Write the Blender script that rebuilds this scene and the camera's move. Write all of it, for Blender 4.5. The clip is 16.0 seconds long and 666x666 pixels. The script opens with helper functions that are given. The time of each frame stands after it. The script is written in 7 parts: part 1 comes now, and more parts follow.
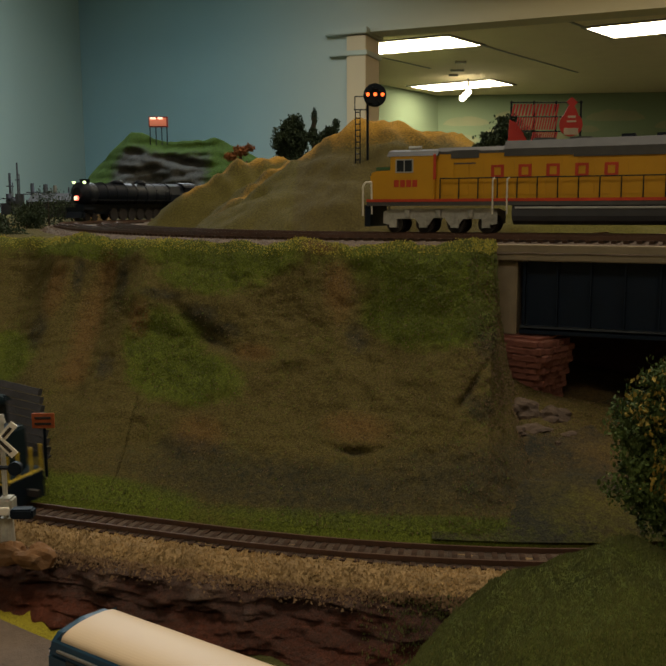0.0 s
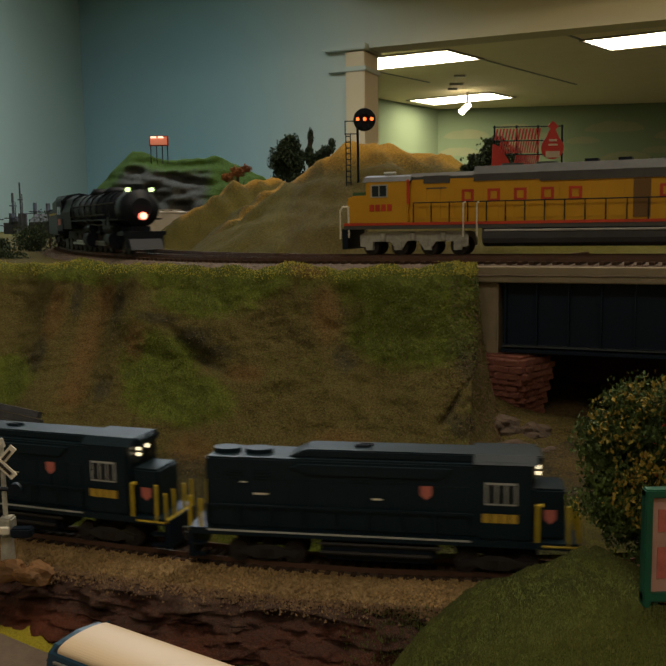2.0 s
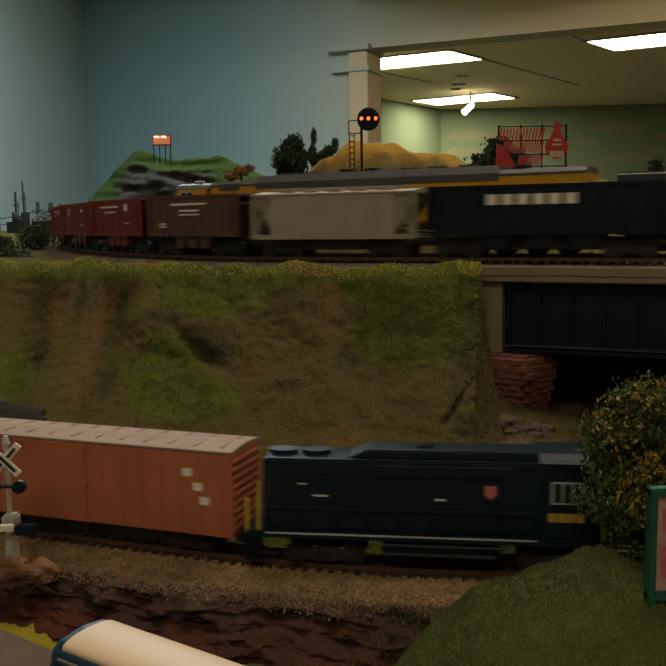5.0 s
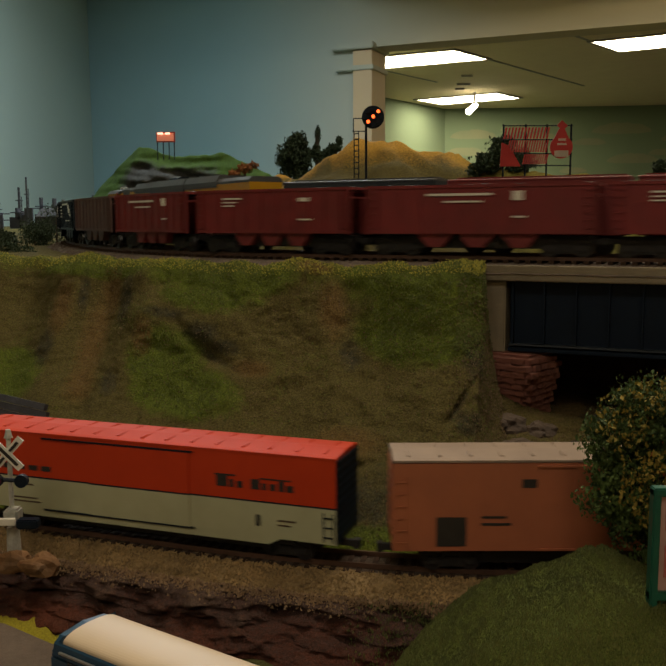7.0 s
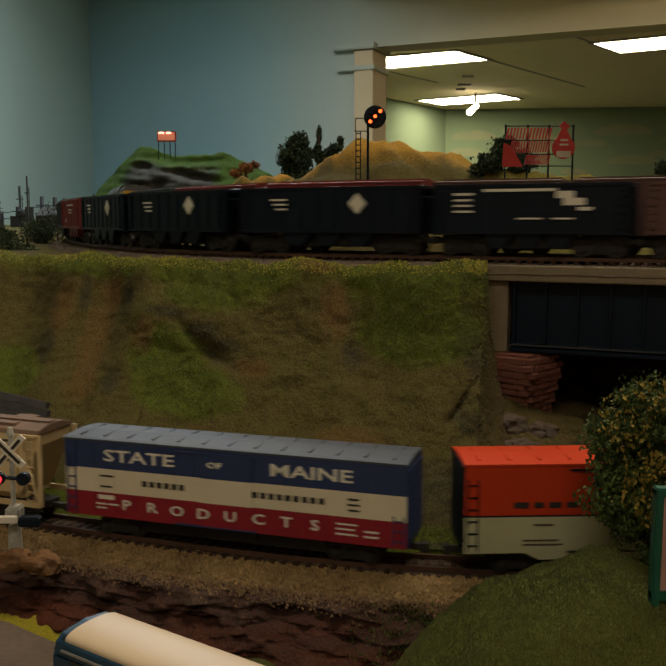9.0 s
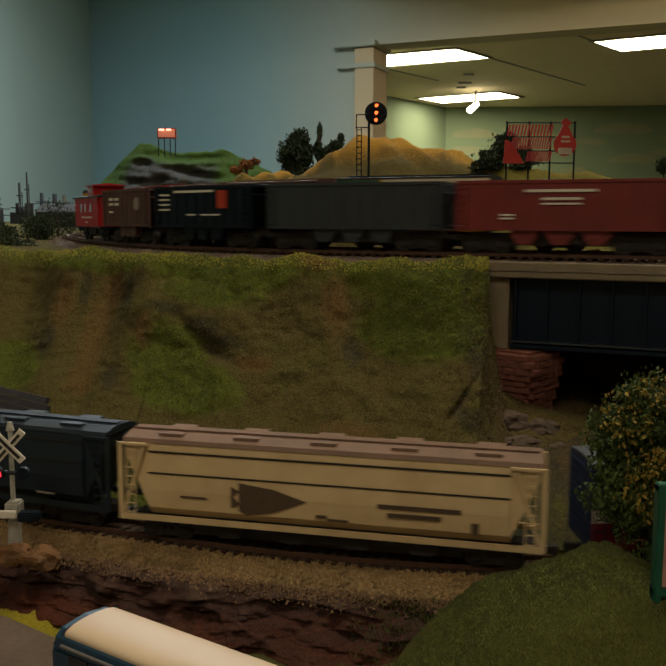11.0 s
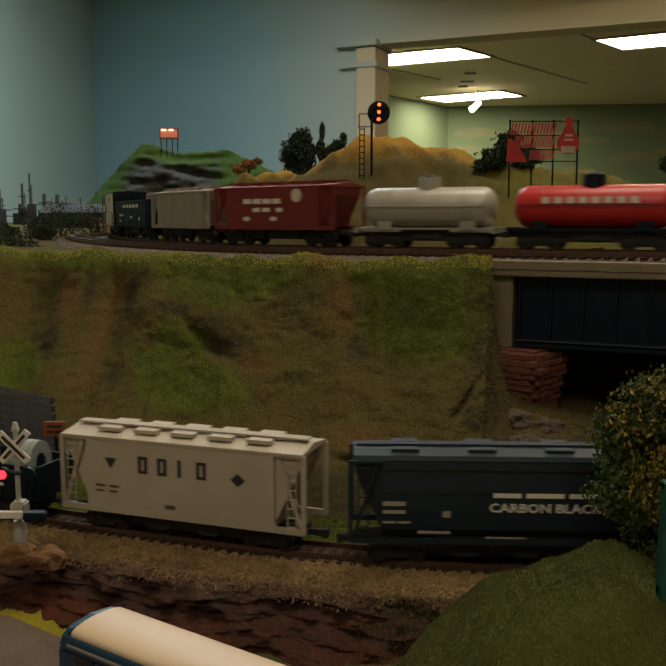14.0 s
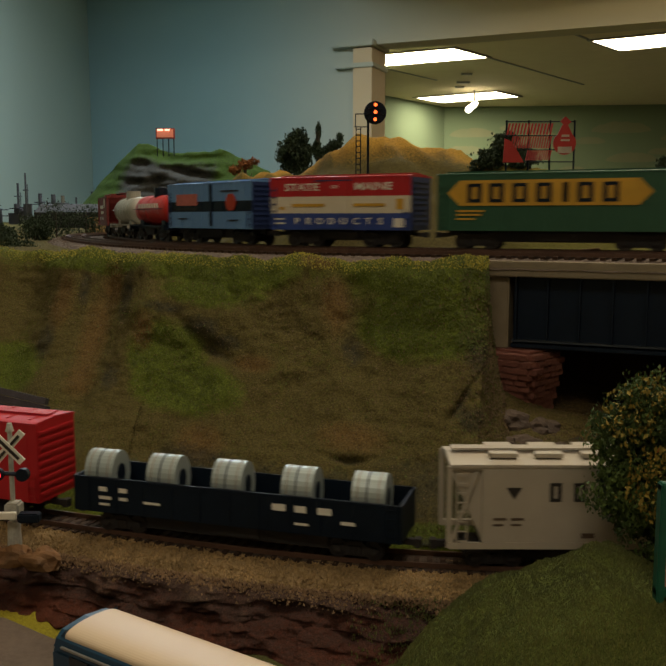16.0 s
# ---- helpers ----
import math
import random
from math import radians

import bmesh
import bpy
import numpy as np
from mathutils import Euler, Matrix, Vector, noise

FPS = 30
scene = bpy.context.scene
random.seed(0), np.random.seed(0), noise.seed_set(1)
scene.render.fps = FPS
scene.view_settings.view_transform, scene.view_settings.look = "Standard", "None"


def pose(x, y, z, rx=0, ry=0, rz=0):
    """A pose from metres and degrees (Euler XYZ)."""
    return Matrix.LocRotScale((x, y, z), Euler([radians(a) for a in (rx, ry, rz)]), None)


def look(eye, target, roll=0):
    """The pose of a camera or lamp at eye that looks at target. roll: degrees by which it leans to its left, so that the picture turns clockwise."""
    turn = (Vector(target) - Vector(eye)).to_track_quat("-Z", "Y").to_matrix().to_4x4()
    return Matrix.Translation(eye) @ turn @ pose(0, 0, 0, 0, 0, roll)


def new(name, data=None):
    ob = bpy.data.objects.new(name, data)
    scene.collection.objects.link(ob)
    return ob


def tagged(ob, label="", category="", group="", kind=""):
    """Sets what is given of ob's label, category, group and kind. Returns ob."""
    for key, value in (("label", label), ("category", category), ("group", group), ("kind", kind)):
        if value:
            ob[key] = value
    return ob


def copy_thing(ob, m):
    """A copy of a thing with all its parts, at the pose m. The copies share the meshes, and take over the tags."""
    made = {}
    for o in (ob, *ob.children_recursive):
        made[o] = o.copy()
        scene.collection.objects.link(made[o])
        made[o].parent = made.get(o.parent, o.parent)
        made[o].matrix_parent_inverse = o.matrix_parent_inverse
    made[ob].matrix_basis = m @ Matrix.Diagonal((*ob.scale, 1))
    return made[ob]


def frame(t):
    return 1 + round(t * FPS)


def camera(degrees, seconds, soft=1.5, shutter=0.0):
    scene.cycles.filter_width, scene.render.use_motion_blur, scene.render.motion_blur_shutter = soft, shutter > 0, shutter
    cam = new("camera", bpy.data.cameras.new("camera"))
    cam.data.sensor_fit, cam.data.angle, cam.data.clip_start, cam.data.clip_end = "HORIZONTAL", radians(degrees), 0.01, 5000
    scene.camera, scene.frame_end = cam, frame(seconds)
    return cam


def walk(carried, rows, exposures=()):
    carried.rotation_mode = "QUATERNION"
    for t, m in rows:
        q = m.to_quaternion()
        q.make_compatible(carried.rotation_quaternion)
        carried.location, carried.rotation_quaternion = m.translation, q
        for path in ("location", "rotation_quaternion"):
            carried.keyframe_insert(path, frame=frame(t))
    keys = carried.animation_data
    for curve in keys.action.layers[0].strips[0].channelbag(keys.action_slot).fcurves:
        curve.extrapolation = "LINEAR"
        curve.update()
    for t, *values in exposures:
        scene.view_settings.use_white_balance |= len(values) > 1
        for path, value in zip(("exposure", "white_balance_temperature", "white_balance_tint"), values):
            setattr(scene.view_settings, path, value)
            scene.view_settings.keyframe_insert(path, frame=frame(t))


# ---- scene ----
cam = camera(41.30, 16.0, soft=1.9, shutter=0.6)
# seconds, place, then pitch, roll and yaw in degrees
PATH = [
    (0, (-0.0042, 0.0268, 1.2448), (0.0092, 2.0068, 0.9628), -0.24),
    (0.5, (-0.0009, 0.0255, 1.2469), (0.0120, 2.0076, 0.9799), -0.27),
    (1, (0.0029, 0.0157, 1.2497), (-0.0531, 1.9975, 0.9862), -0.10),
    (1.5, (0.0057, 0.0114, 1.2518), (0.0099, 1.9954, 0.9996), -0.91),
    (2, (0.0048, 0.0091, 1.2517), (0.0098, 1.9932, 0.9998), -0.98),
    (2.5, (0.0048, 0.0085, 1.2518), (0.0022, 1.9928, 1.0016), -1.20),
    (3, (0.0047, 0.0084, 1.2516), (-0.0007, 1.9927, 1.0014), -1.22),
    (3.5, (0.0047, 0.0081, 1.2517), (0.0044, 1.9924, 1.0019), -1.21),
    (4, (0.0046, 0.0088, 1.2516), (0.0055, 1.9932, 1.0020), -1.16),
    (6.5, (0.0027, 0.0089, 1.2505), (0.0002, 1.9925, 0.9950), -0.30),
    (7, (0.0030, 0.0090, 1.2504), (-0.0006, 1.9927, 0.9956), -0.29),
    (7.5, (0.0026, 0.0092, 1.2501), (-0.0006, 1.9930, 0.9961), -0.14),
    (8, (0.0026, 0.0094, 1.2503), (-0.0011, 1.9930, 0.9949), -0.16),
    (8.5, (0.0021, 0.0093, 1.2499), (-0.0004, 1.9930, 0.9952), 0.00),
    (9, (0.0019, 0.0089, 1.2500), (-0.0013, 1.9926, 0.9955), -0.05),
    (11.5, (0.0008, 0.0100, 1.2487), (-0.0023, 1.9931, 0.9889), 0.26),
    (12, (0.0004, 0.0092, 1.2488), (-0.0044, 1.9925, 0.9910), 0.37),
    (12.5, (0.0007, 0.0090, 1.2491), (-0.0072, 1.9925, 0.9926), 0.15),
    (13, (0.0004, 0.0088, 1.2489), (-0.0077, 1.9923, 0.9925), 0.15),
    (13.5, (0.0002, 0.0089, 1.2488), (-0.0088, 1.9923, 0.9913), 0.10),
    (14, (0.0006, 0.0098, 1.2487), (-0.0078, 1.9928, 0.9886), -0.10),
    (14.5, (0.0001, 0.0100, 1.2485), (-0.0044, 1.9926, 0.9854), -0.10),
    (15, (0.0007, 0.0108, 1.2484), (0.0005, 1.9934, 0.9852), -0.09),
    (15.5, (0.0005, 0.0117, 1.2479), (0.0035, 1.9942, 0.9836), 0.09),
    (16, (0.0007, 0.0111, 1.2486), (0.0008, 1.9942, 0.9891), -0.01),
]
walk(cam, [(t, look(eye, target, roll)) for t, eye, target, roll in PATH], [(0, -0.05), (16, -0.05)])

# ---- light ----
world = bpy.data.worlds.new("room_dark")
scene.world = world
world.use_nodes = True
world.node_tree.nodes["Background"].inputs[0].default_value = (0.5, 0.6, 0.7, 1)
world.node_tree.nodes["Background"].inputs[1].default_value = 0.004


def area_lamp(name, eye, target, size, size_y, watts, color):
    data = bpy.data.lights.new(name, "AREA")
    data.shape, data.size, data.size_y, data.energy, data.color = "RECTANGLE", size, size_y, watts, color
    ob = new(name, data)
    ob.matrix_world = look(eye, target)
    return ob


# fluorescent fixtures on the ceiling of the layout room, over and behind the aisle
area_lamp("unseen_ceiling_light", (0.4, 0.7, 2.94), (0.4, 0.7, 0), 1.2, 0.6, 26.0, (1.0, 0.87, 0.68))
area_lamp("wall_light", (-0.6, 3.7, 2.94), (-0.6, 3.7, 0), 1.2, 0.6, 56.0, (0.86, 0.95, 1.0))
area_lamp("unseen_ceiling_light", (-0.4, -1.3, 2.94), (-0.4, -1.3, 0), 1.2, 0.6, 18.0, (1.0, 0.87, 0.69))
# added out of view: warm rim light standing in for the back room's panels
area_lamp("unseen_ceiling_light", (1.6, 3.0, 2.94), (1.6, 3.0, 0), 1.2, 0.6, 40.0, (1.0, 0.85, 0.58))


# ---- materials ----
def node(nt, kind, **values):
    n = nt.nodes.new(kind)
    for key, value in values.items():
        n.inputs[key].default_value = value
    return n


def mat(name, color, rough=0.6, metal=0.0, color2=None, scale=300.0, amount=0.35, bump=0.0, bump_scale=900.0, glow=0.0, spec=0.4):
    """A surface with two scales of colour change and a fine relief."""
    m = bpy.data.materials.new(name)
    m.use_nodes = True
    nt = m.node_tree
    b = nt.nodes["Principled BSDF"]
    b.inputs["Roughness"].default_value = rough
    b.inputs["Metallic"].default_value = metal
    b.inputs["Specular IOR Level"].default_value = spec
    c2 = color2 or tuple(c * (1 - amount) for c in color)
    tc = nt.nodes.new("ShaderNodeTexCoord")
    n1 = node(nt, "ShaderNodeTexNoise", Scale=scale, Detail=6.0, Roughness=0.6)
    n2 = node(nt, "ShaderNodeTexNoise", Scale=scale * 0.13, Detail=3.0)
    nt.links.new(tc.outputs["Object"], n1.inputs["Vector"])
    nt.links.new(tc.outputs["Object"], n2.inputs["Vector"])
    ramp = node(nt, "ShaderNodeMapRange")
    ramp.inputs["From Min"].default_value, ramp.inputs["From Max"].default_value = 0.35, 0.65
    add = nt.nodes.new("ShaderNodeMath")
    add.operation = "MULTIPLY_ADD"
    add.inputs[1].default_value = 0.5
    half = nt.nodes.new("ShaderNodeMath")
    half.operation = "MULTIPLY"
    half.inputs[1].default_value = 0.5
    nt.links.new(n2.outputs["Fac"], half.inputs[0])
    nt.links.new(n1.outputs["Fac"], add.inputs[0])
    nt.links.new(half.outputs[0], add.inputs[2])
    nt.links.new(add.outputs[0], ramp.inputs["Value"])
    mix = nt.nodes.new("ShaderNodeMix")
    mix.data_type = "RGBA"
    mix.inputs["A"].default_value, mix.inputs["B"].default_value = (*color, 1), (*c2, 1)
    nt.links.new(ramp.outputs[0], mix.inputs["Factor"])
    nt.links.new(mix.outputs["Result"], b.inputs["Base Color"])
    if bump:
        n3 = node(nt, "ShaderNodeTexNoise", Scale=bump_scale, Detail=5.0)
        nt.links.new(tc.outputs["Object"], n3.inputs["Vector"])
        bn = node(nt, "ShaderNodeBump", Strength=bump, Distance=0.001)
        nt.links.new(n3.outputs["Fac"], bn.inputs["Height"])
        nt.links.new(bn.outputs["Normal"], b.inputs["Normal"])
    if glow:
        b.inputs["Emission Color"].default_value = (*color, 1)
        b.inputs["Emission Strength"].default_value = glow
    return m


def tint_mat(name, colors, rough=0.95, scale=500.0, bump=0.8, bump_scale=700.0, fine=1800.0):
    """Ground cover: three colours weighted by the mesh's 'cover' layer, broken up by noise."""
    m = bpy.data.materials.new(name)
    m.use_nodes = True
    nt = m.node_tree
    b = nt.nodes["Principled BSDF"]
    b.inputs["Roughness"].default_value = rough
    b.inputs["Specular IOR Level"].default_value = 0.1
    at = nt.nodes.new("ShaderNodeAttribute")
    at.attribute_name = "cover"
    sep = nt.nodes.new("ShaderNodeSeparateColor")
    nt.links.new(at.outputs["Color"], sep.inputs[0])
    tc = nt.nodes.new("ShaderNodeTexCoord")
    n1 = node(nt, "ShaderNodeTexNoise", Scale=scale, Detail=8.0, Roughness=0.7)
    nf = node(nt, "ShaderNodeTexNoise", Scale=fine, Detail=3.0)
    nt.links.new(tc.outputs["Object"], n1.inputs["Vector"])
    nt.links.new(tc.outputs["Object"], nf.inputs["Vector"])
    prev = None
    base = nt.nodes.new("ShaderNodeRGB")
    base.outputs[0].default_value = (*colors[0], 1)
    prev = base.outputs[0]
    for k, ch in ((1, "Red"), (2, "Green"), (3, "Blue")):
        if k >= len(colors):
            break
        s = nt.nodes.new("ShaderNodeMath")
        s.operation = "ADD"
        nt.links.new(sep.outputs[ch], s.inputs[0])
        nt.links.new(n1.outputs["Fac"], s.inputs[1])
        r = nt.nodes.new("ShaderNodeMapRange")
        r.inputs["From Min"].default_value, r.inputs["From Max"].default_value = 0.78, 1.22
        nt.links.new(s.outputs[0], r.inputs["Value"])
        mx = nt.nodes.new("ShaderNodeMix")
        mx.data_type = "RGBA"
        mx.inputs["B"].default_value = (*colors[k], 1)
        nt.links.new(prev, mx.inputs["A"])
        nt.links.new(r.outputs[0], mx.inputs["Factor"])
        prev = mx.outputs["Result"]
    sp = nt.nodes.new("ShaderNodeMapRange")
    sp.inputs["From Min"].default_value, sp.inputs["From Max"].default_value = 0.3, 0.7
    sp.inputs["To Min"].default_value, sp.inputs["To Max"].default_value = 0.55, 1.35
    nt.links.new(nf.outputs["Fac"], sp.inputs["Value"])
    mul = nt.nodes.new("ShaderNodeVectorMath")
    mul.operation = "SCALE"
    nt.links.new(prev, mul.inputs[0])
    nt.links.new(sp.outputs[0], mul.inputs["Scale"])
    nt.links.new(mul.outputs[0], b.inputs["Base Color"])
    n3 = node(nt, "ShaderNodeTexNoise", Scale=bump_scale, Detail=7.0, Roughness=0.7)
    nt.links.new(tc.outputs["Object"], n3.inputs["Vector"])
    bn = node(nt, "ShaderNodeBump", Strength=bump, Distance=0.002)
    nt.links.new(n3.outputs["Fac"], bn.inputs["Height"])
    nt.links.new(bn.outputs["Normal"], b.inputs["Normal"])
    return m


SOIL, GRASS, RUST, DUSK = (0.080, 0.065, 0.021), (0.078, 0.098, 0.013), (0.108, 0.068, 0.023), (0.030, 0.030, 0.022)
M_HILL = tint_mat("hillside_cover_and_shade", (SOIL, GRASS, RUST, DUSK), scale=260.0, fine=1000.0)
M_GOLD = tint_mat("dry_grass_lit_crests", ((0.078, 0.064, 0.022), (0.33, 0.185, 0.030), (0.115, 0.108, 0.020), (0.046, 0.038, 0.022)), fine=900.0)
M_LAWN = tint_mat("lawn_cover", ((0.065, 0.064, 0.020), (0.070, 0.084, 0.018), (0.26, 0.22, 0.02), DUSK))
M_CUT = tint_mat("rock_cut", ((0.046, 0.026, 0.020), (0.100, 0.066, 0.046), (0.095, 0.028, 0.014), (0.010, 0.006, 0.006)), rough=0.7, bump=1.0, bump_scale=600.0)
M_FARHILL = tint_mat("far_hill_cover", ((0.036, 0.036, 0.032), (0.030, 0.056, 0.007), (0.050, 0.051, 0.047), (0.022, 0.022, 0.020)), scale=60.0, bump_scale=80.0, fine=220.0)
M_PLAIN = tint_mat("upper_ground", ((0.09, 0.07, 0.035), (0.05, 0.07, 0.014), (0.15, 0.10, 0.04), DUSK), scale=200.0)
M_BALLAST = mat("tan_ballast", (0.28, 0.185, 0.080), 0.9, color2=(0.11, 0.070, 0.028), scale=900, bump=1.0, bump_scale=700)
M_BALLAST2 = mat("grey_ballast", (0.15, 0.11, 0.08), 0.9, color2=(0.06, 0.045, 0.035), scale=900, bump=1.0, bump_scale=700)
M_STONE = mat("ballast_stone", (0.40, 0.265, 0.115), 0.9, color2=(0.15, 0.10, 0.04), scale=300, amount=0.5)
M_TIE = mat("dark_tie", (0.060, 0.036, 0.024), 0.9, color2=(0.022, 0.014, 0.010), scale=700, spec=0.1)
M_RAIL = mat("rusty_rail", (0.10, 0.052, 0.032), 0.6, 0.3, scale=400)
M_WALLBLUE = mat("sky_blue_wall", (0.30, 0.45, 0.47), 0.9, color2=(0.26, 0.40, 0.43), scale=3.0)
M_WALLCREAM = mat("cream_wall_paint", (0.62, 0.49, 0.31), 0.85, color2=(0.57, 0.45, 0.29), scale=4.0)
M_CEIL = mat("ceiling_tile", (0.82, 0.69, 0.43), 0.9, color2=(0.76, 0.63, 0.39), scale=6.0, bump=0.1, bump_scale=60)
M_BACKSKY = mat("pale_sky_wall", (0.215, 0.265, 0.15), 0.9, color2=(0.19, 0.245, 0.15), scale=1.0)
M_CLOUD = mat("painted_cloud", (0.30, 0.285, 0.165), 0.9, color2=(0.225, 0.255, 0.15), scale=3.0)
M_TUBE = mat("fluorescent_panel", (1.0, 0.90, 0.66), 0.5, glow=19.0)
M_TRIMW = mat("fixture_trim", (0.4, 0.36, 0.28), 0.6)
M_FLOOR = mat("room_carpet", (0.10, 0.09, 0.08), 0.95, scale=50, bump=0.3, bump_scale=300)
M_WOOD = mat("bench_wood", (0.20, 0.12, 0.06), 0.7, scale=40)
M_BLACK = mat("black_paint", (0.004, 0.010, 0.020), 0.5, scale=200, spec=0.2)
M_SOOT = mat("sooty_black", (0.004, 0.007, 0.013), 0.5, color2=(0.007, 0.010, 0.016), scale=150, spec=0.18)
M_TRUCKB = mat("dark_truck", (0.010, 0.010, 0.011), 0.7, color2=(0.022, 0.018, 0.015), scale=300)
M_WHEEL = mat("worn_wheel", (0.035, 0.030, 0.028), 0.5, 0.4, scale=300)
M_STEEL = mat("bright_steel", (0.55, 0.55, 0.52), 0.35, 0.9, scale=300)
M_SILVER = mat("silver_truck_paint", (0.50, 0.50, 0.44), 0.5, 0.2, color2=(0.26, 0.26, 0.23), scale=400)
M_YELLOW = mat("armour_yellow_paint", (0.56, 0.29, 0.010), 0.45, color2=(0.47, 0.24, 0.010), scale=60)
M_GREYROOF = mat("harbor_grey_paint", (0.075, 0.078, 0.08), 0.5, color2=(0.05, 0.052, 0.055), scale=120)
M_REDTRIM = mat("scarlet_trim", (0.55, 0.055, 0.02), 0.5, scale=200)
M_BRUNS = mat("dark_green_black_paint", (0.004, 0.012, 0.019), 0.45, color2=(0.006, 0.016, 0.023), scale=90, spec=0.2)
M_YTRIM = mat("yellow_handrail", (0.60, 0.45, 0.03), 0.5, scale=300)
M_WHITEL = mat("white_lettering", (0.75, 0.72, 0.62), 0.6, scale=300, amount=0.15)
M_GOLDL = mat("gold_lettering", (0.55, 0.36, 0.04), 0.6, scale=300)
M_PINK = mat("faded_red_emblem", (0.55, 0.16, 0.13), 0.6, scale=300)
M_GLASS = mat("dark_window", (0.02, 0.025, 0.03), 0.15, scale=100)
M_PALEWIN = mat("pale_window_frame", (0.45, 0.47, 0.46), 0.4, scale=100)
M_SIGRED = mat("red_signal_lens", (1.0, 0.02, 0.03), 0.3, glow=4.0)
M_SIGAMB = mat("amber_signal_lens", (1.0, 0.13, 0.025), 0.3, glow=3.0)
M_HEADL = mat("headlight_lens", (1.0, 0.86, 0.55), 0.3, glow=1.7)
M_LOCOLT = mat("class_light_green", (0.75, 1.0, 0.45), 0.3, glow=2.0)
M_REDHL = mat("red_marker_lens", (1.0, 0.16, 0.10), 0.3, glow=3.0)


# ---- mesh helpers ----
def box(bm, x0, x1, y0, y1, z0, z1):
    v = [bm.verts.new((x, y, z)) for x in (x0, x1) for y in (y0, y1) for z in (z0, z1)]
    for q in ((0, 1, 3, 2), (4, 6, 7, 5), (0, 4, 5, 1), (2, 3, 7, 6), (0, 2, 6, 4), (1, 5, 7, 3)):
        bm.faces.new([v[i] for i in q])


def cyl(bm, a, b, r, seg=10, r2=None):
    a, b = Vector(a), Vector(b)
    r2 = r if r2 is None else r2
    q = (b - a).to_track_quat("Z", "Y")
    rings = []
    for p, rr in ((a, r), (b, r2)):
        rings.append([bm.verts.new(p + q @ Vector((rr * math.cos(2 * math.pi * k / seg), rr * math.sin(2 * math.pi * k / seg), 0))) for k in range(seg)])
    for k in range(seg):
        bm.faces.new((rings[0][k], rings[0][(k + 1) % seg], rings[1][(k + 1) % seg], rings[1][k]))
    bm.faces.new(rings[0][::-1])
    bm.faces.new(rings[1])


def prism(bm, pts, y0, y1):
    """An outline in x and z, drawn out along y."""
    a = [bm.verts.new((x, y0, z)) for x, z in pts]
    b = [bm.verts.new((x, y1, z)) for x, z in pts]
    n = len(pts)
    for k in range(n):
        bm.faces.new((a[k], a[(k + 1) % n], b[(k + 1) % n], b[k]))
    bm.faces.new(a[::-1])
    bm.faces.new(b)


def extrude_x(bm, pts, x0, x1):
    """An outline in y and z, drawn out along x."""
    a = [bm.verts.new((x0, y, z)) for y, z in pts]
    b = [bm.verts.new((x1, y, z)) for y, z in pts]
    n = len(pts)
    for k in range(n):
        bm.faces.new((a[k], b[k], b[(k + 1) % n], a[(k + 1) % n]))
    bm.faces.new(a)
    bm.faces.new(b[::-1])


def mesh_of(bm, name, material, smooth=False, bevel=0.0):
    bmesh.ops.recalc_face_normals(bm, faces=bm.faces)
    if bevel:
        bmesh.ops.bevel(bm, geom=bm.edges[:], offset=bevel, segments=2, affect="EDGES", clamp_overlap=True)
    me = bpy.data.meshes.new(name)
    bm.to_mesh(me)
    bm.free()
    for p in me.polygons:
        p.use_smooth = smooth
    me.materials.append(material)
    return me


def part(name, bm, material, parent, label="", smooth=False, bevel=0.0):
    ob = new(name, mesh_of(bm, name, material, smooth, bevel))
    ob.parent = parent
    if label:
        tagged(ob, label)
    return ob


def thing(name, bm, material, label, category, kind="", group="", smooth=False, bevel=0.0):
    return tagged(new(name, mesh_of(bm, name, material, smooth, bevel)), label, category, group, kind)


def root(name, label, category, group=""):
    return tagged(new(name), label, category, group)


def fill(fn, *args):
    bm = bmesh.new()
    fn(bm, *args)
    return bm


def boxes(*rows):
    bm = bmesh.new()
    for r in rows:
        box(bm, *r)
    return bm


def tubes(rows, r, seg=6):
    bm = bmesh.new()
    for a, b in rows:
        cyl(bm, a, b, r, seg)
    return bm


def words(text, size, material, parent, m, stretch=1.0, name="lettering", bold=0.0):
    """Raised lettering: the built-in font as a mesh."""
    cu = bpy.data.curves.new(name, "FONT")
    cu.body, cu.size, cu.align_x, cu.align_y, cu.extrude, cu.resolution_u = text, size, "CENTER", "CENTER", 0.00012, 2
    cu.offset = bold
    tmp = bpy.data.objects.new(name, cu)
    me = bpy.data.meshes.new_from_object(tmp)
    bpy.data.objects.remove(tmp)
    me.transform(Matrix.Diagonal((stretch, 1, 1, 1)))
    me.materials.clear()
    me.materials.append(material)
    ob = new(name, me)
    ob.parent = parent
    ob.matrix_basis = m
    return ob


def grid_mesh(name, P, material, cover=None, smooth=True):
    """A sheet from an array of points (rows, columns, 3); cover: colour weights at the points."""
    r, c = P.shape[:2]
    me = bpy.data.meshes.new(name)
    idx = np.arange(r * c).reshape(r, c)
    f = np.stack([idx[:-1, :-1], idx[:-1, 1:], idx[1:, 1:], idx[1:, :-1]], -1).reshape(-1, 4)
    me.from_pydata(P.reshape(-1, 3).tolist(), [], f.tolist())
    for p in me.polygons:
        p.use_smooth = smooth
    if cover is not None:
        layer = me.color_attributes.new("cover", "FLOAT_COLOR", "POINT")
        vals = np.ones((r * c, 4), np.float32)
        vals[:, :3] = cover.reshape(-1, 3)
        layer.data.foreach_set("color", vals.ravel())
    me.materials.append(material)
    return new(name, me)


def fbm(p, scale, octaves=4):
    return noise.fractal(Vector(p) * scale, 1.0, 2.0, octaves)


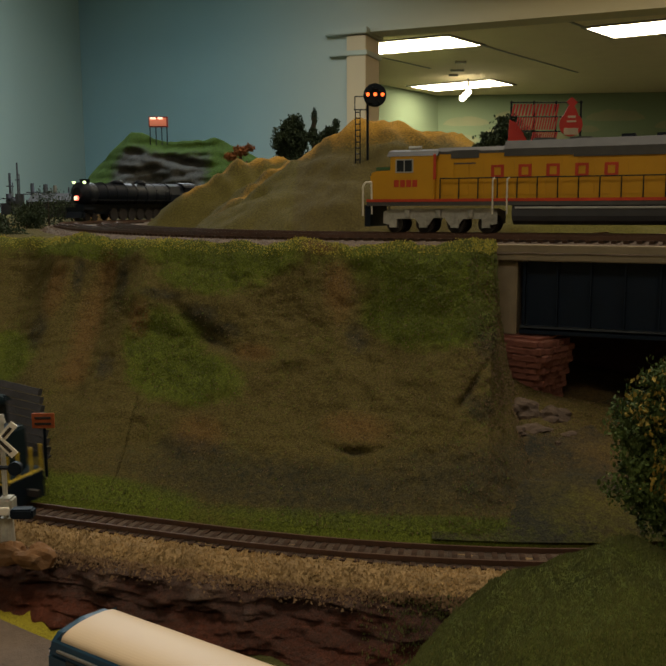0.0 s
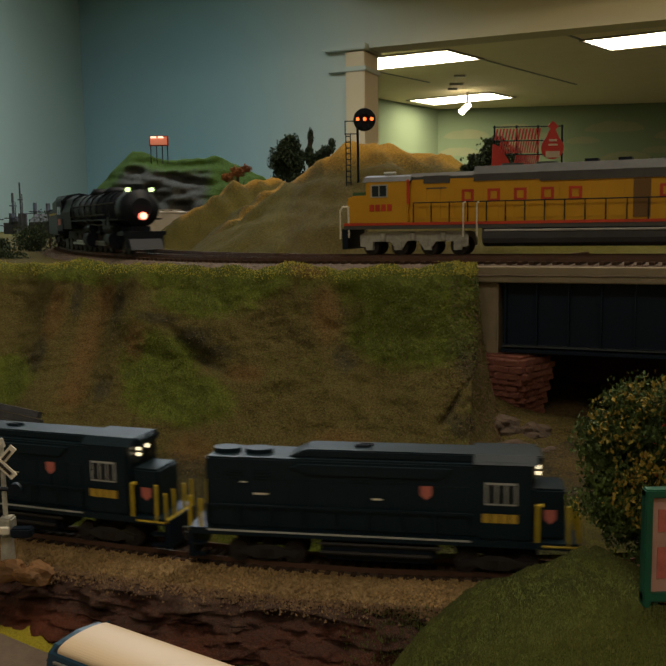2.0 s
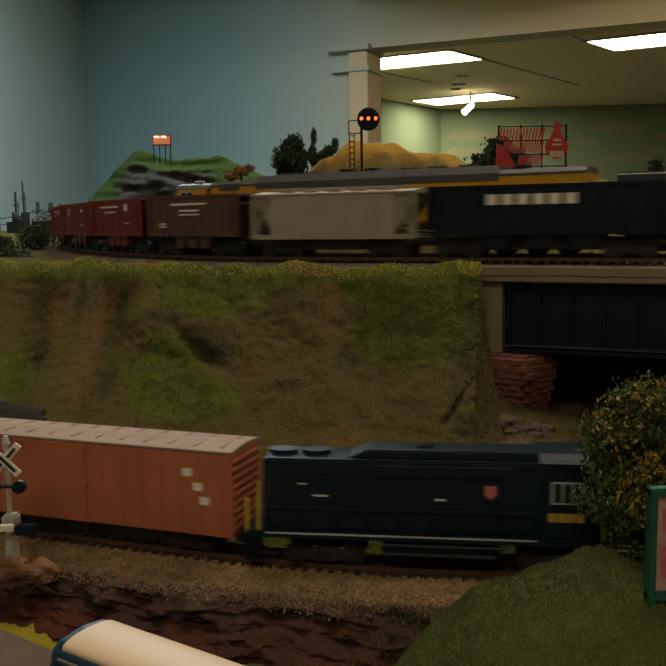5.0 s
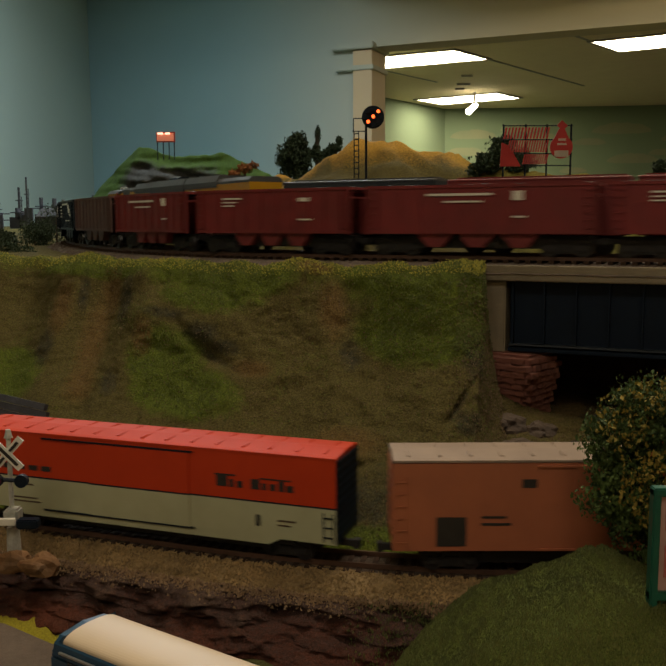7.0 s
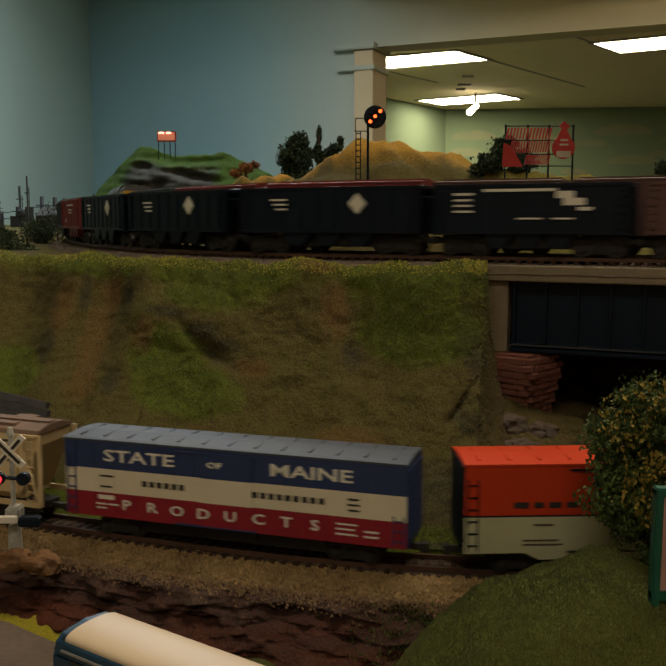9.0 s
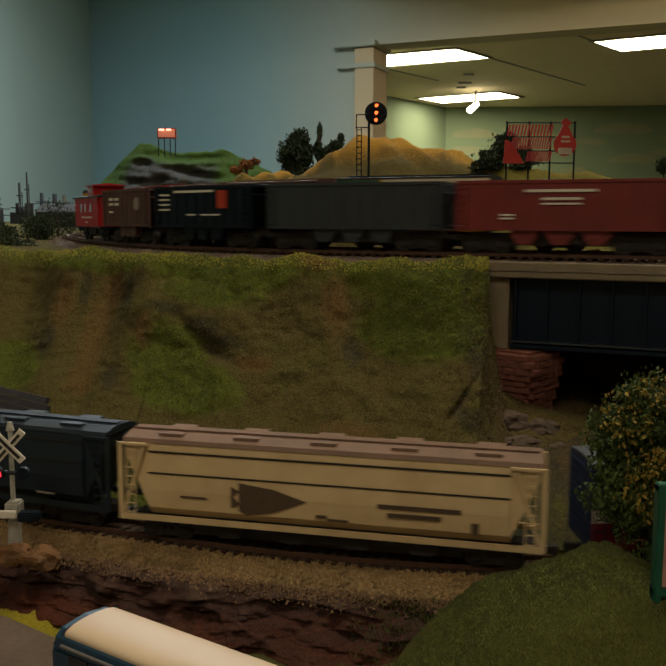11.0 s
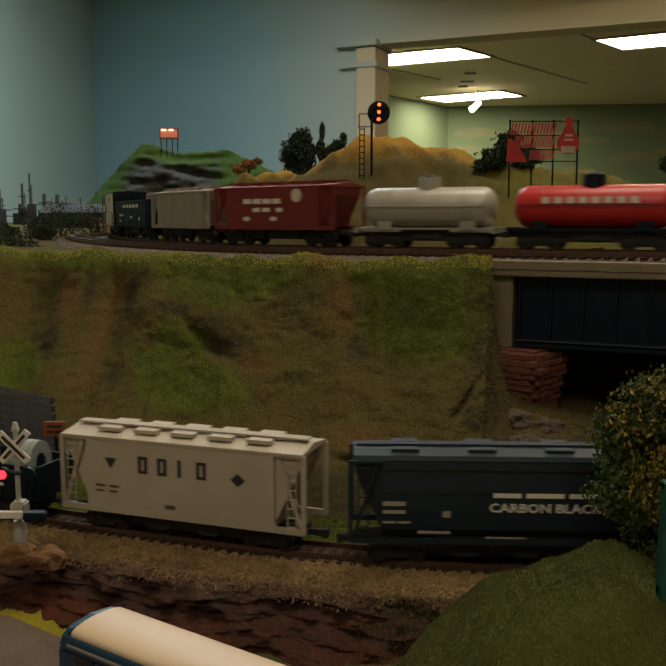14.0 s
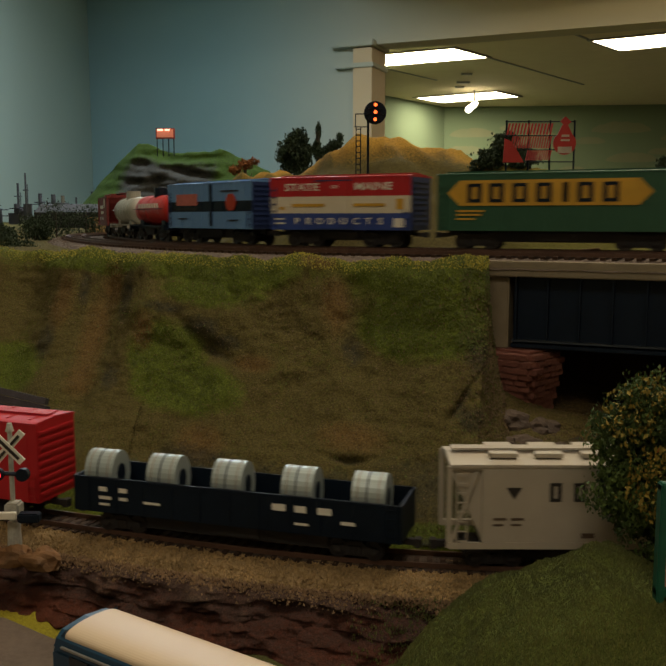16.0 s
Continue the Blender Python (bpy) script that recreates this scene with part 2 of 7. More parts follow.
# ---- the tracks ----
RAIL_UP = 1.228
TRACK_U = np.array((0.9135, -0.4067))
CURVE = [(2.6, 1.62), (1.2, 1.58), (0.5, 1.54), (0.15, 1.50), (-0.06, 1.46), (-0.2, 1.40), (-0.29, 1.30), (-0.322, 1.19), (-0.31, 1.08),
         (-0.27, 0.96), (-0.222, 0.85), (-0.163, 0.745), (-0.095, 0.66), (-0.03, 0.607), (0.036, 0.5765)]
CURVE += [tuple(np.array((0.036, 0.5765)) + TRACK_U * k) for k in (0.1, 0.3, 0.6, 1.0, 1.6, 2.4, 3.4, 4.4)]


def spline(P, n=24):
    P = [np.array(p) for p in P]
    P = [2 * P[0] - P[1]] + P + [2 * P[-1] - P[-2]]
    out = []
    for i in range(1, len(P) - 2):
        a, b, c, d = P[i - 1:i + 3]
        tb = np.linalg.norm(b - a) ** 0.5
        tc = tb + np.linalg.norm(c - b) ** 0.5
        td = tc + np.linalg.norm(d - c) ** 0.5
        for k in range(n):
            t = tb + (tc - tb) * k / n
            a1, a2, a3 = (tb - t) / tb * a + t / tb * b, (tc - t) / (tc - tb) * b + (t - tb) / (tc - tb) * c, (td - t) / (td - tc) * c + (t - tc) / (td - tc) * d
            b1, b2 = (tc - t) / tc * a1 + t / tc * a2, (td - t) / (td - tb) * a2 + (t - tb) / (td - tb) * a3
            out.append((tc - t) / (tc - tb) * b1 + (t - tb) / (tc - tb) * b2)
    return np.array(out + [P[-2]])


class Track:
    """A line in plan, by metres along it; side: metres towards the aisle."""

    def __init__(self, pts, origin, z, bank=0.0, grade=0.0):
        self.p, self.z, self.bank, self.grade = np.array(pts), z, bank, grade
        d = np.linalg.norm(np.diff(self.p, axis=0), axis=1)
        self.s = np.concatenate([[0], np.cumsum(d)])
        self.s -= self.s[np.argmin(np.linalg.norm(self.p - np.array(origin), axis=1))]
        t = np.gradient(self.p, axis=0)
        self.t = t / np.linalg.norm(t, axis=1)[:, None]

    def at(self, q, side=0.0):
        t = np.array([np.interp(q, self.s, self.t[:, i]) for i in (0, 1)])
        t /= np.linalg.norm(t)
        return np.array([np.interp(q, self.s, self.p[:, i]) for i in (0, 1)]) + side * np.array((t[1], -t[0]))

    def height(self, q):
        return self.z + self.grade * (max(-0.5, min(0.7, q)) - 0.15)

    def ride(self, q, length):
        """The pose of a car of that length with its middle at q."""
        a, b = self.at(q - length * 0.33), self.at(q + length * 0.33)
        mid, d = (a + b) / 2, b - a
        return pose(mid[0], mid[1], self.height(q), -self.bank, -math.degrees(math.atan(self.grade)), math.degrees(math.atan2(d[1], d[0])))


T_ORIGIN = np.array((0.036, 0.5765)) - 0.035 * TRACK_U
FRONT = Track(spline(CURVE), T_ORIGIN, RAIL_UP)
BACK = Track(np.array([p + 0.048 * np.array((-t[1], t[0])) for p, t in zip(FRONT.p, FRONT.t)]), T_ORIGIN + 0.048 * np.array((0.4067, 0.9135)), RAIL_UP)


def lower_line():
    """The lower track in plan: straight, then an easy curve beside the gorge."""
    xs_line = np.arange(-2.4, 2.4, 0.01)
    slope = np.interp(xs_line, (-0.06, 0.075, 0.13), (-0.36, -0.08, 0.06))
    ys_line = np.concatenate([[0], np.cumsum((slope[1:] + slope[:-1]) / 2 * 0.01)])
    ys_line += 0.4095 - np.interp(-0.112, xs_line, ys_line)
    return np.stack([xs_line, ys_line], 1)


LOW_LINE = lower_line()
RAIL_LOW = 1.108
LOW = Track(LOW_LINE, (-0.112, 0.4095), RAIL_LOW)


def low_y(x):
    return float(np.interp(x, LOW_LINE[:, 0], LOW_LINE[:, 1]))



# ---- the rooms ----
def wall_piece(name, a, b, z0, z1, thick, material, label):
    """An upright wall from a to b in plan; its thickness goes to the left of that way."""
    a, b = Vector((*a, 0)), Vector((*b, 0))
    n = Vector((-(b - a).y, (b - a).x, 0)).normalized() * thick
    bm = bmesh.new()
    lo = [bm.verts.new(p + Vector((0, 0, z0))) for p in (a, b, b + n, a + n)]
    hi = [bm.verts.new(p + Vector((0, 0, z1))) for p in (a, b, b + n, a + n)]
    for k in range(4):
        bm.faces.new((lo[k], lo[(k + 1) % 4], hi[(k + 1) % 4], hi[k]))
    bm.faces.new(lo[::-1])
    bm.faces.new(hi)
    return thing(name, bm, material, label, "wall", "structure")


def slab(name, x0, x1, y0, y1, z0, z1, material, label, category):
    return thing(name, boxes((x0, x1, y0, y1, z0, z1)), material, label, category, "structure")


def mix_wall(name, left, right, x0, x1):
    """Wall paint that fades from blue to cream along its length."""
    m = mat(name, left, 0.9, color2=tuple(c * 0.93 for c in left), scale=2.5)
    nt = m.node_tree
    b = nt.nodes["Principled BSDF"]
    tc = nt.nodes.new("ShaderNodeTexCoord")
    sep = nt.nodes.new("ShaderNodeSeparateXYZ")
    nt.links.new(tc.outputs["Object"], sep.inputs[0])
    r = nt.nodes.new("ShaderNodeMapRange")
    r.interpolation_type = "SMOOTHSTEP"
    r.inputs["From Min"].default_value, r.inputs["From Max"].default_value = x0, x1
    nt.links.new(sep.outputs["X"], r.inputs["Value"])
    mx = nt.nodes.new("ShaderNodeMix")
    mx.data_type = "RGBA"
    mx.inputs["B"].default_value = (*right, 1)
    nt.links.new(b.inputs["Base Color"].links[0].from_socket, mx.inputs["A"])
    nt.links.new(r.outputs[0], mx.inputs["Factor"])
    nt.links.new(mx.outputs["Result"], b.inputs["Base Color"])
    return m


M_FADE = mix_wall("blue_to_cream_wall", (0.25, 0.41, 0.45), (0.60, 0.52, 0.36), -1.0, 1.2)
M_LEFTW = mix_wall("pale_green_blue_wall", (0.38, 0.47, 0.42), (0.34, 0.46, 0.44), -2.3, -1.8)
CORNER, JAMB, HEADER_END = (-1.80, 6.74), (0.235, 5.888), (3.6, 4.487)
wall_piece("wall_north", CORNER, JAMB, 0.0, 3.0, 0.20, M_FADE, "painted sky-blue backdrop wall fading to cream")
wall_piece("wall_header", JAMB, HEADER_END, 2.35, 3.0, 0.20, M_FADE, "cream painted wall over the wide opening")
wall_piece("wall_west", (-2.35, -2.2), CORNER, 0.0, 3.0, 0.15, M_LEFTW, "pale blue-green painted side wall")
wall_piece("wall_east", HEADER_END, (3.6, -2.2), 0.0, 3.0, 0.15, M_WALLCREAM, "plain cream wall")
wall_piece("wall_south", (3.6, -2.2), (-2.35, -2.2), 0.0, 3.0, 0.15, M_WALLCREAM, "plain cream wall behind the aisle")
slab("ceiling", -2.6, 3.9, -2.5, 7.0, 2.97, 3.10, M_CEIL, "cream ceiling of the layout room", "ceiling")
slab("floor", -2.6, 8.2, -2.5, 12.6, -0.1, 0.0, M_FLOOR, "dark carpeted floor", "floor")
# back room
bm = bmesh.new()
box(bm, 0.1, 8.0, 4.3, 12.4, 2.695, 2.78)
thing("ceiling_back", bm, M_CEIL, "cream tile ceiling of the back room", "ceiling", "structure")
bm = bmesh.new()
for a, b in (((1.371, 8.263), (2.75, 9.98)), ((0.473, 8.867), (1.1, 9.66)), ((2.1, 7.5), (1.2, 6.4)), ((2.83, 7.78), (4.2, 9.5))):
    d = (Vector(b) - Vector(a)).normalized()
    n = Vector((-d.y, d.x)) * 0.012
    q = [bm.verts.new((p.x, p.y, 2.689)) for p in (Vector(a) + n, Vector(b) + n, Vector(b) - n, Vector(a) - n)]
    q2 = [bm.verts.new((v.co.x, v.co.y, 2.696)) for v in q]
    bm.faces.new(q)
    for k in range(4):
        bm.faces.new((q[k], q[(k + 1) % 4], q2[(k + 1) % 4], q2[k]))
thing("trim_ceiling", bm, M_TRIMW, "pale ceiling grid strips", "trim", "structure")
wall_piece("wall_back_west", (0.32, 6.1), (0.47, 10.65), 0.0, 2.8, 0.12, M_BACKSKY, "plain side wall of the back room")
wall_piece("wall_back_cove", (0.47, 10.65), (1.48, 12.0), 0.0, 2.8, 0.12, M_BACKSKY, "pale sky backdrop wall, angled corner")
wall_piece("wall_back_north", (1.48, 12.0), (8.0, 11.3), 0.0, 2.8, 0.12, M_BACKSKY, "pale green sky backdrop wall with painted clouds")
wall_piece("wall_back_east", (8.0, 11.3), (8.0, 4.4), 0.0, 2.8, 0.12, M_WALLCREAM, "plain cream wall")
wall_piece("wall_back_south", (8.0, 4.3), (3.6, 4.487), 0.0, 3.0, 0.12, M_WALLCREAM, "plain cream wall")

# painted clouds, thin flat-bottomed puffs
random.seed(5)
for cx, cz, w in ((1.85, 2.32, 0.6), (1.75, 2.10, 0.55), (2.9, 2.12, 0.5), (3.75, 2.36, 0.75), (3.9, 1.98, 0.65), (3.15, 1.86, 0.35), (4.6, 2.25, 0.7), (2.75, 2.30, 0.4), (2.3, 2.20, 0.45), (3.35, 2.22, 0.42), (2.45, 2.40, 0.5), (4.3, 2.08, 0.4), (5.3, 2.05, 0.6), (5.9, 2.4, 0.8)):
    bm = bmesh.new()
    pts = []
    n = 26
    lump = [random.uniform(0.6, 1.25) for _ in range(8)]
    for k in range(n):
        a = math.pi * k / (n - 1)
        pts.append((cx + w / 2 * math.cos(a), cz + 0.10 * w / 0.6 * math.sin(a) * (0.75 + 0.25 * lump[k % 8])))
    pts += [(cx - w * 0.3, cz - 0.02), (cx + w * 0.3, cz - 0.02)]
    y = lambda x: 12.0 - (x - 1.48) * 0.10736 - 0.006
    vs = [bm.verts.new((px, y(px), pz)) for px, pz in pts]
    v2 = [bm.verts.new((px, y(px) + 0.004, pz)) for px, pz in pts]
    bm.faces.new(vs)
    for k in range(len(vs)):
        bm.faces.new((vs[k], vs[(k + 1) % len(vs)], v2[(k + 1) % len(vs)], v2[k]))
    thing("painted_cloud", bm, M_CLOUD, "pale cream cloud painted on the sky backdrop", "painted cloud", "structure")

# the pilaster at the opening's edge with its cap
pil = root("pilaster", "cream wall end with a stepped cap at the opening", "pilaster")
wd = Vector((JAMB[0] - CORNER[0], JAMB[1] - CORNER[1], 0)).normalized()
wn = Vector((-wd.y, wd.x, 0))


def along(a0, a1, n0, n1, z0, z1):
    bm = bmesh.new()
    p = Vector((*JAMB, 0))
    lo = [bm.verts.new(p + wd * a + wn * n + Vector((0, 0, z0))) for a, n in ((a0, n0), (a1, n0), (a1, n1), (a0, n1))]
    hi = [bm.verts.new(v.co + Vector((0, 0, z1 - z0))) for v in lo]
    for k in range(4):
        bm.faces.new((lo[k], lo[(k + 1) % 4], hi[(k + 1) % 4], hi[k]))
    bm.faces.new(lo[::-1])
    bm.faces.new(hi)
    return bm


part("shaft", along(-0.10, 0.03, -0.035, 0.23, 0.0, 2.33), M_WALLCREAM, pil, bevel=0.004)
part("cap", along(-0.24, 0.05, -0.07, 0.25, 2.335, 2.375), M_FADE, pil, bevel=0.006)
part("neck_band", along(-0.22, 0.045, -0.05, 0.24, 2.205, 2.235), M_FADE, pil, bevel=0.004)


def ceiling_light(corner, a, b):
    """A recessed troffer: corner and its two edge vectors."""
    lt = root("ceiling_light", "lit fluorescent ceiling panel in a slim frame", "ceiling light", "back room ceiling lights")
    c, a, b = Vector((*corner, 2.69)), Vector((*a, 0)), Vector((*b, 0))
    bm = bmesh.new()
    q = [bm.verts.new(c + p + Vector((0, 0, -0.004))) for p in (Vector(), a, a + b, b)]
    q2 = [bm.verts.new(v.co + Vector((0, 0, 0.01))) for v in q]
    bm.faces.new(q)
    bm.faces.new(q2[::-1])
    for k in range(4):
        bm.faces.new((q[k], q[(k + 1) % 4], q2[(k + 1) % 4], q2[k]))
    part("diffuser", bm, M_TUBE, lt)
    bm = bmesh.new()
    ea, eb = a.normalized() * 0.03, b.normalized() * 0.03
    for o, u, v in ((c - ea - eb, a + 2 * ea, eb), (c + b - ea, a + 2 * ea, eb), (c - ea, ea, b), (c + a, ea, b)):
        lo = [bm.verts.new(o + p + Vector((0, 0, -0.008))) for p in (Vector(), u, u + v, v)]
        hi = [bm.verts.new(w.co + Vector((0, 0, 0.014))) for w in lo]
        bm.faces.new(lo)
        for k in range(4):
            bm.faces.new((lo[k], lo[(k + 1) % 4], hi[(k + 1) % 4], hi[k]))
    part("frame", bm, M_TRIMW, lt)
    return lt


LA, LB = (-1.09, 0.545), (0.36, 0.44)
ceiling_light((1.039, 7.84), LA, LB)
ceiling_light((1.88, 10.47), (-0.87, 0.55), (0.36, 0.44))
ceiling_light((3.10, 6.97), (-0.97, 0.55), (0.36, 0.42))
spot = root("spot_lamp", "small lit track spotlight hanging under the ceiling", "lamp")
part("stem", tubes([((1.62, 10.4, 2.69), (1.62, 10.4, 2.56))], 0.012), M_TRIMW, spot)
part("head", fill(cyl, (1.64, 10.42, 2.55), (1.54, 10.33, 2.46), 0.03, 12, 0.036), M_TUBE, spot)
bm = bmesh.new()
for k, (x, y, w) in enumerate(((1.30, 9.2, 0.11), (1.33, 9.75, 0.14), (1.36, 10.1, 0.10))):
    box(bm, x, x + w, y, y + 0.03, 2.676, 2.696)
thing("ceiling_vent", bm, M_TRIMW, "thin pale strips of a ceiling vent", "vent", "structure")

# ---- benchwork and scenery ----
slab("benchwork_front", -2.0, 3.4, 0.10, 1.0, 0.92, 1.02, M_WOOD, "wooden benchwork under the scenery", "bench")
slab("benchwork_back", -2.2, 3.4, 1.0, 4.9, 0.92, 1.02, M_WOOD, "wooden benchwork under the far scenery", "bench")


def lerp_curve(P, n):
    P = np.array(P)
    t = np.linspace(0, 1, len(P))
    return np.stack([np.interp(np.linspace(0, 1, n), t, P[:, k]) for k in range(P.shape[1])], 1)


def blob(x, z, cx, cz, rx, rz, power=1.0):
    d = ((x - cx) / rx) ** 2 + ((z - cz) / rz) ** 2
    return max(0.0, 1 - d) ** power


GREENS = ((-0.070, 1.214, 0.055, 0.014), (-0.075, 1.204, 0.040, 0.014), (0.052, 1.212, 0.046, 0.022), (0.050, 1.190, 0.040, 0.022), (-0.100, 1.166, 0.030, 0.020), (-0.085, 1.152, 0.040, 0.014), (-0.17, 1.217, 0.05, 0.008),
          (-0.215, 1.152, 0.035, 0.016), (-0.12, 1.108, 0.07, 0.006), (0.06, 1.107, 0.16, 0.005))
RUSTS = ((-0.156, 1.172, 0.014, 0.038), (-0.150, 1.203, 0.012, 0.022), (-0.185, 1.190, 0.012, 0.024), (0.002, 1.200, 0.012, 0.022), (-0.118, 1.176, 0.010, 0.014), (-0.045, 1.166, 0.016, 0.006), (0.01, 1.138, 0.024, 0.008), (-0.07, 1.130, 0.02, 0.010), (-0.155, 1.150, 0.014, 0.012), (-0.008, 1.222, 0.016, 0.006))
# dark patches; those around the gash paint the shadow under its bulge
DARKS_AND_SHADE = ((-0.190, 1.166, 0.012, 0.016), (-0.136, 1.197, 0.010, 0.026), (-0.170, 1.200, 0.006, 0.022), (-0.078, 1.181, 0.020, 0.009), (-0.062, 1.175, 0.016, 0.006), (-0.02, 1.117, 0.14, 0.014), (0.075, 1.122, 0.09, 0.018), (0.012, 1.176, 0.010, 0.012), (-0.105, 1.190, 0.022, 0.005),
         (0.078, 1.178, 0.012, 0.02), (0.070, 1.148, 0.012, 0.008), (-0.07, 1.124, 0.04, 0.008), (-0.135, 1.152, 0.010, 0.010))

TOP = [(-0.80, 0.88), (-0.45, 0.80), (-0.30, 0.735), (-0.20, 0.68), (-0.125, 0.628), (-0.05, 0.572), (0.022, 0.541), (0.076, 0.518), (0.0885, 0.5165), (0.0925, 0.524), (0.098, 0.520), (0.12, 0.505), (0.17, 0.49)]
TOPZ = [1.2222] * 9 + [1.188, 1.152, 1.141, 1.134]
FOOT = [-0.55, -0.31, -0.21, -0.13, -0.085, -0.035, 0.008, 0.046, 0.062, 0.076, 0.092, 0.118, 0.17]
random.seed(3)
COLS, ROWS = 560, 170
top = lerp_curve(TOP, COLS)
top_z = np.interp(np.linspace(0, 1, COLS), np.linspace(0, 1, len(TOPZ)), TOPZ)
foot_x = np.interp(np.linspace(0, 1, COLS), np.linspace(0, 1, len(FOOT)), FOOT)
P = np.zeros((ROWS, COLS, 3))
cover = np.zeros((ROWS, COLS, 3), np.float32)
for j in range(COLS):
    tx, ty = top[j]
    bx = foot_x[j]
    by = low_y(bx) + 0.022
    for i in range(ROWS):
        v = i / (ROWS - 1)
        lip = 1 - (1 - min(1.0, v / 0.16)) ** 2
        h = 0.13 * lip + 0.22 * v + 0.65 * v ** 2.0
        x, y = tx + (bx - tx) * h, ty + (by - ty) * h
        tall = (top_z[j] - 1.1055) / 0.119
        z = top_z[j] - (top_z[j] - 1.1055) * (0.985 * v + 0.015 * v ** 2 - 0.045 * math.exp(-((v - 0.06) / 0.06) ** 2) * min(1.0, v * 40))
        ease = min(1.0, v * 9) * min(1.0, (1 - v) * 7)
        folds = noise.noise(Vector((x * 26, z * 7, 2.0))) * 0.010 * (1.7 if x < -0.11 else 0.5)
        d = folds + fbm((x, z * 0.6, y), 26, 3) * 0.0040 + fbm((x, z, y + 3), 130, 4) * 0.0013
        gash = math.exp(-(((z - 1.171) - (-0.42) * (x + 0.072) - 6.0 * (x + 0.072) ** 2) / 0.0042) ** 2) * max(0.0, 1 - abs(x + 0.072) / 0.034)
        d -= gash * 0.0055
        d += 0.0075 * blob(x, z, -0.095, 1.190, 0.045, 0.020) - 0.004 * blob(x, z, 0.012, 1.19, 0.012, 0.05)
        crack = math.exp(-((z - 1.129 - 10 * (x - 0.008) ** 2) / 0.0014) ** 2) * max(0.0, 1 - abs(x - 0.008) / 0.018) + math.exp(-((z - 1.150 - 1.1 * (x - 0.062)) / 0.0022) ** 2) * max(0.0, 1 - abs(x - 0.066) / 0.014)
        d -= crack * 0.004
        d += 0.004 * math.exp(-((x - 0.052) / 0.02) ** 2) * (1 - v)
        rim = (fbm((x, 0, 1.5), 32, 3) * 0.0052 + 0.0012) * max(0.0, 1 - v * 7) * tall
        P[i, j] = (x, y - d * ease, z + 0.35 * d * ease + rim)
        bare = 1 - tall
        g = max(blob(x, z, *b) for b in GREENS)
        g = max(0.0, g * (1 + 0.5 * fbm((x, z, 2.0), 70, 4)) + 0.16 * fbm((x, z, 5.0), 45, 4))
        r = max(blob(x, z, *b) for b in RUSTS)
        # gash and cracks also darken the cover: crease shade put into colour
        k = max(max(blob(x, z, *b) for b in DARKS_AND_SHADE), gash * 0.9, crack)
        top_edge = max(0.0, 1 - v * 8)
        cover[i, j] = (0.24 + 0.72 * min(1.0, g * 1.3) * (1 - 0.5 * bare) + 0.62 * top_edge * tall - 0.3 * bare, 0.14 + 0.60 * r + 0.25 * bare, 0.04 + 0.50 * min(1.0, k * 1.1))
# the foot runs on down behind the ballast
P[-1, :, 1] -= 0.012
P[-1, :, 2] = 1.090
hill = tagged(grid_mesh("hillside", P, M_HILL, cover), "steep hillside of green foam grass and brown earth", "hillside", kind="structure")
HILL_P, HILL_C = P, cover


# the gorge under the bridge
nx, ny = 120, 70
P = np.zeros((ny, nx, 3))
cover = np.zeros((ny, nx, 3), np.float32)
for j in range(nx):
    x0 = 0.040 + 1.3 * (j / (nx - 1)) ** 1.6
    for i in range(ny):
        v = i / (ny - 1)
        x = x0
        y = low_y(x0) + 0.020 + 0.40 * v
        z = 1.1053 + 0.10 * v ** 0.8 * (0.55 + 0.25 * math.exp(-((x - 0.10) / 0.06) ** 2)) + fbm((x, y, 0), 35, 4) * 0.004 * min(1, v * 8)
        P[i, j] = (x, y, z)
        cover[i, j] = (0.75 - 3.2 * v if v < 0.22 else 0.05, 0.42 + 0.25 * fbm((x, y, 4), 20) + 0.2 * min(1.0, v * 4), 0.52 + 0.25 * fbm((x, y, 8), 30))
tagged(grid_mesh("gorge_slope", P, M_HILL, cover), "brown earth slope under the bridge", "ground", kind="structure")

# upper ground with the dry hills
nx, ny = 360, 330
xs = np.concatenate([np.linspace(-2.2, -0.45, 60, endpoint=False), np.linspace(-0.45, 0.55, 230, endpoint=False), np.linspace(0.55, 3.3, 70)])
ys = np.concatenate([np.linspace(0.0, 1.0, 50, endpoint=False), np.linspace(0.66, 2.0, 200, endpoint=False), np.linspace(2.0, 5.4, 80)])
P = np.zeros((ny, nx, 3))
cover = np.zeros((ny, nx, 3), np.float32)
EDGE = Track(FRONT.p, T_ORIGIN, 0)


def front_line(x):
    """Where the upper ground begins, in y, at x."""
    if x < 0.084:
        return float(np.interp(x, [p[0] for p in TOP[:9]], [p[1] for p in TOP[:9]]))
    return 0.5765 - 0.4452 * (x - 0.036) + 0.048 * 1.0947 + 0.020


RIDGES = (((-0.105, 0.80, 0.0), (-0.055, 0.87, 0.050), (-0.0152, 0.88, 0.086), (0.0285, 0.87, 0.1115), (0.064, 0.87, 0.1035), (0.1078, 0.87, 0.0960), (0.130, 0.82, 0.080), (0.153, 0.80, 0.073), (0.209, 0.80, 0.071), (0.266, 0.80, 0.061), (0.45, 0.80, 0.050)),
          ((-0.135, 0.92, 0.0), (-0.095, 0.96, 0.040), (-0.06, 1.00, 0.073), (-0.02, 1.02, 0.085)),
          ((-0.185, 1.04, 0.0), (-0.153, 1.03, 0.048), (-0.104, 1.06, 0.084), (-0.06, 1.08, 0.090)))
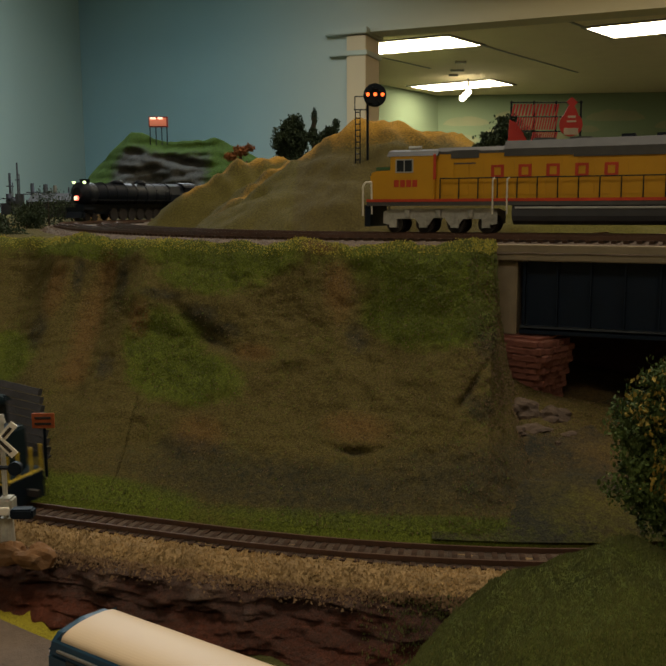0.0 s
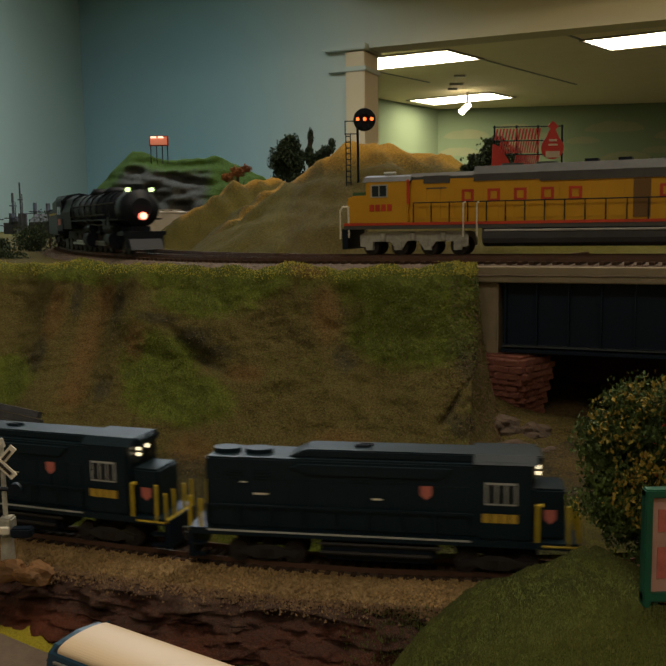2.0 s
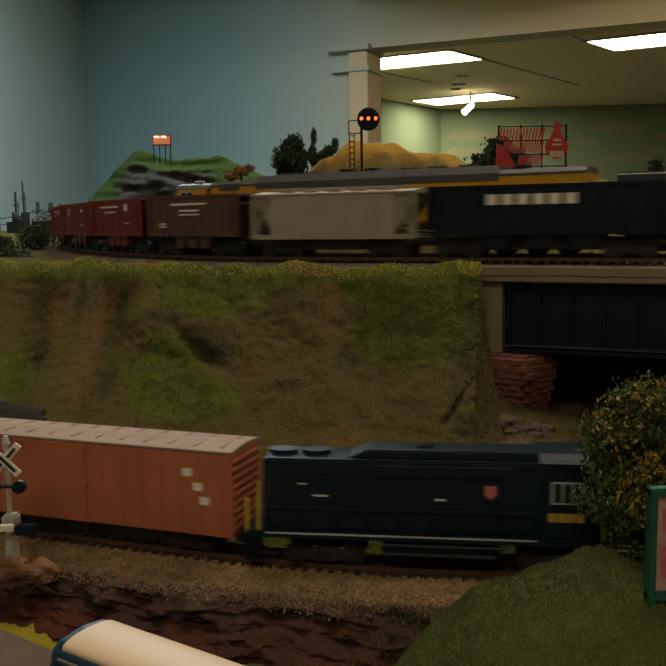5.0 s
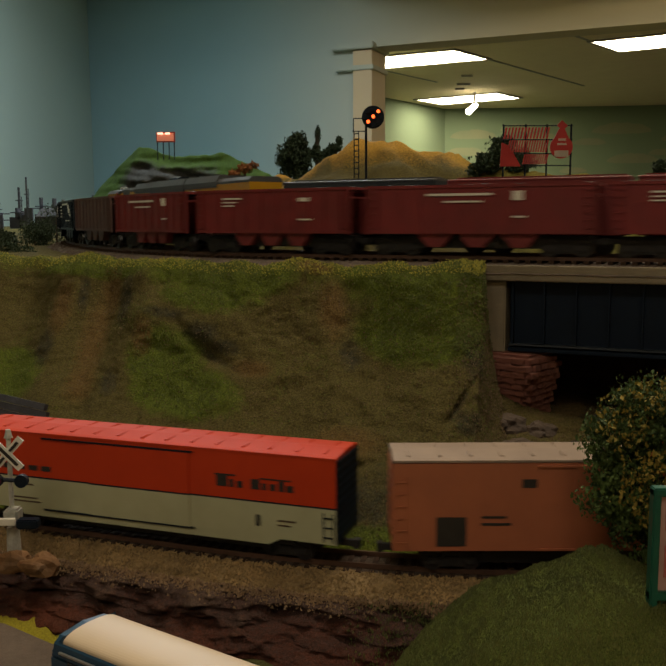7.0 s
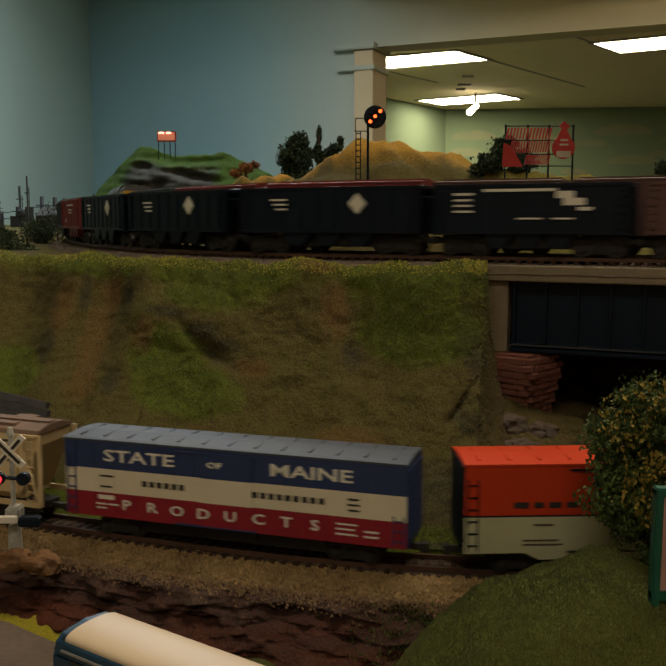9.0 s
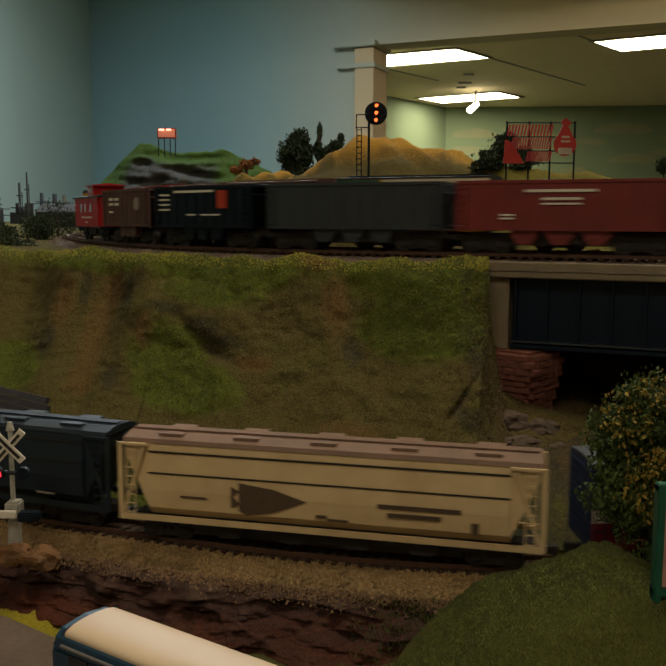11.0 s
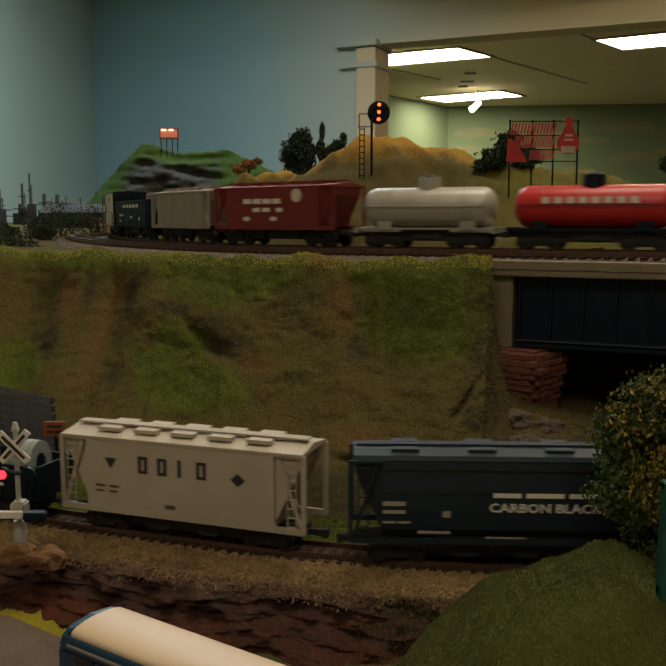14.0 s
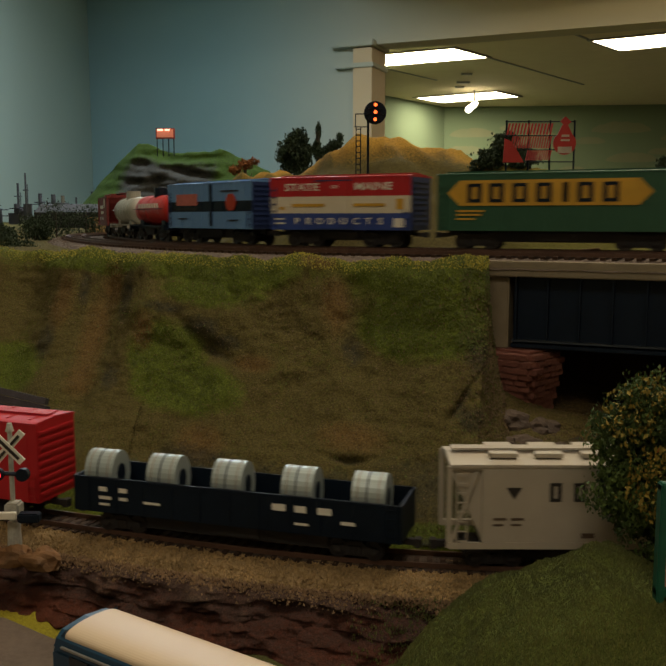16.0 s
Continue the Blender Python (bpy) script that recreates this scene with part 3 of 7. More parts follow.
CRESTS = np.array([p + (float(k),) for k, r in enumerate(RIDGES) for a, b in zip(r, r[1:]) for p in [tuple(np.array(a) + (np.array(b) - np.array(a)) * f) for f in np.linspace(0, 1, 10)]])


def ridge(x, y):
    """Height of the dry hills over the upper ground, and how near a crest is."""
    q = (y - (0.5765 - 0.4452 * (x - 0.036))) * 0.9135 - 0.048
    d = np.hypot(CRESTS[:, 0] - x, CRESTS[:, 1] - y)
    fall = np.where((CRESTS[:, 3] == 0) & (CRESTS[:, 0] > 0.06), 0.55, 0.85) * np.sqrt(d * d + 0.00006) - 0.003
    hs = CRESTS[:, 2] - fall
    k = int(np.argmax(hs))
    foot = max(0.0, min(1.0, (q - 0.028) / 0.05)) if x > -0.13 else 1.0
    return max(0.0, float(hs[k])) * foot, math.exp(-(float(d[k]) / 0.016) ** 2)


for j, x in enumerate(xs):
    f = front_line(x)
    for i in range(ny):
        y = f + (max(0.66, f + 0.01) - f) * ys[i] if i < 50 else max(ys[i], f + 0.0101 + 0.0001 * i)
        u = y - f
        h, near = ridge(x, y)
        n = fbm((x, y, 0), 24, 4) * (0.0050 if h > 0.004 else 0.0006) + fbm((x, y, 9), 90, 3) * (0.0015 if h > 0.004 else 0.0003)
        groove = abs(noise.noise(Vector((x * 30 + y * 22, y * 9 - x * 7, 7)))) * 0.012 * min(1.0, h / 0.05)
        z = 1.2205 + h + n * min(1, u * 30) - groove
        P[i, j] = (x, y, z)
        crest = min(1.0, h / 0.085)
        # light painted as gold on crests and tops, shade as duller grooves and feet
        lit_top = min(1.0, max(0.0, (h - 0.070) / 0.03)) * (1 if 0.0 < x < 0.13 else 0.3)
        cover[i, j] = (0.12 + 0.66 * near * (0.8 + 0.6 * fbm((x, y, 6), 60, 3)) * min(1.0, h / 0.02) + 0.50 * lit_top - 14 * max(0.0, groove - 0.004), 0.22 + 0.40 * min(1.0, max(0.0, (x - 0.10) / 0.05)) + 0.2 * (1 - near) * (x < -0.03), 0.10 + 0.25 * (1 - crest))
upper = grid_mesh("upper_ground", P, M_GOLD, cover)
tagged(upper, "dry golden grass hills and earth by the tracks, crests painted lit", "ground", kind="structure")
bm = bmesh.new()
pts = [(x, front_line(x) + 0.004) for x in np.linspace(0.09, 1.3, 14)]
for a, b in zip(pts, pts[1:]):
    q = [bm.verts.new((*p, z)) for p, z in ((a, 1.0), (b, 1.0), (b, 1.22), (a, 1.22))]
    bm.faces.new(q)
bmesh.ops.remove_doubles(bm, verts=bm.verts, dist=1e-5)
thing("gorge_wall", bm, M_CUT, "dark earth bank behind the bridge", "ground", "structure")


# foreground ground, rock cut and mound
GROUND = 1.087


def fore_height(x, y):
    m = 0.047 * max(0.0, 1 - ((x - 0.089) / 0.070) ** 2 - ((y - 0.290) / 0.062) ** 2) ** 0.8
    return GROUND + m


nx, ny = 300, 120
P = np.zeros((ny, nx, 3))
cover = np.zeros((ny, nx, 3), np.float32)
for j in range(nx):
    x = float(np.interp(j / (nx - 1), (0, 0.1, 0.9, 1), (-1.2, -0.28, 0.3, 1.6)))
    y1 = low_y(x) - 0.040
    for i in range(ny):
        y = 0.10 + (y1 - 0.10) * (i / (ny - 1))
        if x > 0.85:
            y = y1 - 0.25 + 0.25 * (i / (ny - 1))
        z = fore_height(x, y) + fbm((x, y, 0), 60, 4) * 0.0012 + fbm((x, y, 3), 34, 4) * 0.0065 * min(1.0, (fore_height(x, y) - GROUND) / 0.01)
        P[i, j] = (x, y, z)
        mound = min(1.0, (z - GROUND) / 0.012)
        cover[i, j] = (0.25 + 0.5 * mound, 1.0 * (x < -0.08) * max(0.0, 1 - abs(y - 0.352) / 0.06), 0.2 * (1 - mound))
FORE_P = P
tagged(grid_mesh("foreground_ground", P, M_LAWN, cover), "green foam grass ground and mound beside the track", "ground", kind="structure")

nx, ny = 420, 90
P = np.zeros((ny, nx, 3))
cover = np.zeros((ny, nx, 3), np.float32)
for j in range(nx):
    x = float(np.interp(j / (nx - 1), (0, 0.08, 0.92, 1), (-1.2, -0.26, 0.14, 1.6)))
    for i in range(ny):
        v = i / (ny - 1)
        y = low_y(x) - 0.0305 - 0.034 * v ** 1.3 - 0.004
        z = 1.1040 - (1.1040 - GROUND + 0.004) * v
        wob = 0.004 * noise.noise(Vector((x * 22, 5.0, 0)))
        strata = noise.noise(Vector((x * 22, 0.3, (z + wob) * 400))) * 0.0036 + noise.noise(Vector((x * 70, 1.3, (z + wob) * 800))) * 0.0016
        lump = fbm((x, y, z), 75, 5) * 0.0062 + fbm((x, y, z + 2), 16, 2) * 0.004
        ease = min(1.0, v * 6) * min(1.0, (1 - v) * 8 + 0.15)
        P[i, j] = (x, y - (strata + lump) * ease, z + lump * 0.3 * ease)
        # relief drives the colour: highlights painted on ridges, near-black shade in recesses
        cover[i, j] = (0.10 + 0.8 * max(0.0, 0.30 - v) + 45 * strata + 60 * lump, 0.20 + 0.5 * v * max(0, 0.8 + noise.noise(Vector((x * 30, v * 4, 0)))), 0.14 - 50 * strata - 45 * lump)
CUT_P = P
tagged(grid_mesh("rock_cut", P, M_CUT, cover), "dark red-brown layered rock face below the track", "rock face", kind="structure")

M_ROAD = mat("asphalt", (0.12, 0.088, 0.064), 0.9, scale=400, bump=0.3, bump_scale=1500)
bm = bmesh.new()
pts = [(-0.42, 0.43), (-0.131, 0.348), (-0.107, 0.331), (-0.03, 0.290), (0.06, 0.235), (0.2, 0.15), (0.2, 0.105), (-0.42, 0.105)]
lo = [bm.verts.new((x, y, GROUND + 0.0005)) for x, y in pts]
hi = [bm.verts.new((x, y, GROUND + 0.0022)) for x, y in pts]
bm.faces.new(hi)
for k in range(len(pts)):
    bm.faces.new((lo[k], lo[(k + 1) % len(pts)], hi[(k + 1) % len(pts)], hi[k]))
thing("road", bm, M_ROAD, "grey asphalt road beside the grass verge", "road", "structure")


# ---- trackwork ----
def bed(name, track, s0, s1, zt, half_near, half_far, drop, material, label):
    ss = np.arange(s0, s1, 0.012)
    prof = ((half_far + 0.008, -drop), (half_far, 0), (-half_near, 0), (-half_near - 0.010, -drop))
    P = np.zeros((len(prof) * 4 - 3, len(ss), 3))
    for j, s in enumerate(ss):
        rows = []
        for (a, za), (b, zb) in zip(prof, prof[1:]):
            for k in range(4):
                f = k / 4
                rows.append((a + (b - a) * f, za + (zb - za) * f))
        rows.append(prof[-1])
        for i, (o, z) in enumerate(rows):
            p = track.at(s, -o)
            rough = 0.0006 * noise.noise(Vector((p[0] * 300, p[1] * 300, 0)))
            P[i, j] = (p[0], p[1], zt + track.height(s) - track.z + z + rough - o * math.tan(radians(track.bank)))
    return tagged(grid_mesh(name, P, material), label, "trackbed", kind="structure")


def rails(track, s0, s1, name, label, half=0.0085):
    r = root(name, label, "railway track")
    for off in (-half, half):
        bm = bmesh.new()
        ss = np.arange(s0, s1, 0.02)
        prev = None
        for s in ss:
            a, b = track.at(s, off - 0.0005), track.at(s, off + 0.0005)
            zr = track.height(s) + off * math.tan(radians(track.bank))
            ring = [bm.verts.new((*a, zr - 0.0021)), bm.verts.new((*b, zr - 0.0021)), bm.verts.new((*b, zr)), bm.verts.new((*a, zr))]
            if prev:
                for k in range(4):
                    bm.faces.new((prev[k], prev[(k + 1) % 4], ring[(k + 1) % 4], ring[k]))
            prev = ring
        part("rail", bm, M_RAIL, r)
    return r


bed("ballast_low", LOW, -1.2, 2.3, RAIL_LOW - 0.0026, 0.0165, 0.0125, 0.006, M_BALLAST, "tan crushed-stone ballast of the lower track")
bed("ballast_low_middle", LOW, -1.2, 2.3, RAIL_LOW - 0.0022, 0.0, 0.0015, 0.0003, mat("dark_ballast", (0.085, 0.056, 0.036), 0.95, color2=(0.030, 0.020, 0.014), scale=900, bump=1.0, bump_scale=700), "dark ballast between the ties of the lower track")
bed("ballast_front", FRONT, -2.6, 3.4, RAIL_UP - 0.0038, 0.022, 0.024, 0.005, M_BALLAST2, "grey-brown ballast of the upper tracks")
bed("ballast_back", BACK, -2.6, 3.4, RAIL_UP - 0.0039, 0.023, 0.022, 0.005, M_BALLAST2, "grey-brown ballast of the upper tracks")
TRACKS = [(rails(LOW, -1.2, 2.3, "railway_track", "dark rusty rails on wooden ties in tan ballast", 0.0068), LOW, -0.35, 0.42),
          (rails(FRONT, -2.6, 3.4, "railway_track", "rusty curved rails on dark ties in grey ballast"), FRONT, -0.75, 0.32),
          (rails(BACK, -2.6, 3.4, "railway_track", "rusty curved inner rails on dark ties in grey ballast"), BACK, -0.70, 0.32)]


# ---- rolling stock: sizes in millimetres, origin on the rail head, x along the track, -y towards the aisle ----
K = 0.001


def bx(*rows):
    return boxes(*[tuple(v * K for v in r) for r in rows])


def tb(rows, r, seg=6):
    return tubes([(tuple(v * K for v in a), tuple(v * K for v in b)) for a, b in rows], r * K, seg)


def outline_y(pts, x0, x1):
    bm = bmesh.new()
    extrude_x(bm, [(y * K, z * K) for y, z in pts], x0 * K, x1 * K)
    return bm


def outline_x(pts, y0, y1):
    bm = bmesh.new()
    prism(bm, [(x * K, z * K) for x, z in pts], y0 * K, y1 * K)
    return bm


def paint(name, c, rough=0.5, fade=0.75, scale=80):
    return mat(name, c, rough, color2=tuple(v * fade for v in c), scale=scale)


def squash(car, f, z0=12.0):
    """Lower a car's upper works by a factor above the floor."""
    for ob in car.children_recursive:
        if ob.matrix_basis == Matrix():
            if ob.data.users == 1:
                for v in ob.data.vertices:
                    if v.co.z > z0 * K:
                        v.co.z = z0 * K + (v.co.z - z0 * K) * f
        elif ob.name.startswith("lettering") and not ob.name.startswith("lettering_bar"):
            ob.location.z = z0 * K + (ob.location.z - z0 * K) * f
            ob.data.transform(Matrix.Diagonal((1, f, 1, 1)))
    return car


def narrow(car, f=0.77, drop=1.6):
    """Bring a car to the lower line's smaller gauge: narrower, closer to the rail, on smaller trucks."""
    for ob in car.children_recursive:
        if ob.name.startswith("truck"):
            ob.matrix_basis = ob.matrix_basis @ Matrix.Scale(0.8, 4)
        elif ob.name.startswith("wheelset"):
            pass
        elif ob.data.users == 1 and ob.matrix_basis == Matrix():
            ob.data.transform(Matrix.Translation((0, 0, -drop * K)) @ Matrix.Diagonal((1, f, 1, 1)))
        else:
            ob.location.y *= f
            ob.location.z -= drop * K
    return car


SHARED = {}


def shared_part(key, make, name, material, parent, m, smooth=False):
    """A part whose mesh is shared by all its repeats."""
    if key not in SHARED:
        SHARED[key] = mesh_of(make(), name, material, smooth)
    ob = new(name, SHARED[key])
    ob.parent, ob.matrix_basis = parent, m
    return ob


def truck_mesh(base):
    bm = bmesh.new()
    h = base / 2
    for y in (-10.8, 9.6):
        prism(bm, [(x * K, z * K) for x, z in ((-h - 2.5, 4), (-h - 2.5, 7), (-h + 3, 7.6), (-4, 10), (4, 10), (h - 3, 7.6), (h + 2.5, 7), (h + 2.5, 4), (h - 3, 4.6), (5, 2.2), (-5, 2.2), (-h + 3, 4.6))], y * K, (y + 1.2) * K)
        for x in (-h, h):
            box(bm, (x - 1.8) * K, (x + 1.8) * K, (y - 0.5) * K, (y + 1.7) * K, 3.6 * K, 7.2 * K)
        for x in (-2.4, 0, 2.4):
            cyl(bm, (x * K, (y - 0.2) * K, 3.4 * K), (x * K, (y - 0.2) * K, 7.6 * K), 1.0 * K, 6)
    box(bm, -3 * K, 3 * K, -10 * K, 10 * K, 5 * K, 9.5 * K)
    return bm


def wheel_mesh(r):
    bm = bmesh.new()
    cyl(bm, (0, -9.2 * K, 0), (0, 9.2 * K, 0), 1.2 * K, 6)
    for y in (-9.6, 7.4):
        cyl(bm, (0, y * K, 0), (0, (y + 2.2) * K, 0), r * K, 16)
    cyl(bm, (0, -7.6 * K, 0), (0, -7.0 * K, 0), (r + 0.6) * K, 16)
    cyl(bm, (0, 7.0 * K, 0), (0, 7.6 * K, 0), (r + 0.6) * K, 16)
    return bm


def add_truck(car, x, base=20.0, material=None, axles=2, wheel=5.2):
    material = material or M_TRUCKB
    tr = shared_part(("truck", base, material.name), lambda: truck_mesh(base), "truck", material, car, pose(x * K, 0, 0))
    for k in range(axles):
        shared_part(("wheel", wheel), lambda: wheel_mesh(wheel), "wheelset", M_WHEEL, tr, pose((-base / 2 + base * k / max(1, axles - 1)) * K, 0, wheel * K))
    return tr


def running_gear(car, L, inset=24.0, base=19.0):
    for x in (-L / 2 + inset, L / 2 - inset):
        add_truck(car, x, base)
    part("underframe", bx((-L / 2 + 3, L / 2 - 3, -5, 5, 8.5, 12), (-L / 2 + inset + 12, L / 2 - inset - 12, -10, 10, 4.8, 12.2), (-8, 12, -12, -4, 6, 10.5), (-20, -12, 4, 11, 6.5, 10)), M_TRUCKB, car)
    for e in (-1, 1):
        part("coupler", bx((e * (L / 2 - 4) if e > 0 else -L / 2 - 6, L / 2 + 6 if e > 0 else -L / 2 + 4, -1.4, 1.4, 7.6, 10.2), ((L / 2 + 3.4 if e > 0 else -L / 2 - 6), (L / 2 + 6 if e > 0 else -L / 2 - 3.4), -2.4, 2.4, 7.0, 10.8)), M_TRUCKB, car)


def ladder(car, x, y, z0, z1, material, w=4.0, n=6, along_x=True):
    rows = []
    for k in range(n):
        z = z0 + (z1 - z0) * (k + 0.5) / n
        rows.append(((x, y, z), (x + w, y, z)) if along_x else ((x, y, z), (x, y + w, z)))
    rows += [((x, y, z0), (x, y, z1)), ((x + w, y, z0), (x + w, y, z1))] if along_x else [((x, y, z0), (x, y, z1)), ((x, y + w, z0), (x, y + w, z1))]
    part("ladder", tb(rows, 0.32, 5), material, car)


def bars(car, rows, y, material, name="lettering_bar"):
    """Plain bars for markings: rows of x0, x1, z0, z1."""
    for a, b, c, d in rows:
        ob = part(name, bx((a, b, y - 0.25, y + 0.1, c, d)), material, car)
    return ob


def roofwalk(car, L, z, material):
    part("roofwalk", bx(*[(-L / 2 + 2, L / 2 - 2, y, y + 2.2, z, z + 0.7) for y in (-3.6, -1.1, 1.4)]), material, car)


def boxcar(label, L, bands, roof, end=None, door=None, W=36.0, top=48.0, ribs=0, walk_roof=True, low_sill=None, door_w=26.0):
    car = root("boxcar", label, "boxcar")
    for z0, z1, m in bands:
        part("body_band", bx((-L / 2, L / 2, -W / 2, W / 2, z0, z1)), m, car)
    w = W / 2 + 0.5
    part("roof", outline_y([(-w, top - 0.6), (-w, top + 0.3), (-w + 3, top + 0.7), (0, top + 1.5), (w - 3, top + 0.7), (w, top + 0.3), (w, top - 0.6)], -L / 2 - 0.4, L / 2 + 0.4), roof, car)
    n = int(L / 12)
    part("roof_rib", bx(*[(-L / 2 + L * (k + 0.5) / n - 0.4, -L / 2 + L * (k + 0.5) / n + 0.4, -w + 5, w - 5, top + 0.4, top + 1.45) for k in range(n)]), roof, car)
    if walk_roof:
        roofwalk(car, L, top + 1.7, roof)
    em = end or bands[0][2]
    for e in (-1, 1):
        x = e * L / 2
        rows = [(min(x, x + e * 0.9), max(x, x + e * 0.9), -W / 2 + 1.5, W / 2 - 1.5, z, z + 1.5) for z in np.arange(15, top - 2, 3.6)]
        part("end_panel", bx((min(x, x + e * 0.4), max(x, x + e * 0.4), -W / 2 + 0.3, W / 2 - 0.3, 12.2, top - 0.4)), em, car)
        for r in rows:
            part("end_rib", bx(r), em, car)
    if door:
        zb = bands[0][0]
        z_split = [(z0, z1, m) for z0, z1, m in bands]
        for z0, z1, m in z_split:
            part("door_panel", bx((-door_w / 2, door_w / 2, -W / 2 - 0.9, -W / 2 + 0.2, z0 + (0.8 if z0 == zb else 0), min(z1, top - 2.2))), door if door is not True else m, car)
        for piece in ((-door_w, door_w / 2 + 2, -W / 2 - 1.2, -W / 2, top - 2.6, top - 1.9), (-door_w, door_w / 2 + 2, -W / 2 - 1.2, -W / 2, zb + 0.2, zb + 0.9),):
            part("door_rail", bx(piece), em, car)
    if ribs:
        for z0, z1, m in bands:
            for k in range(ribs):
                c = -L / 2 + L * (k + 0.5) / ribs
                part("side_rib", bx((c - 0.25, c + 0.25, -W / 2 - 0.35, -W / 2 + 0.1, z0 + 0.1, z1 - 0.1)), m, car)
    ladder(car, -L / 2 + 1.2, -W / 2 - 0.6, 13, top - 6, em)
    ladder(car, L / 2 - 5.2, -W / 2 - 0.6, 13, 26, em, n=3)
    if low_sill:
        part("side_sill", outline_x([(-L / 2 + 24, 12.2), (-L / 2 + 30, 9.2), (L / 2 - 30, 9.2), (L / 2 - 24, 12.2)], -W / 2, -W / 2 + 1), low_sill, car)
    running_gear(car, L)
    return car


def hopper(label, L, body, W=35.0, top=42.5, bays=3, ribs=10, load=None, name="hopper_car"):
    car = root(name, label, "hopper car")
    h, t = L / 2, W / 2
    part("side_sheet", outline_x([(-h, 17), (-h, top), (h, top), (h, 17), (h - 12, 15), (-h + 12, 15)], -t, -t + 0.8), body, car)
    part("side_sheet", outline_x([(-h, 17), (-h, top), (h, top), (h, 17), (h - 12, 15), (-h + 12, 15)], t - 0.8, t), body, car)
    for piece in ((-h, h, -t - 0.8, -t + 0.6, top - 1.8, top), (-h, h, t - 0.6, t + 0.8, top - 1.8, top), (-h - 0.2, -h + 1, -t, t, top - 1.8, top), (h - 1, h + 0.2, -t, t, top - 1.8, top),):
        part("top_chord", bx(piece), body, car)
    for piece in ((-h, h, -t - 0.6, -t + 0.8, 13.6, 15.8), (-h, h, t - 0.8, t + 0.6, 13.6, 15.8),):
        part("side_sill", bx(piece), body, car)
    for k in range(ribs):
        c = -h + L * (k + 0.5) / ribs
        part("side_rib", bx((c - 0.5, c + 0.5, -t - 0.7, -t + 0.1, 15, top - 1)), body, car)
    for e in (-1, 1):
        part("slope_sheet", outline_x([(e * h, top - 6), (e * h, top - 7), (e * (h - 26), 15), (e * (h - 26), 16)] if e > 0 else [(e * (h - 26), 16), (e * (h - 26), 15), (e * h, top - 7), (e * h, top - 6)], -t + 0.8, t - 0.8), body, car)
        for piece in ((e * h - 0.6, e * h + 0.6, -t, -t + 1.4, 13, top), (e * h - 0.6, e * h + 0.6, t - 1.4, t, 13, top), (e * h - 0.6, e * h + 0.6, -1, 1, 13, top - 7),):
            part("end_post", bx(piece), body, car)
    bm = bmesh.new()
    for k in range(bays):
        c = -h + 30 + (L - 60) * (k + 0.5) / bays
        hw = (L - 60) / bays / 2
        prism(bm, [((c - hw) * K, 15 * K), ((c + hw) * K, 15 * K), ((c + 4) * K, 5.5 * K), ((c - 4) * K, 5.5 * K)], (-t + 2) * K, (t - 2) * K)
    part("hopper_bay", bm, body, car)
    if load:
        P = np.zeros((9, 34, 3))
        for j in range(34):
            for i in range(9):
                x, y = -h + 2 + (L - 4) * j / 33, -t + 1 + (W - 2) * i / 8
                P[i, j] = (x * K, y * K, (top - 2 + 2.5 * math.sin(math.pi * i / 8) + 1.2 * noise.noise(Vector((x * 0.2, y * 0.3, L)))) * K)
        g = grid_mesh("coal_load", P, load)
        g.parent = car
    ladder(car, h - 6, -t - 1.0, 15, top - 2, body)
    ladder(car, -h + 2, -t - 1.0, 15, top - 2, body)
    running_gear(car, L, 17)
    return car


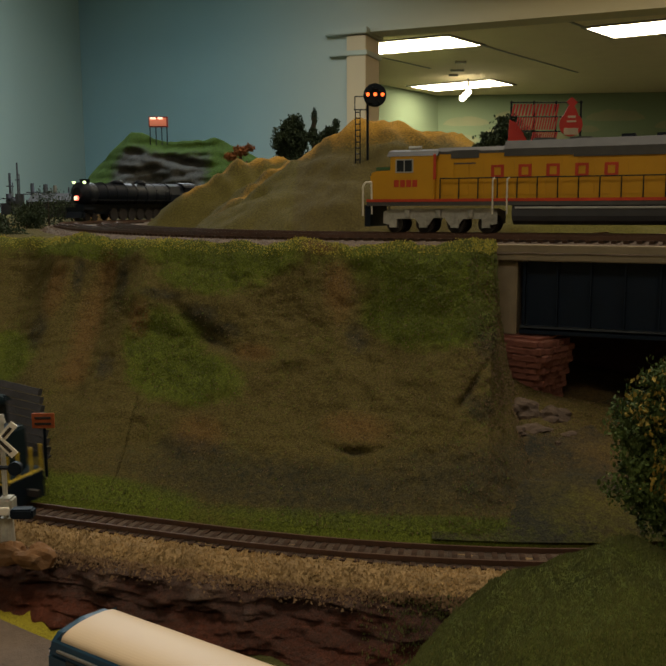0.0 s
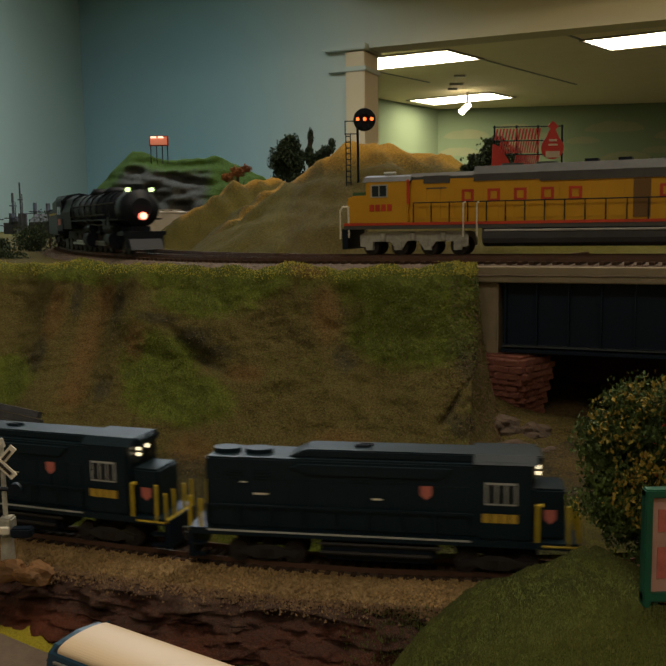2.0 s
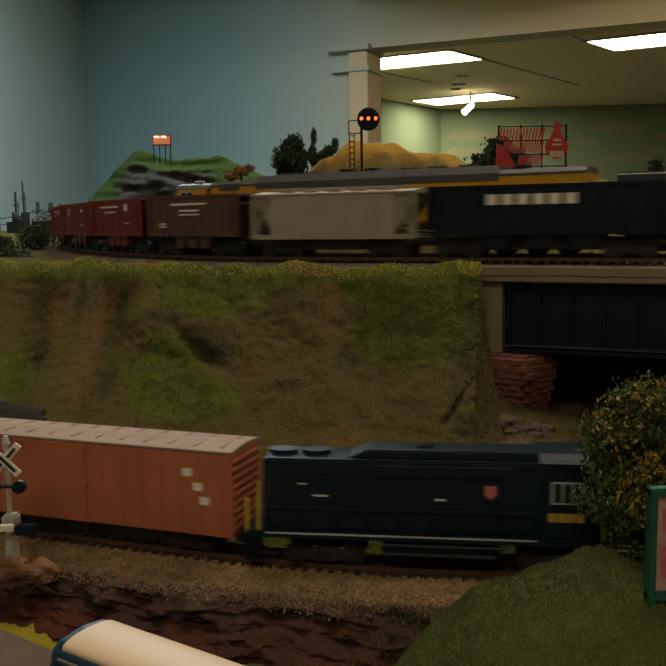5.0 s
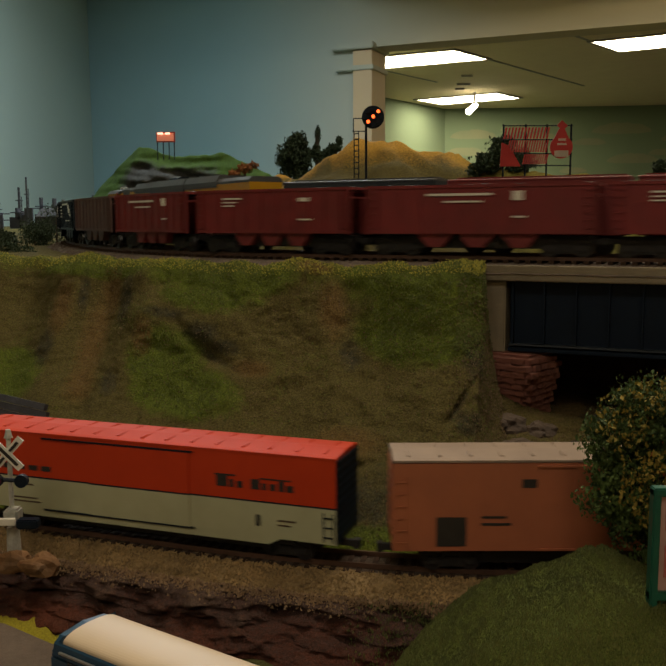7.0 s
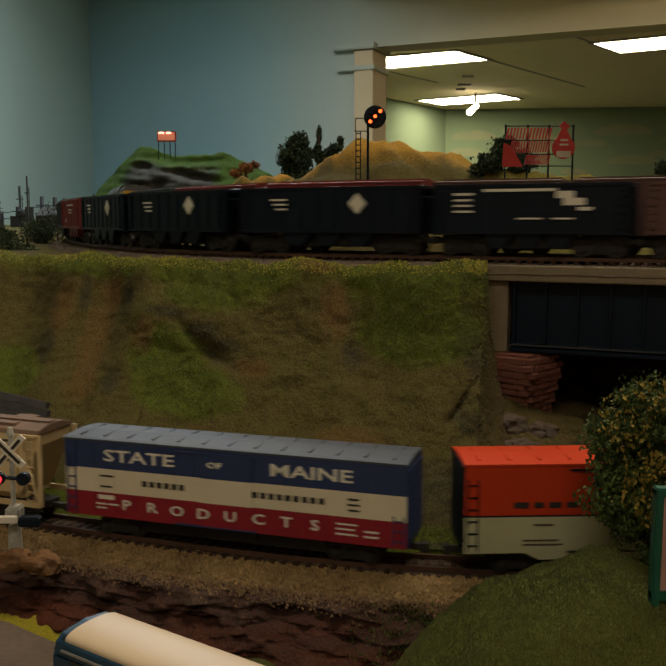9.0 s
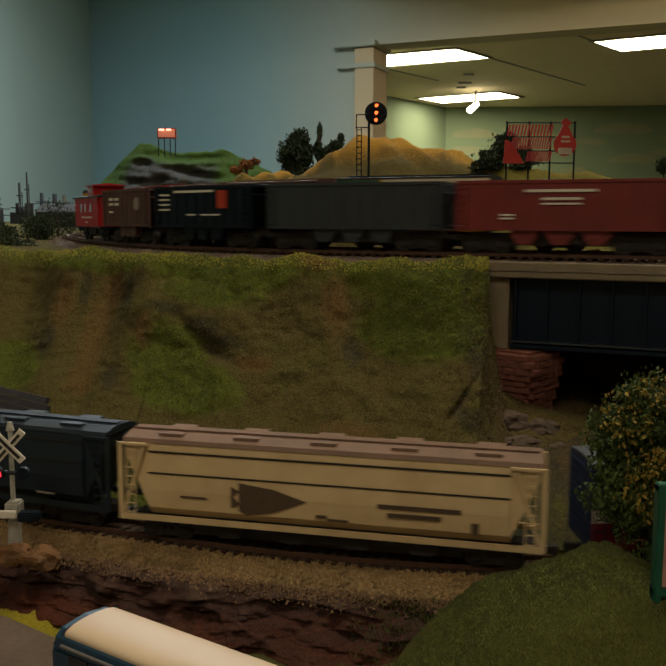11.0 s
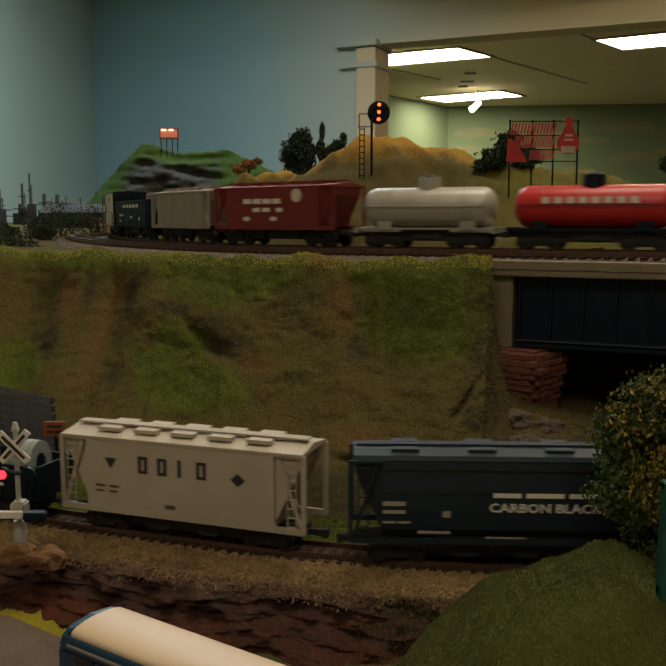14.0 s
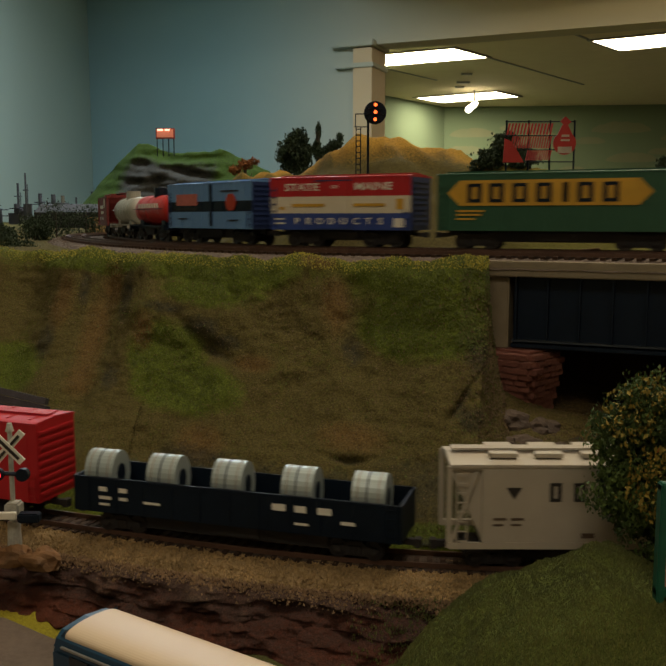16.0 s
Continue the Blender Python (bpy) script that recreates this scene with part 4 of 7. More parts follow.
def covered_hopper(label, L, body, roof=None, W=36.0, top=52.0, curved=True, bays=3):
    car = root("covered_hopper", label, "covered hopper")
    roof = roof or body
    h, t = L / 2, W / 2
    if curved:
        prof = [(-t * 0.72, 14), (-t * 0.95, 18), (-t, 27), (-t * 0.98, 36), (-t * 0.9, top - 7), (-t * 0.86, top - 3.4)]
    else:
        prof = [(-t, 14), (-t, top - 4.2)]
    full = prof + [(-y, z) for y, z in reversed(prof)]
    part("body", outline_y(full, -h + 13, h - 13), body, car, smooth=False)
    for e in (-1, 1):
        pts = [(e * (h - 13), 16), (e * (h - 13), top - 4.5), (e * (h - 1.5), top - 4.5), (e * (h - 2), top - 10)]
        part("slope_end", outline_x(pts if e < 0 else pts[::-1], -t * 0.86, t * 0.86), body, car)
        for piece in ((e * h - 1, e * h + 1, -t, -t + 1.3, 12, top - 4), (e * h - 1, e * h + 1, t - 1.3, t, 12, top - 4), (min(e * h, e * (h - 13)), max(e * h, e * (h - 13)), -t, -t + 1, 12, 14.4), (min(e * h, e * (h - 13)), max(e * h, e * (h - 13)), t - 1, t, 12, 14.4), (min(e * h, e * (h - 13)), max(e * h, e * (h - 13)), -t, -t + 1.2, top - 5.2, top - 4),):
            part("end_frame", bx(piece), body, car)
        part("end_brace", tb([((e * (h - 1), -t + 0.6, 14), (e * (h - 11), -t + 0.6, top - 6))], 0.8, 6), body, car)
        ladder(car, e * (h - 5) - 2, -t - 0.3, 13, top - 5, body, n=8)
    if curved:
        part("roof", outline_y([(-t * 0.92, top - 4), (-t * 0.86, top - 2), (-t * 0.4, top - 0.4), (0, top), (t * 0.4, top - 0.4), (t * 0.86, top - 2), (t * 0.92, top - 4)], -h + 1, h - 1), roof, car)
        part("side_seam", bx((-h + 13, h - 13, -t - 0.35, -t + 0.3, 34.6, 35.3), (-h + 13, h - 13, -t * 0.93 - 0.5, -t * 0.9, top - 8.4, top - 7.6)), M_TRUCKB, car)
    else:
        part("roof", outline_y([(-t - 0.6, top - 4.4), (-t - 0.6, top - 3.2), (0, top - 1), (t + 0.6, top - 3.2), (t + 0.6, top - 4.4)], -h, h), roof, car)
    for x in np.linspace(-h + 22, h - 22, 5):
        for y in (-9, 9):
            part("roof_hatch", bx((x - 5.5, x + 5.5, y - 3, y + 3, top - 1.6, top + 0.2)), roof, car)
    roofwalk(car, L, top + 0.1, roof)
    for piece in ((-h, h, -t - 0.5, -t + 0.8, 11.6, 14.4), (-h, h, t - 0.8, t + 0.5, 11.6, 14.4),):
        part("side_sill", bx(piece), body, car)
    bm = bmesh.new()
    for k in range(bays):
        c = -h + 34 + (L - 68) * (k + 0.5) / bays
        hw = (L - 68) / bays / 2
        prism(bm, [((c - hw) * K, 14 * K), ((c + hw) * K, 14 * K), ((c + 4) * K, 4.8 * K), ((c - 4) * K, 4.8 * K)], (-t * 0.7) * K, (t * 0.7) * K)
    part("hopper_bay", bm, M_TRUCKB, car)
    running_gear(car, L, 19)
    return car


def gondola(label, L, body, W=35.0, top=29.0, ribs=11):
    car = root("gondola_car", label, "gondola car")
    h, t = L / 2, W / 2
    part("side_sheet", bx((-h, h, -t, -t + 1, 12, top)), body, car)
    part("side_sheet", bx((-h, h, t - 1, t, 12, top)), body, car)
    part("floor", bx((-h, h, -t + 1, t - 1, 12, 13.5)), body, car)
    for e in (-1, 1):
        part("end_sheet", bx((e * h - 0.6, e * h + 0.6, -t, t, 12, top)), body, car)
    for piece in ((-h, h, -t - 0.7, -t + 1.1, top - 1.4, top), (-h, h, t - 1.1, t + 0.7, top - 1.4, top),):
        part("top_chord", bx(piece), body, car)
    part("side_rib", bx(*[(-h + L * (k + 0.5) / ribs - 0.6, -h + L * (k + 0.5) / ribs + 0.6, -t - 0.6, -t + 0.1, 13, top - 1) for k in range(ribs)]), body, car)
    ladder(car, h - 6, -t - 0.9, 13, top, body, n=4)
    running_gear(car, L, 20)
    return car


def tank_car(label, L, body, under, r=13.5):
    car = root("tank_car", label, "tank car")
    h = L / 2
    bm = bmesh.new()
    zc = 27.0
    prof = [(-h + 3, 2), (-h + 4, 8), (-h + 7, 12), (-h + 11, r), (h - 11, r), (h - 7, 12), (h - 4, 8), (h - 3, 2)]
    rings = []
    for x, rr in prof:
        rings.append([bm.verts.new((x * K, rr * K * math.cos(2 * math.pi * k / 28), (zc + rr * math.sin(2 * math.pi * k / 28)) * K)) for k in range(28)])
    for a, b in zip(rings, rings[1:]):
        for k in range(28):
            bm.faces.new((a[k], a[(k + 1) % 28], b[(k + 1) % 28], b[k]))
    bm.faces.new(rings[0])
    bm.faces.new(rings[-1])
    part("tank", bm, body, car, smooth=True)
    part("dome", fill(cyl, (0, 0, (zc + r - 3) * K), (0, 0, (zc + r + 6.5) * K), 7.5 * K, 20, 7.0 * K), body if body is not M_REDTANK else M_BLACK, car)
    part("dome_lid", fill(cyl, (0, 0, (zc + r + 6.5) * K), (0, 0, (zc + r + 8) * K), 5 * K, 16, 3.5 * K), M_BLACK, car)
    bm = bmesh.new()
    for x in (-h + 22, -8, 8, h - 22):
        cyl(bm, ((x - 0.5) * K, 0, zc * K), ((x + 0.5) * K, 0, zc * K), (r + 0.35) * K, 28)
    part("tank_band", bm, body, car)
    part("frame", bx((-h, h, -9, 9, 10.5, 13.5), (-h, h, -16.5, -12, 12.8, 13.6), (-h, h, 12, 16.5, 12.8, 13.6), (-h, -h + 3, -16.5, 16.5, 10, 14), (h - 3, h, -16.5, 16.5, 10, 14)), under, car)
    part("saddle", bx(*[(x - 5, x + 5, -10, 10, 12, 19) for x in (-h + 20, h - 20)]), under, car)
    part("handrail", tb([((-h + 8, -r - 1.5, zc + 1), (h - 8, -r - 1.5, zc + 1))], 0.35), under, car)
    running_gear(car, L, 20)
    return car


def caboose(label, L, body):
    car = root("caboose", label, "caboose")
    h, t = L / 2, 17.5
    part("body", bx((-h + 9, h - 9, -t, t, 12, 38)), body, car)
    part("body_groove", bx(*[(x, x + 0.25, -t - 0.12, -t + 0.1, 13, 37) for x in np.arange(-h + 11, h - 10, 2.2)]), body, car)
    part("roof", outline_y([(-t - 1.5, 37.6), (-t - 1.5, 38.6), (-8, 40.6), (8, 40.6), (t + 1.5, 38.6), (t + 1.5, 37.6)], -h, h), M_BLACK, car)
    part("cupola", bx((-11, 13, -13.5, 13.5, 39, 48.5)), body, car)
    part("cupola_roof", outline_y([(-15, 48.2), (-15, 49), (0, 50.6), (15, 49), (15, 48.2)], -14, 16), body, car)
    for x in (-20, 18, -4):
        part("window", bx((x - 2.6, x + 2.6, -t - 0.25, -t + 0.2, 25, 32.5)), M_GLASS, car)
    for piece in ((-6, -2, -13.8, -13.2, 41.5, 46.5), (3, 7, -13.8, -13.2, 41.5, 46.5),):
        part("cupola_window", bx(piece), M_GLASS, car)
    for e in (-1, 1):
        part("platform", bx((min(e * h, e * (h - 9)), max(e * h, e * (h - 9)), -t, t, 11, 12.5)), M_BLACK, car)
        part("railing", tb([((e * (h - 0.5), y, 12), (e * (h - 0.5), y, 24)) for y in (-15, -5, 5, 15)] + [((e * (h - 0.5), -15, 24), (e * (h - 0.5), 15, 24))] + [((e * (h - 0.5), -16, 12), (e * (h - 0.5), -16, 38)), ((e * (h - 0.5), 16, 12), (e * (h - 0.5), 16, 38))], 0.45), body, car)
    bars(car, [(-20, 22, 19.6, 21.2), (-4, 5, 15.5, 16.8)], -t - 0.1, M_WHITEL)
    running_gear(car, L, 18, 15)
    return car


def railing(car, x0, x1, y, z0, z1, n, material, name="handrail", r=0.42):
    rows = [((x0 + (x1 - x0) * k / (n - 1), y, z0), (x0 + (x1 - x0) * k / (n - 1), y, z1)) for k in range(n)]
    rows.append(((x0, y, z1), (x1, y, z1)))
    part(name, tb(rows, r, 5), material, car)


def hood_diesel(label):
    """A four-axle hood unit, cab and short hood towards +x; 165 mm over the pilots."""
    car = root("diesel_locomotive", label, "locomotive", "dark diesels on the lower track")
    M = M_BRUNS
    part("deck", bx((-80, 80, -17, 17, 15, 18)), M, car)
    part("walkway_edge", bx((-72, 38, -17.3, -16.9, 16.8, 17.6)), M_PALEWIN, car)
    part("long_hood", bx((-73, 42, -13.5, 13.5, 18, 50)), M, car, bevel=0.0008)
    part("roof_blister", outline_x([(-38, 50), (-30, 53.8), (40, 53.8), (66, 53.8), (66, 50)], -10, 10), M, car, bevel=0.0006)
    part("side_bulge", outline_x([(-36, 46.5), (-28, 43.5), (26, 43.5), (30, 48), (-32, 48)], -15.2, 15.2), M, car)
    part("cab", bx((41, 62, -16.6, 16.6, 18, 52)), M, car, bevel=0.0008)
    part("cab_roof", outline_y([(-17.2, 51), (-12, 54.4), (12, 54.4), (17.2, 51)], 39, 64), M, car)
    part("short_hood", bx((62, 75, -11.5, 11.5, 18, 40)), M, car, bevel=0.001)
    for x in np.arange(-68, 34, 8.2):
        part("hood_door", bx((x, x + 6.5, -13.9, -13.3, 22, 40)), M, car)
    for x in (-64, -52, -10, 4):
        for z in np.arange(40.6, 44.5, 1.4):
            part("louvre", bx((x, x + 7, -14.2, -13.6, z, z + 0.7)), M, car)
    part("cab_window_frame", bx((43.6, 56, -17.0, -16.5, 33.5, 43.2)), M_PALEWIN, car)
    for piece in ((44.4, 47.6, -17.3, -16.8, 34.3, 42.4), (48.4, 51.4, -17.3, -16.8, 34.3, 42.4), (52.2, 55.2, -17.3, -16.8, 34.3, 42.4),):
        part("cab_window", bx(piece), M_GLASS, car)
    for piece in ((61.8, 62.4, -13, -4, 42, 50), (61.8, 62.4, 4, 13, 42, 50),):
        part("windshield", bx(piece), M_GLASS, car)
    for x, z, w in ((20, 37, 4.6), (69, 28, 4.6)):
        y = -13.9 if x < 40 else -11.9
        part("emblem", outline_x([(x - w / 2, z + 3), (x - w / 2, z - 1), (x, z - 3.2), (x + w / 2, z - 1), (x + w / 2, z + 3)], y - 0.2, y + 0.5), M_PINK, car)
    bars(car, [(42.5, 45.5, 25.8, 29.6), (46.1, 49.1, 25.8, 29.6), (49.7, 52.7, 25.8, 29.6), (53.3, 56.3, 25.8, 29.6)], -16.8, M_GOLDL, "number_bar")
    bars(car, [(-52, -46, 33.5, 34.3), (-58, -55, 38.8, 39.4), (-2, 2, 33, 33.8), (44, 50, 19.4, 20.2)], -14.3, M_WHITEL, "stencil_bar")
    part("headlight", fill(cyl, (64.2 * K, 0, 48.8 * K), (65.4 * K, 0, 48.8 * K), 1.1 * K, 10), M_HEADL, car)
    for piece in ((63.6, 65.2, -9.4, -7.8, 48.3, 49.5), (63.6, 65.2, -9.4, -7.8, 45.6, 46.8),):
        part("number_light", bx(piece), M_HEADL, car)
    part("grab_iron", tb([((76, -16.4, 16), (76, -16.4, 34)), ((64, -16.4, 18), (64, -16.4, 34)), ((64, -16.4, 34), (66, -16.4, 34))], 0.75), M_YTRIM, car)
    part("end_rail", tb([((80, y, 16), (80, y, 30)) for y in (-15, -6, 6, 15)] + [((80, -15, 17), (80, 15, 17)), ((66, -16.6, 16.4), (80, -16.6, 16.4))], 0.7), M_YTRIM, car)
    for x, y, z in ((-80, -15, 32), (-80, 15, 32), (-75, -16, 31)):
        part("rear_rail", tb([((x, y, 16), (x, y, z))], 0.75), M_YTRIM, car)
    railing(car, -72, 38, -16.6, 18, 29, 9, M_BRUNS)
    part("fuel_tank", bx((-24, 24, -14, 14, 5, 15)), M_BLACK, car, bevel=0.002)
    part("tank_pipe", tb([((-24, -14.6, 12.4), (26, -14.6, 12.4)), ((-24, -14.6, 8.6), (22, -14.6, 8.6))], 0.9), M_TRUCKB, car)
    for e in (-1, 1):
        part("pilot", bx((e * 80 - 1.5, e * 80 + 1.5, -15, 15, 4, 17)), M_BLACK, car)
        for z in (5, 10):
            part("step", bx((e * 76 - 3, e * 76 + 3, -17, -13.5, z, z + 1)), M_BLACK, car)
        part("coupler", bx((min(e * 80, e * 87), max(e * 80, e * 87), -1.5, 1.5, 7.5, 10.5)), M_TRUCKB, car)
        add_truck(car, e * 48, 30, M_TRUCKB, 2, 5.8)
    part("roof_fan", fill(lambda b: [cyl(b, (x * K, 0, 50 * K), (x * K, 0, 52 * K), 6 * K, 18) for x in (-66, -52)]), M, car)
    part("horn", tb([((-10, -2, 54.5), (-4, -2, 54.5)), ((-8, 1, 54.5), (-3, 1, 54.5))], 0.8), M_BLACK, car)
    return car


def yellow_diesel():
    """The long eight-axle hood unit, nose towards -x; 345 mm."""
    car = root("diesel_locomotive", "long yellow diesel with grey roof, red trim and silver trucks", "locomotive")
    h = 170
    part("deck", bx((-h, h, -17.5, 17.5, 17.5, 20.8)), M_GREYROOF, car)
    for piece in ((-h, h, -17.9, -17.5, 20.0, 21.8), (-h, h, 17.5, 17.9, 20.0, 21.8),):
        part("red_stripe", bx(piece), M_REDTRIM, car)
    part("nose", outline_x([(-h + 2, 21), (-h + 1, 38), (-h + 4, 40), (-h + 17, 40.5), (-h + 17, 21)], -14.5, 14.5), M_YELLOW, car, bevel=0.001)
    part("nose_top", bx((-h + 5, -h + 17, -13, 13, 40.5, 42.6)), paint("dull_green", (0.05, 0.12, 0.05)), car)
    part("cab", bx((-h + 16, -h + 46, -17, 17, 21, 49.5)), M_YELLOW, car, bevel=0.0008)
    part("cab_roof", outline_y([(-17.4, 49), (-14, 52.2), (-8, 53.6), (8, 53.6), (14, 52.2), (17.4, 49)], -h + 14, -h + 48), M_GREYROOF, car)
    part("cab_window_frame", bx((-h + 20, -h + 32, -17.5, -16.8, 38.6, 47.2)), M_PALEWIN, car)
    for piece in ((-h + 21, -h + 25.6, -17.8, -17.2, 39.4, 46.4), (-h + 26.4, -h + 31.2, -17.8, -17.2, 39.4, 46.4),):
        part("cab_window", bx(piece), M_GLASS, car)
    for piece in ((-h + 15.6, -h + 16.4, -14, -2, 42, 48.5), (-h + 15.6, -h + 16.4, 2, 14, 42, 48.5),):
        part("windshield", bx(piece), M_GLASS, car)
    part("hood", bx((-h + 46, h - 4, -13.5, 13.5, 21, 50)), M_YELLOW, car)
    part("hood_roof", outline_y([(-13.8, 49.8), (-13.8, 51.5), (-11, 54), (11, 54), (13.8, 51.5), (13.8, 49.8)], -h + 47, -h + 92), M_GREYROOF, car)
    part("radiator_roof", outline_y([(-14.4, 47.6), (-14.6, 52), (-11.4, 57), (11.4, 57), (14.6, 52), (14.4, 47.6)], -h + 90, h - 60), M_GREYROOF, car)
    part("radiator_wing", outline_y([(-14.6, 46.4), (-15, 52), (-11.8, 57.3), (11.8, 57.3), (15, 52), (14.6, 46.4)], -h + 132, -h + 214), M_GREYROOF, car)
    part("rear_roof", outline_y([(-13.8, 49.8), (-13.8, 51.5), (-11, 54), (11, 54), (13.8, 51.5), (13.8, 49.8)], h - 60, h - 4), M_GREYROOF, car)
    part("air_intake", bx((-h + 56, -h + 74, -14.1, -13.4, 47, 52), (-h + 58, -h + 72, -14.2, -13.4, 43.4, 44.2)), M_GREYROOF, car)
    for x in np.arange(-h + 50, h - 14, 9.6):
        if not -h + 183 < x + 4 < -h + 200:
            part("hood_door", bx((x, x + 8, -13.9, -13.3, 24, 45)), M_YELLOW, car)
    # no opening here: a flat panel whose brown colour paints the doorway's shadow
    part("doorway_shade_panel", bx((-h + 188, -h + 198, -14.1, -13.3, 23, 46)), paint("brown_shadowed_panel", (0.16, 0.08, 0.02)), car)
    letters = [(-h + 82 + k * 17.0, -h + 90 + k * 17.0) for k in range(5)] + [(-h + 203 + k * 14.5, -h + 211 + k * 14.5) for k in range(7)]
    bm = bmesh.new()
    for a, b in letters:
        for r in ((a, a + 1.9), (b - 1.9, b)):
            box(bm, r[0] * K, r[1] * K, -14.25 * K, -13.5 * K, 34.5 * K, 42.5 * K)
        for z in (34.5, 40.9):
            box(bm, a * K, b * K, -14.2 * K, -13.5 * K, z * K, (z + 1.6) * K)
    part("lettering_bar", bm, M_REDTRIM, car, "red block lettering bars")
    bars(car, [(-h + 19 + k * 4.2, -h + 22.2 + k * 4.2, 29.5, 34) for k in range(4)], -17.2, M_REDTRIM, "number_bar")
    bars(car, [(-h + 45.4, -h + 47.2, 34, 50)], -17.2, M_REDTRIM, "cab_edge_stripe")
    railing(car, -h + 50, h - 8, -17.2, 20.8, 34.5, 24, M_BRUNS, r=0.4)
    for x in (-h + 84, -h + 93, h - 40, h - 31):
        part("step_rail", tb([((x, -17.6, 12), (x, -17.6, 33.5)), ((x, -17.6, 33.5), (x + 1.5, -17.4, 34.5))], 0.55), M_WHITEL, car)
    for y in (-16.5, 16.5):
        part("nose_rail", tb([((-h - 3, y, 11), (-h - 3, y, 30)), ((-h - 3, y, 30), (-h - 1, y, 33)), ((-h - 1, y, 33), (-h + 3, y, 33)), ((-h + 3, y, 33), (-h + 3.4, y, 12))], 0.6), M_WHITEL, car)
    part("fuel_tank", outline_y([(-15, 8), (-16.5, 11), (-16.5, 15), (-15, 17.5), (15, 17.5), (16.5, 15), (16.5, 11), (15, 8), (10, 5.5), (-10, 5.5)], -h + 96, h - 98), mat("grey_blue_tank", (0.05, 0.055, 0.065), 0.4, scale=80), car)
    part("tank_pipe", tb([((-h + 98, -16.8, 16), (h - 100, -16.8, 16))], 0.8), M_PALEWIN, car)
    for e in (-1, 1):
        part("pilot", bx((e * h - 2, e * h + 2, -16, 16, 4, 18)), M_BLACK, car)
        part("coupler", bx((min(e * h, e * (h + 7)), max(e * h, e * (h + 7)), -1.5, 1.5, 7.5, 10.5)), M_TRUCKB, car)
        xc = e * (h - 48)
        bm = bmesh.new()
        for y in (-12.4, 11.2):
            prism(bm, [((xc + x) * K, z * K) for x, z in ((-38, 6), (-38, 13.5), (-34, 15.5), (34, 15.5), (38, 13.5), (38, 6), (33, 5), (30, 9), (16, 9), (13, 5), (7, 5), (4, 9.5), (-4, 9.5), (-7, 5), (-13, 5), (-16, 9), (-30, 9), (-33, 5))], y * K, (y + 1.2) * K)
            for x in (-31, -10.5, 10.5, 31):
                box(bm, (xc + x - 2.6) * K, (xc + x + 2.6) * K, (y - 0.8) * K, (y + 2) * K, 3.4 * K, 9 * K)
            for x in (-21, 0, 21):
                cyl(bm, ((xc + x) * K, (y - 0.6) * K, 10 * K), ((xc + x) * K, (y - 0.6) * K, 14.5 * K), 2 * K, 8)
        tr = part("truck", bm, M_SILVER, car, "silver four-axle truck")
        for k in (-31, -10.5, 10.5, 31):
            shared_part(("wheel", 5.8), lambda: wheel_mesh(5.8), "wheelset", M_WHEEL, tr, pose((xc + k) * K, 0, 5.8 * K))
    part("roof_fan", fill(lambda b: [cyl(b, ((x) * K, 0, 57 * K), (x * K, 0, 58.6 * K), 7 * K, 20) for x in (-58, -36, 40, 62, 84)]), M_GREYROOF, car)
    for piece in ((-12, -4, -5, 5, 57, 59.5), (8, 16, -5, 5, 57, 59.5),):
        part("exhaust", bx(piece), M_BLACK, car)
    part("horn", tb([((-h + 26, -6, 55), (-h + 34, -6, 55)), ((-h + 24, -2, 55.4), (-h + 32, -2, 55.4))], 0.9), M_PALEWIN, car)
    return car


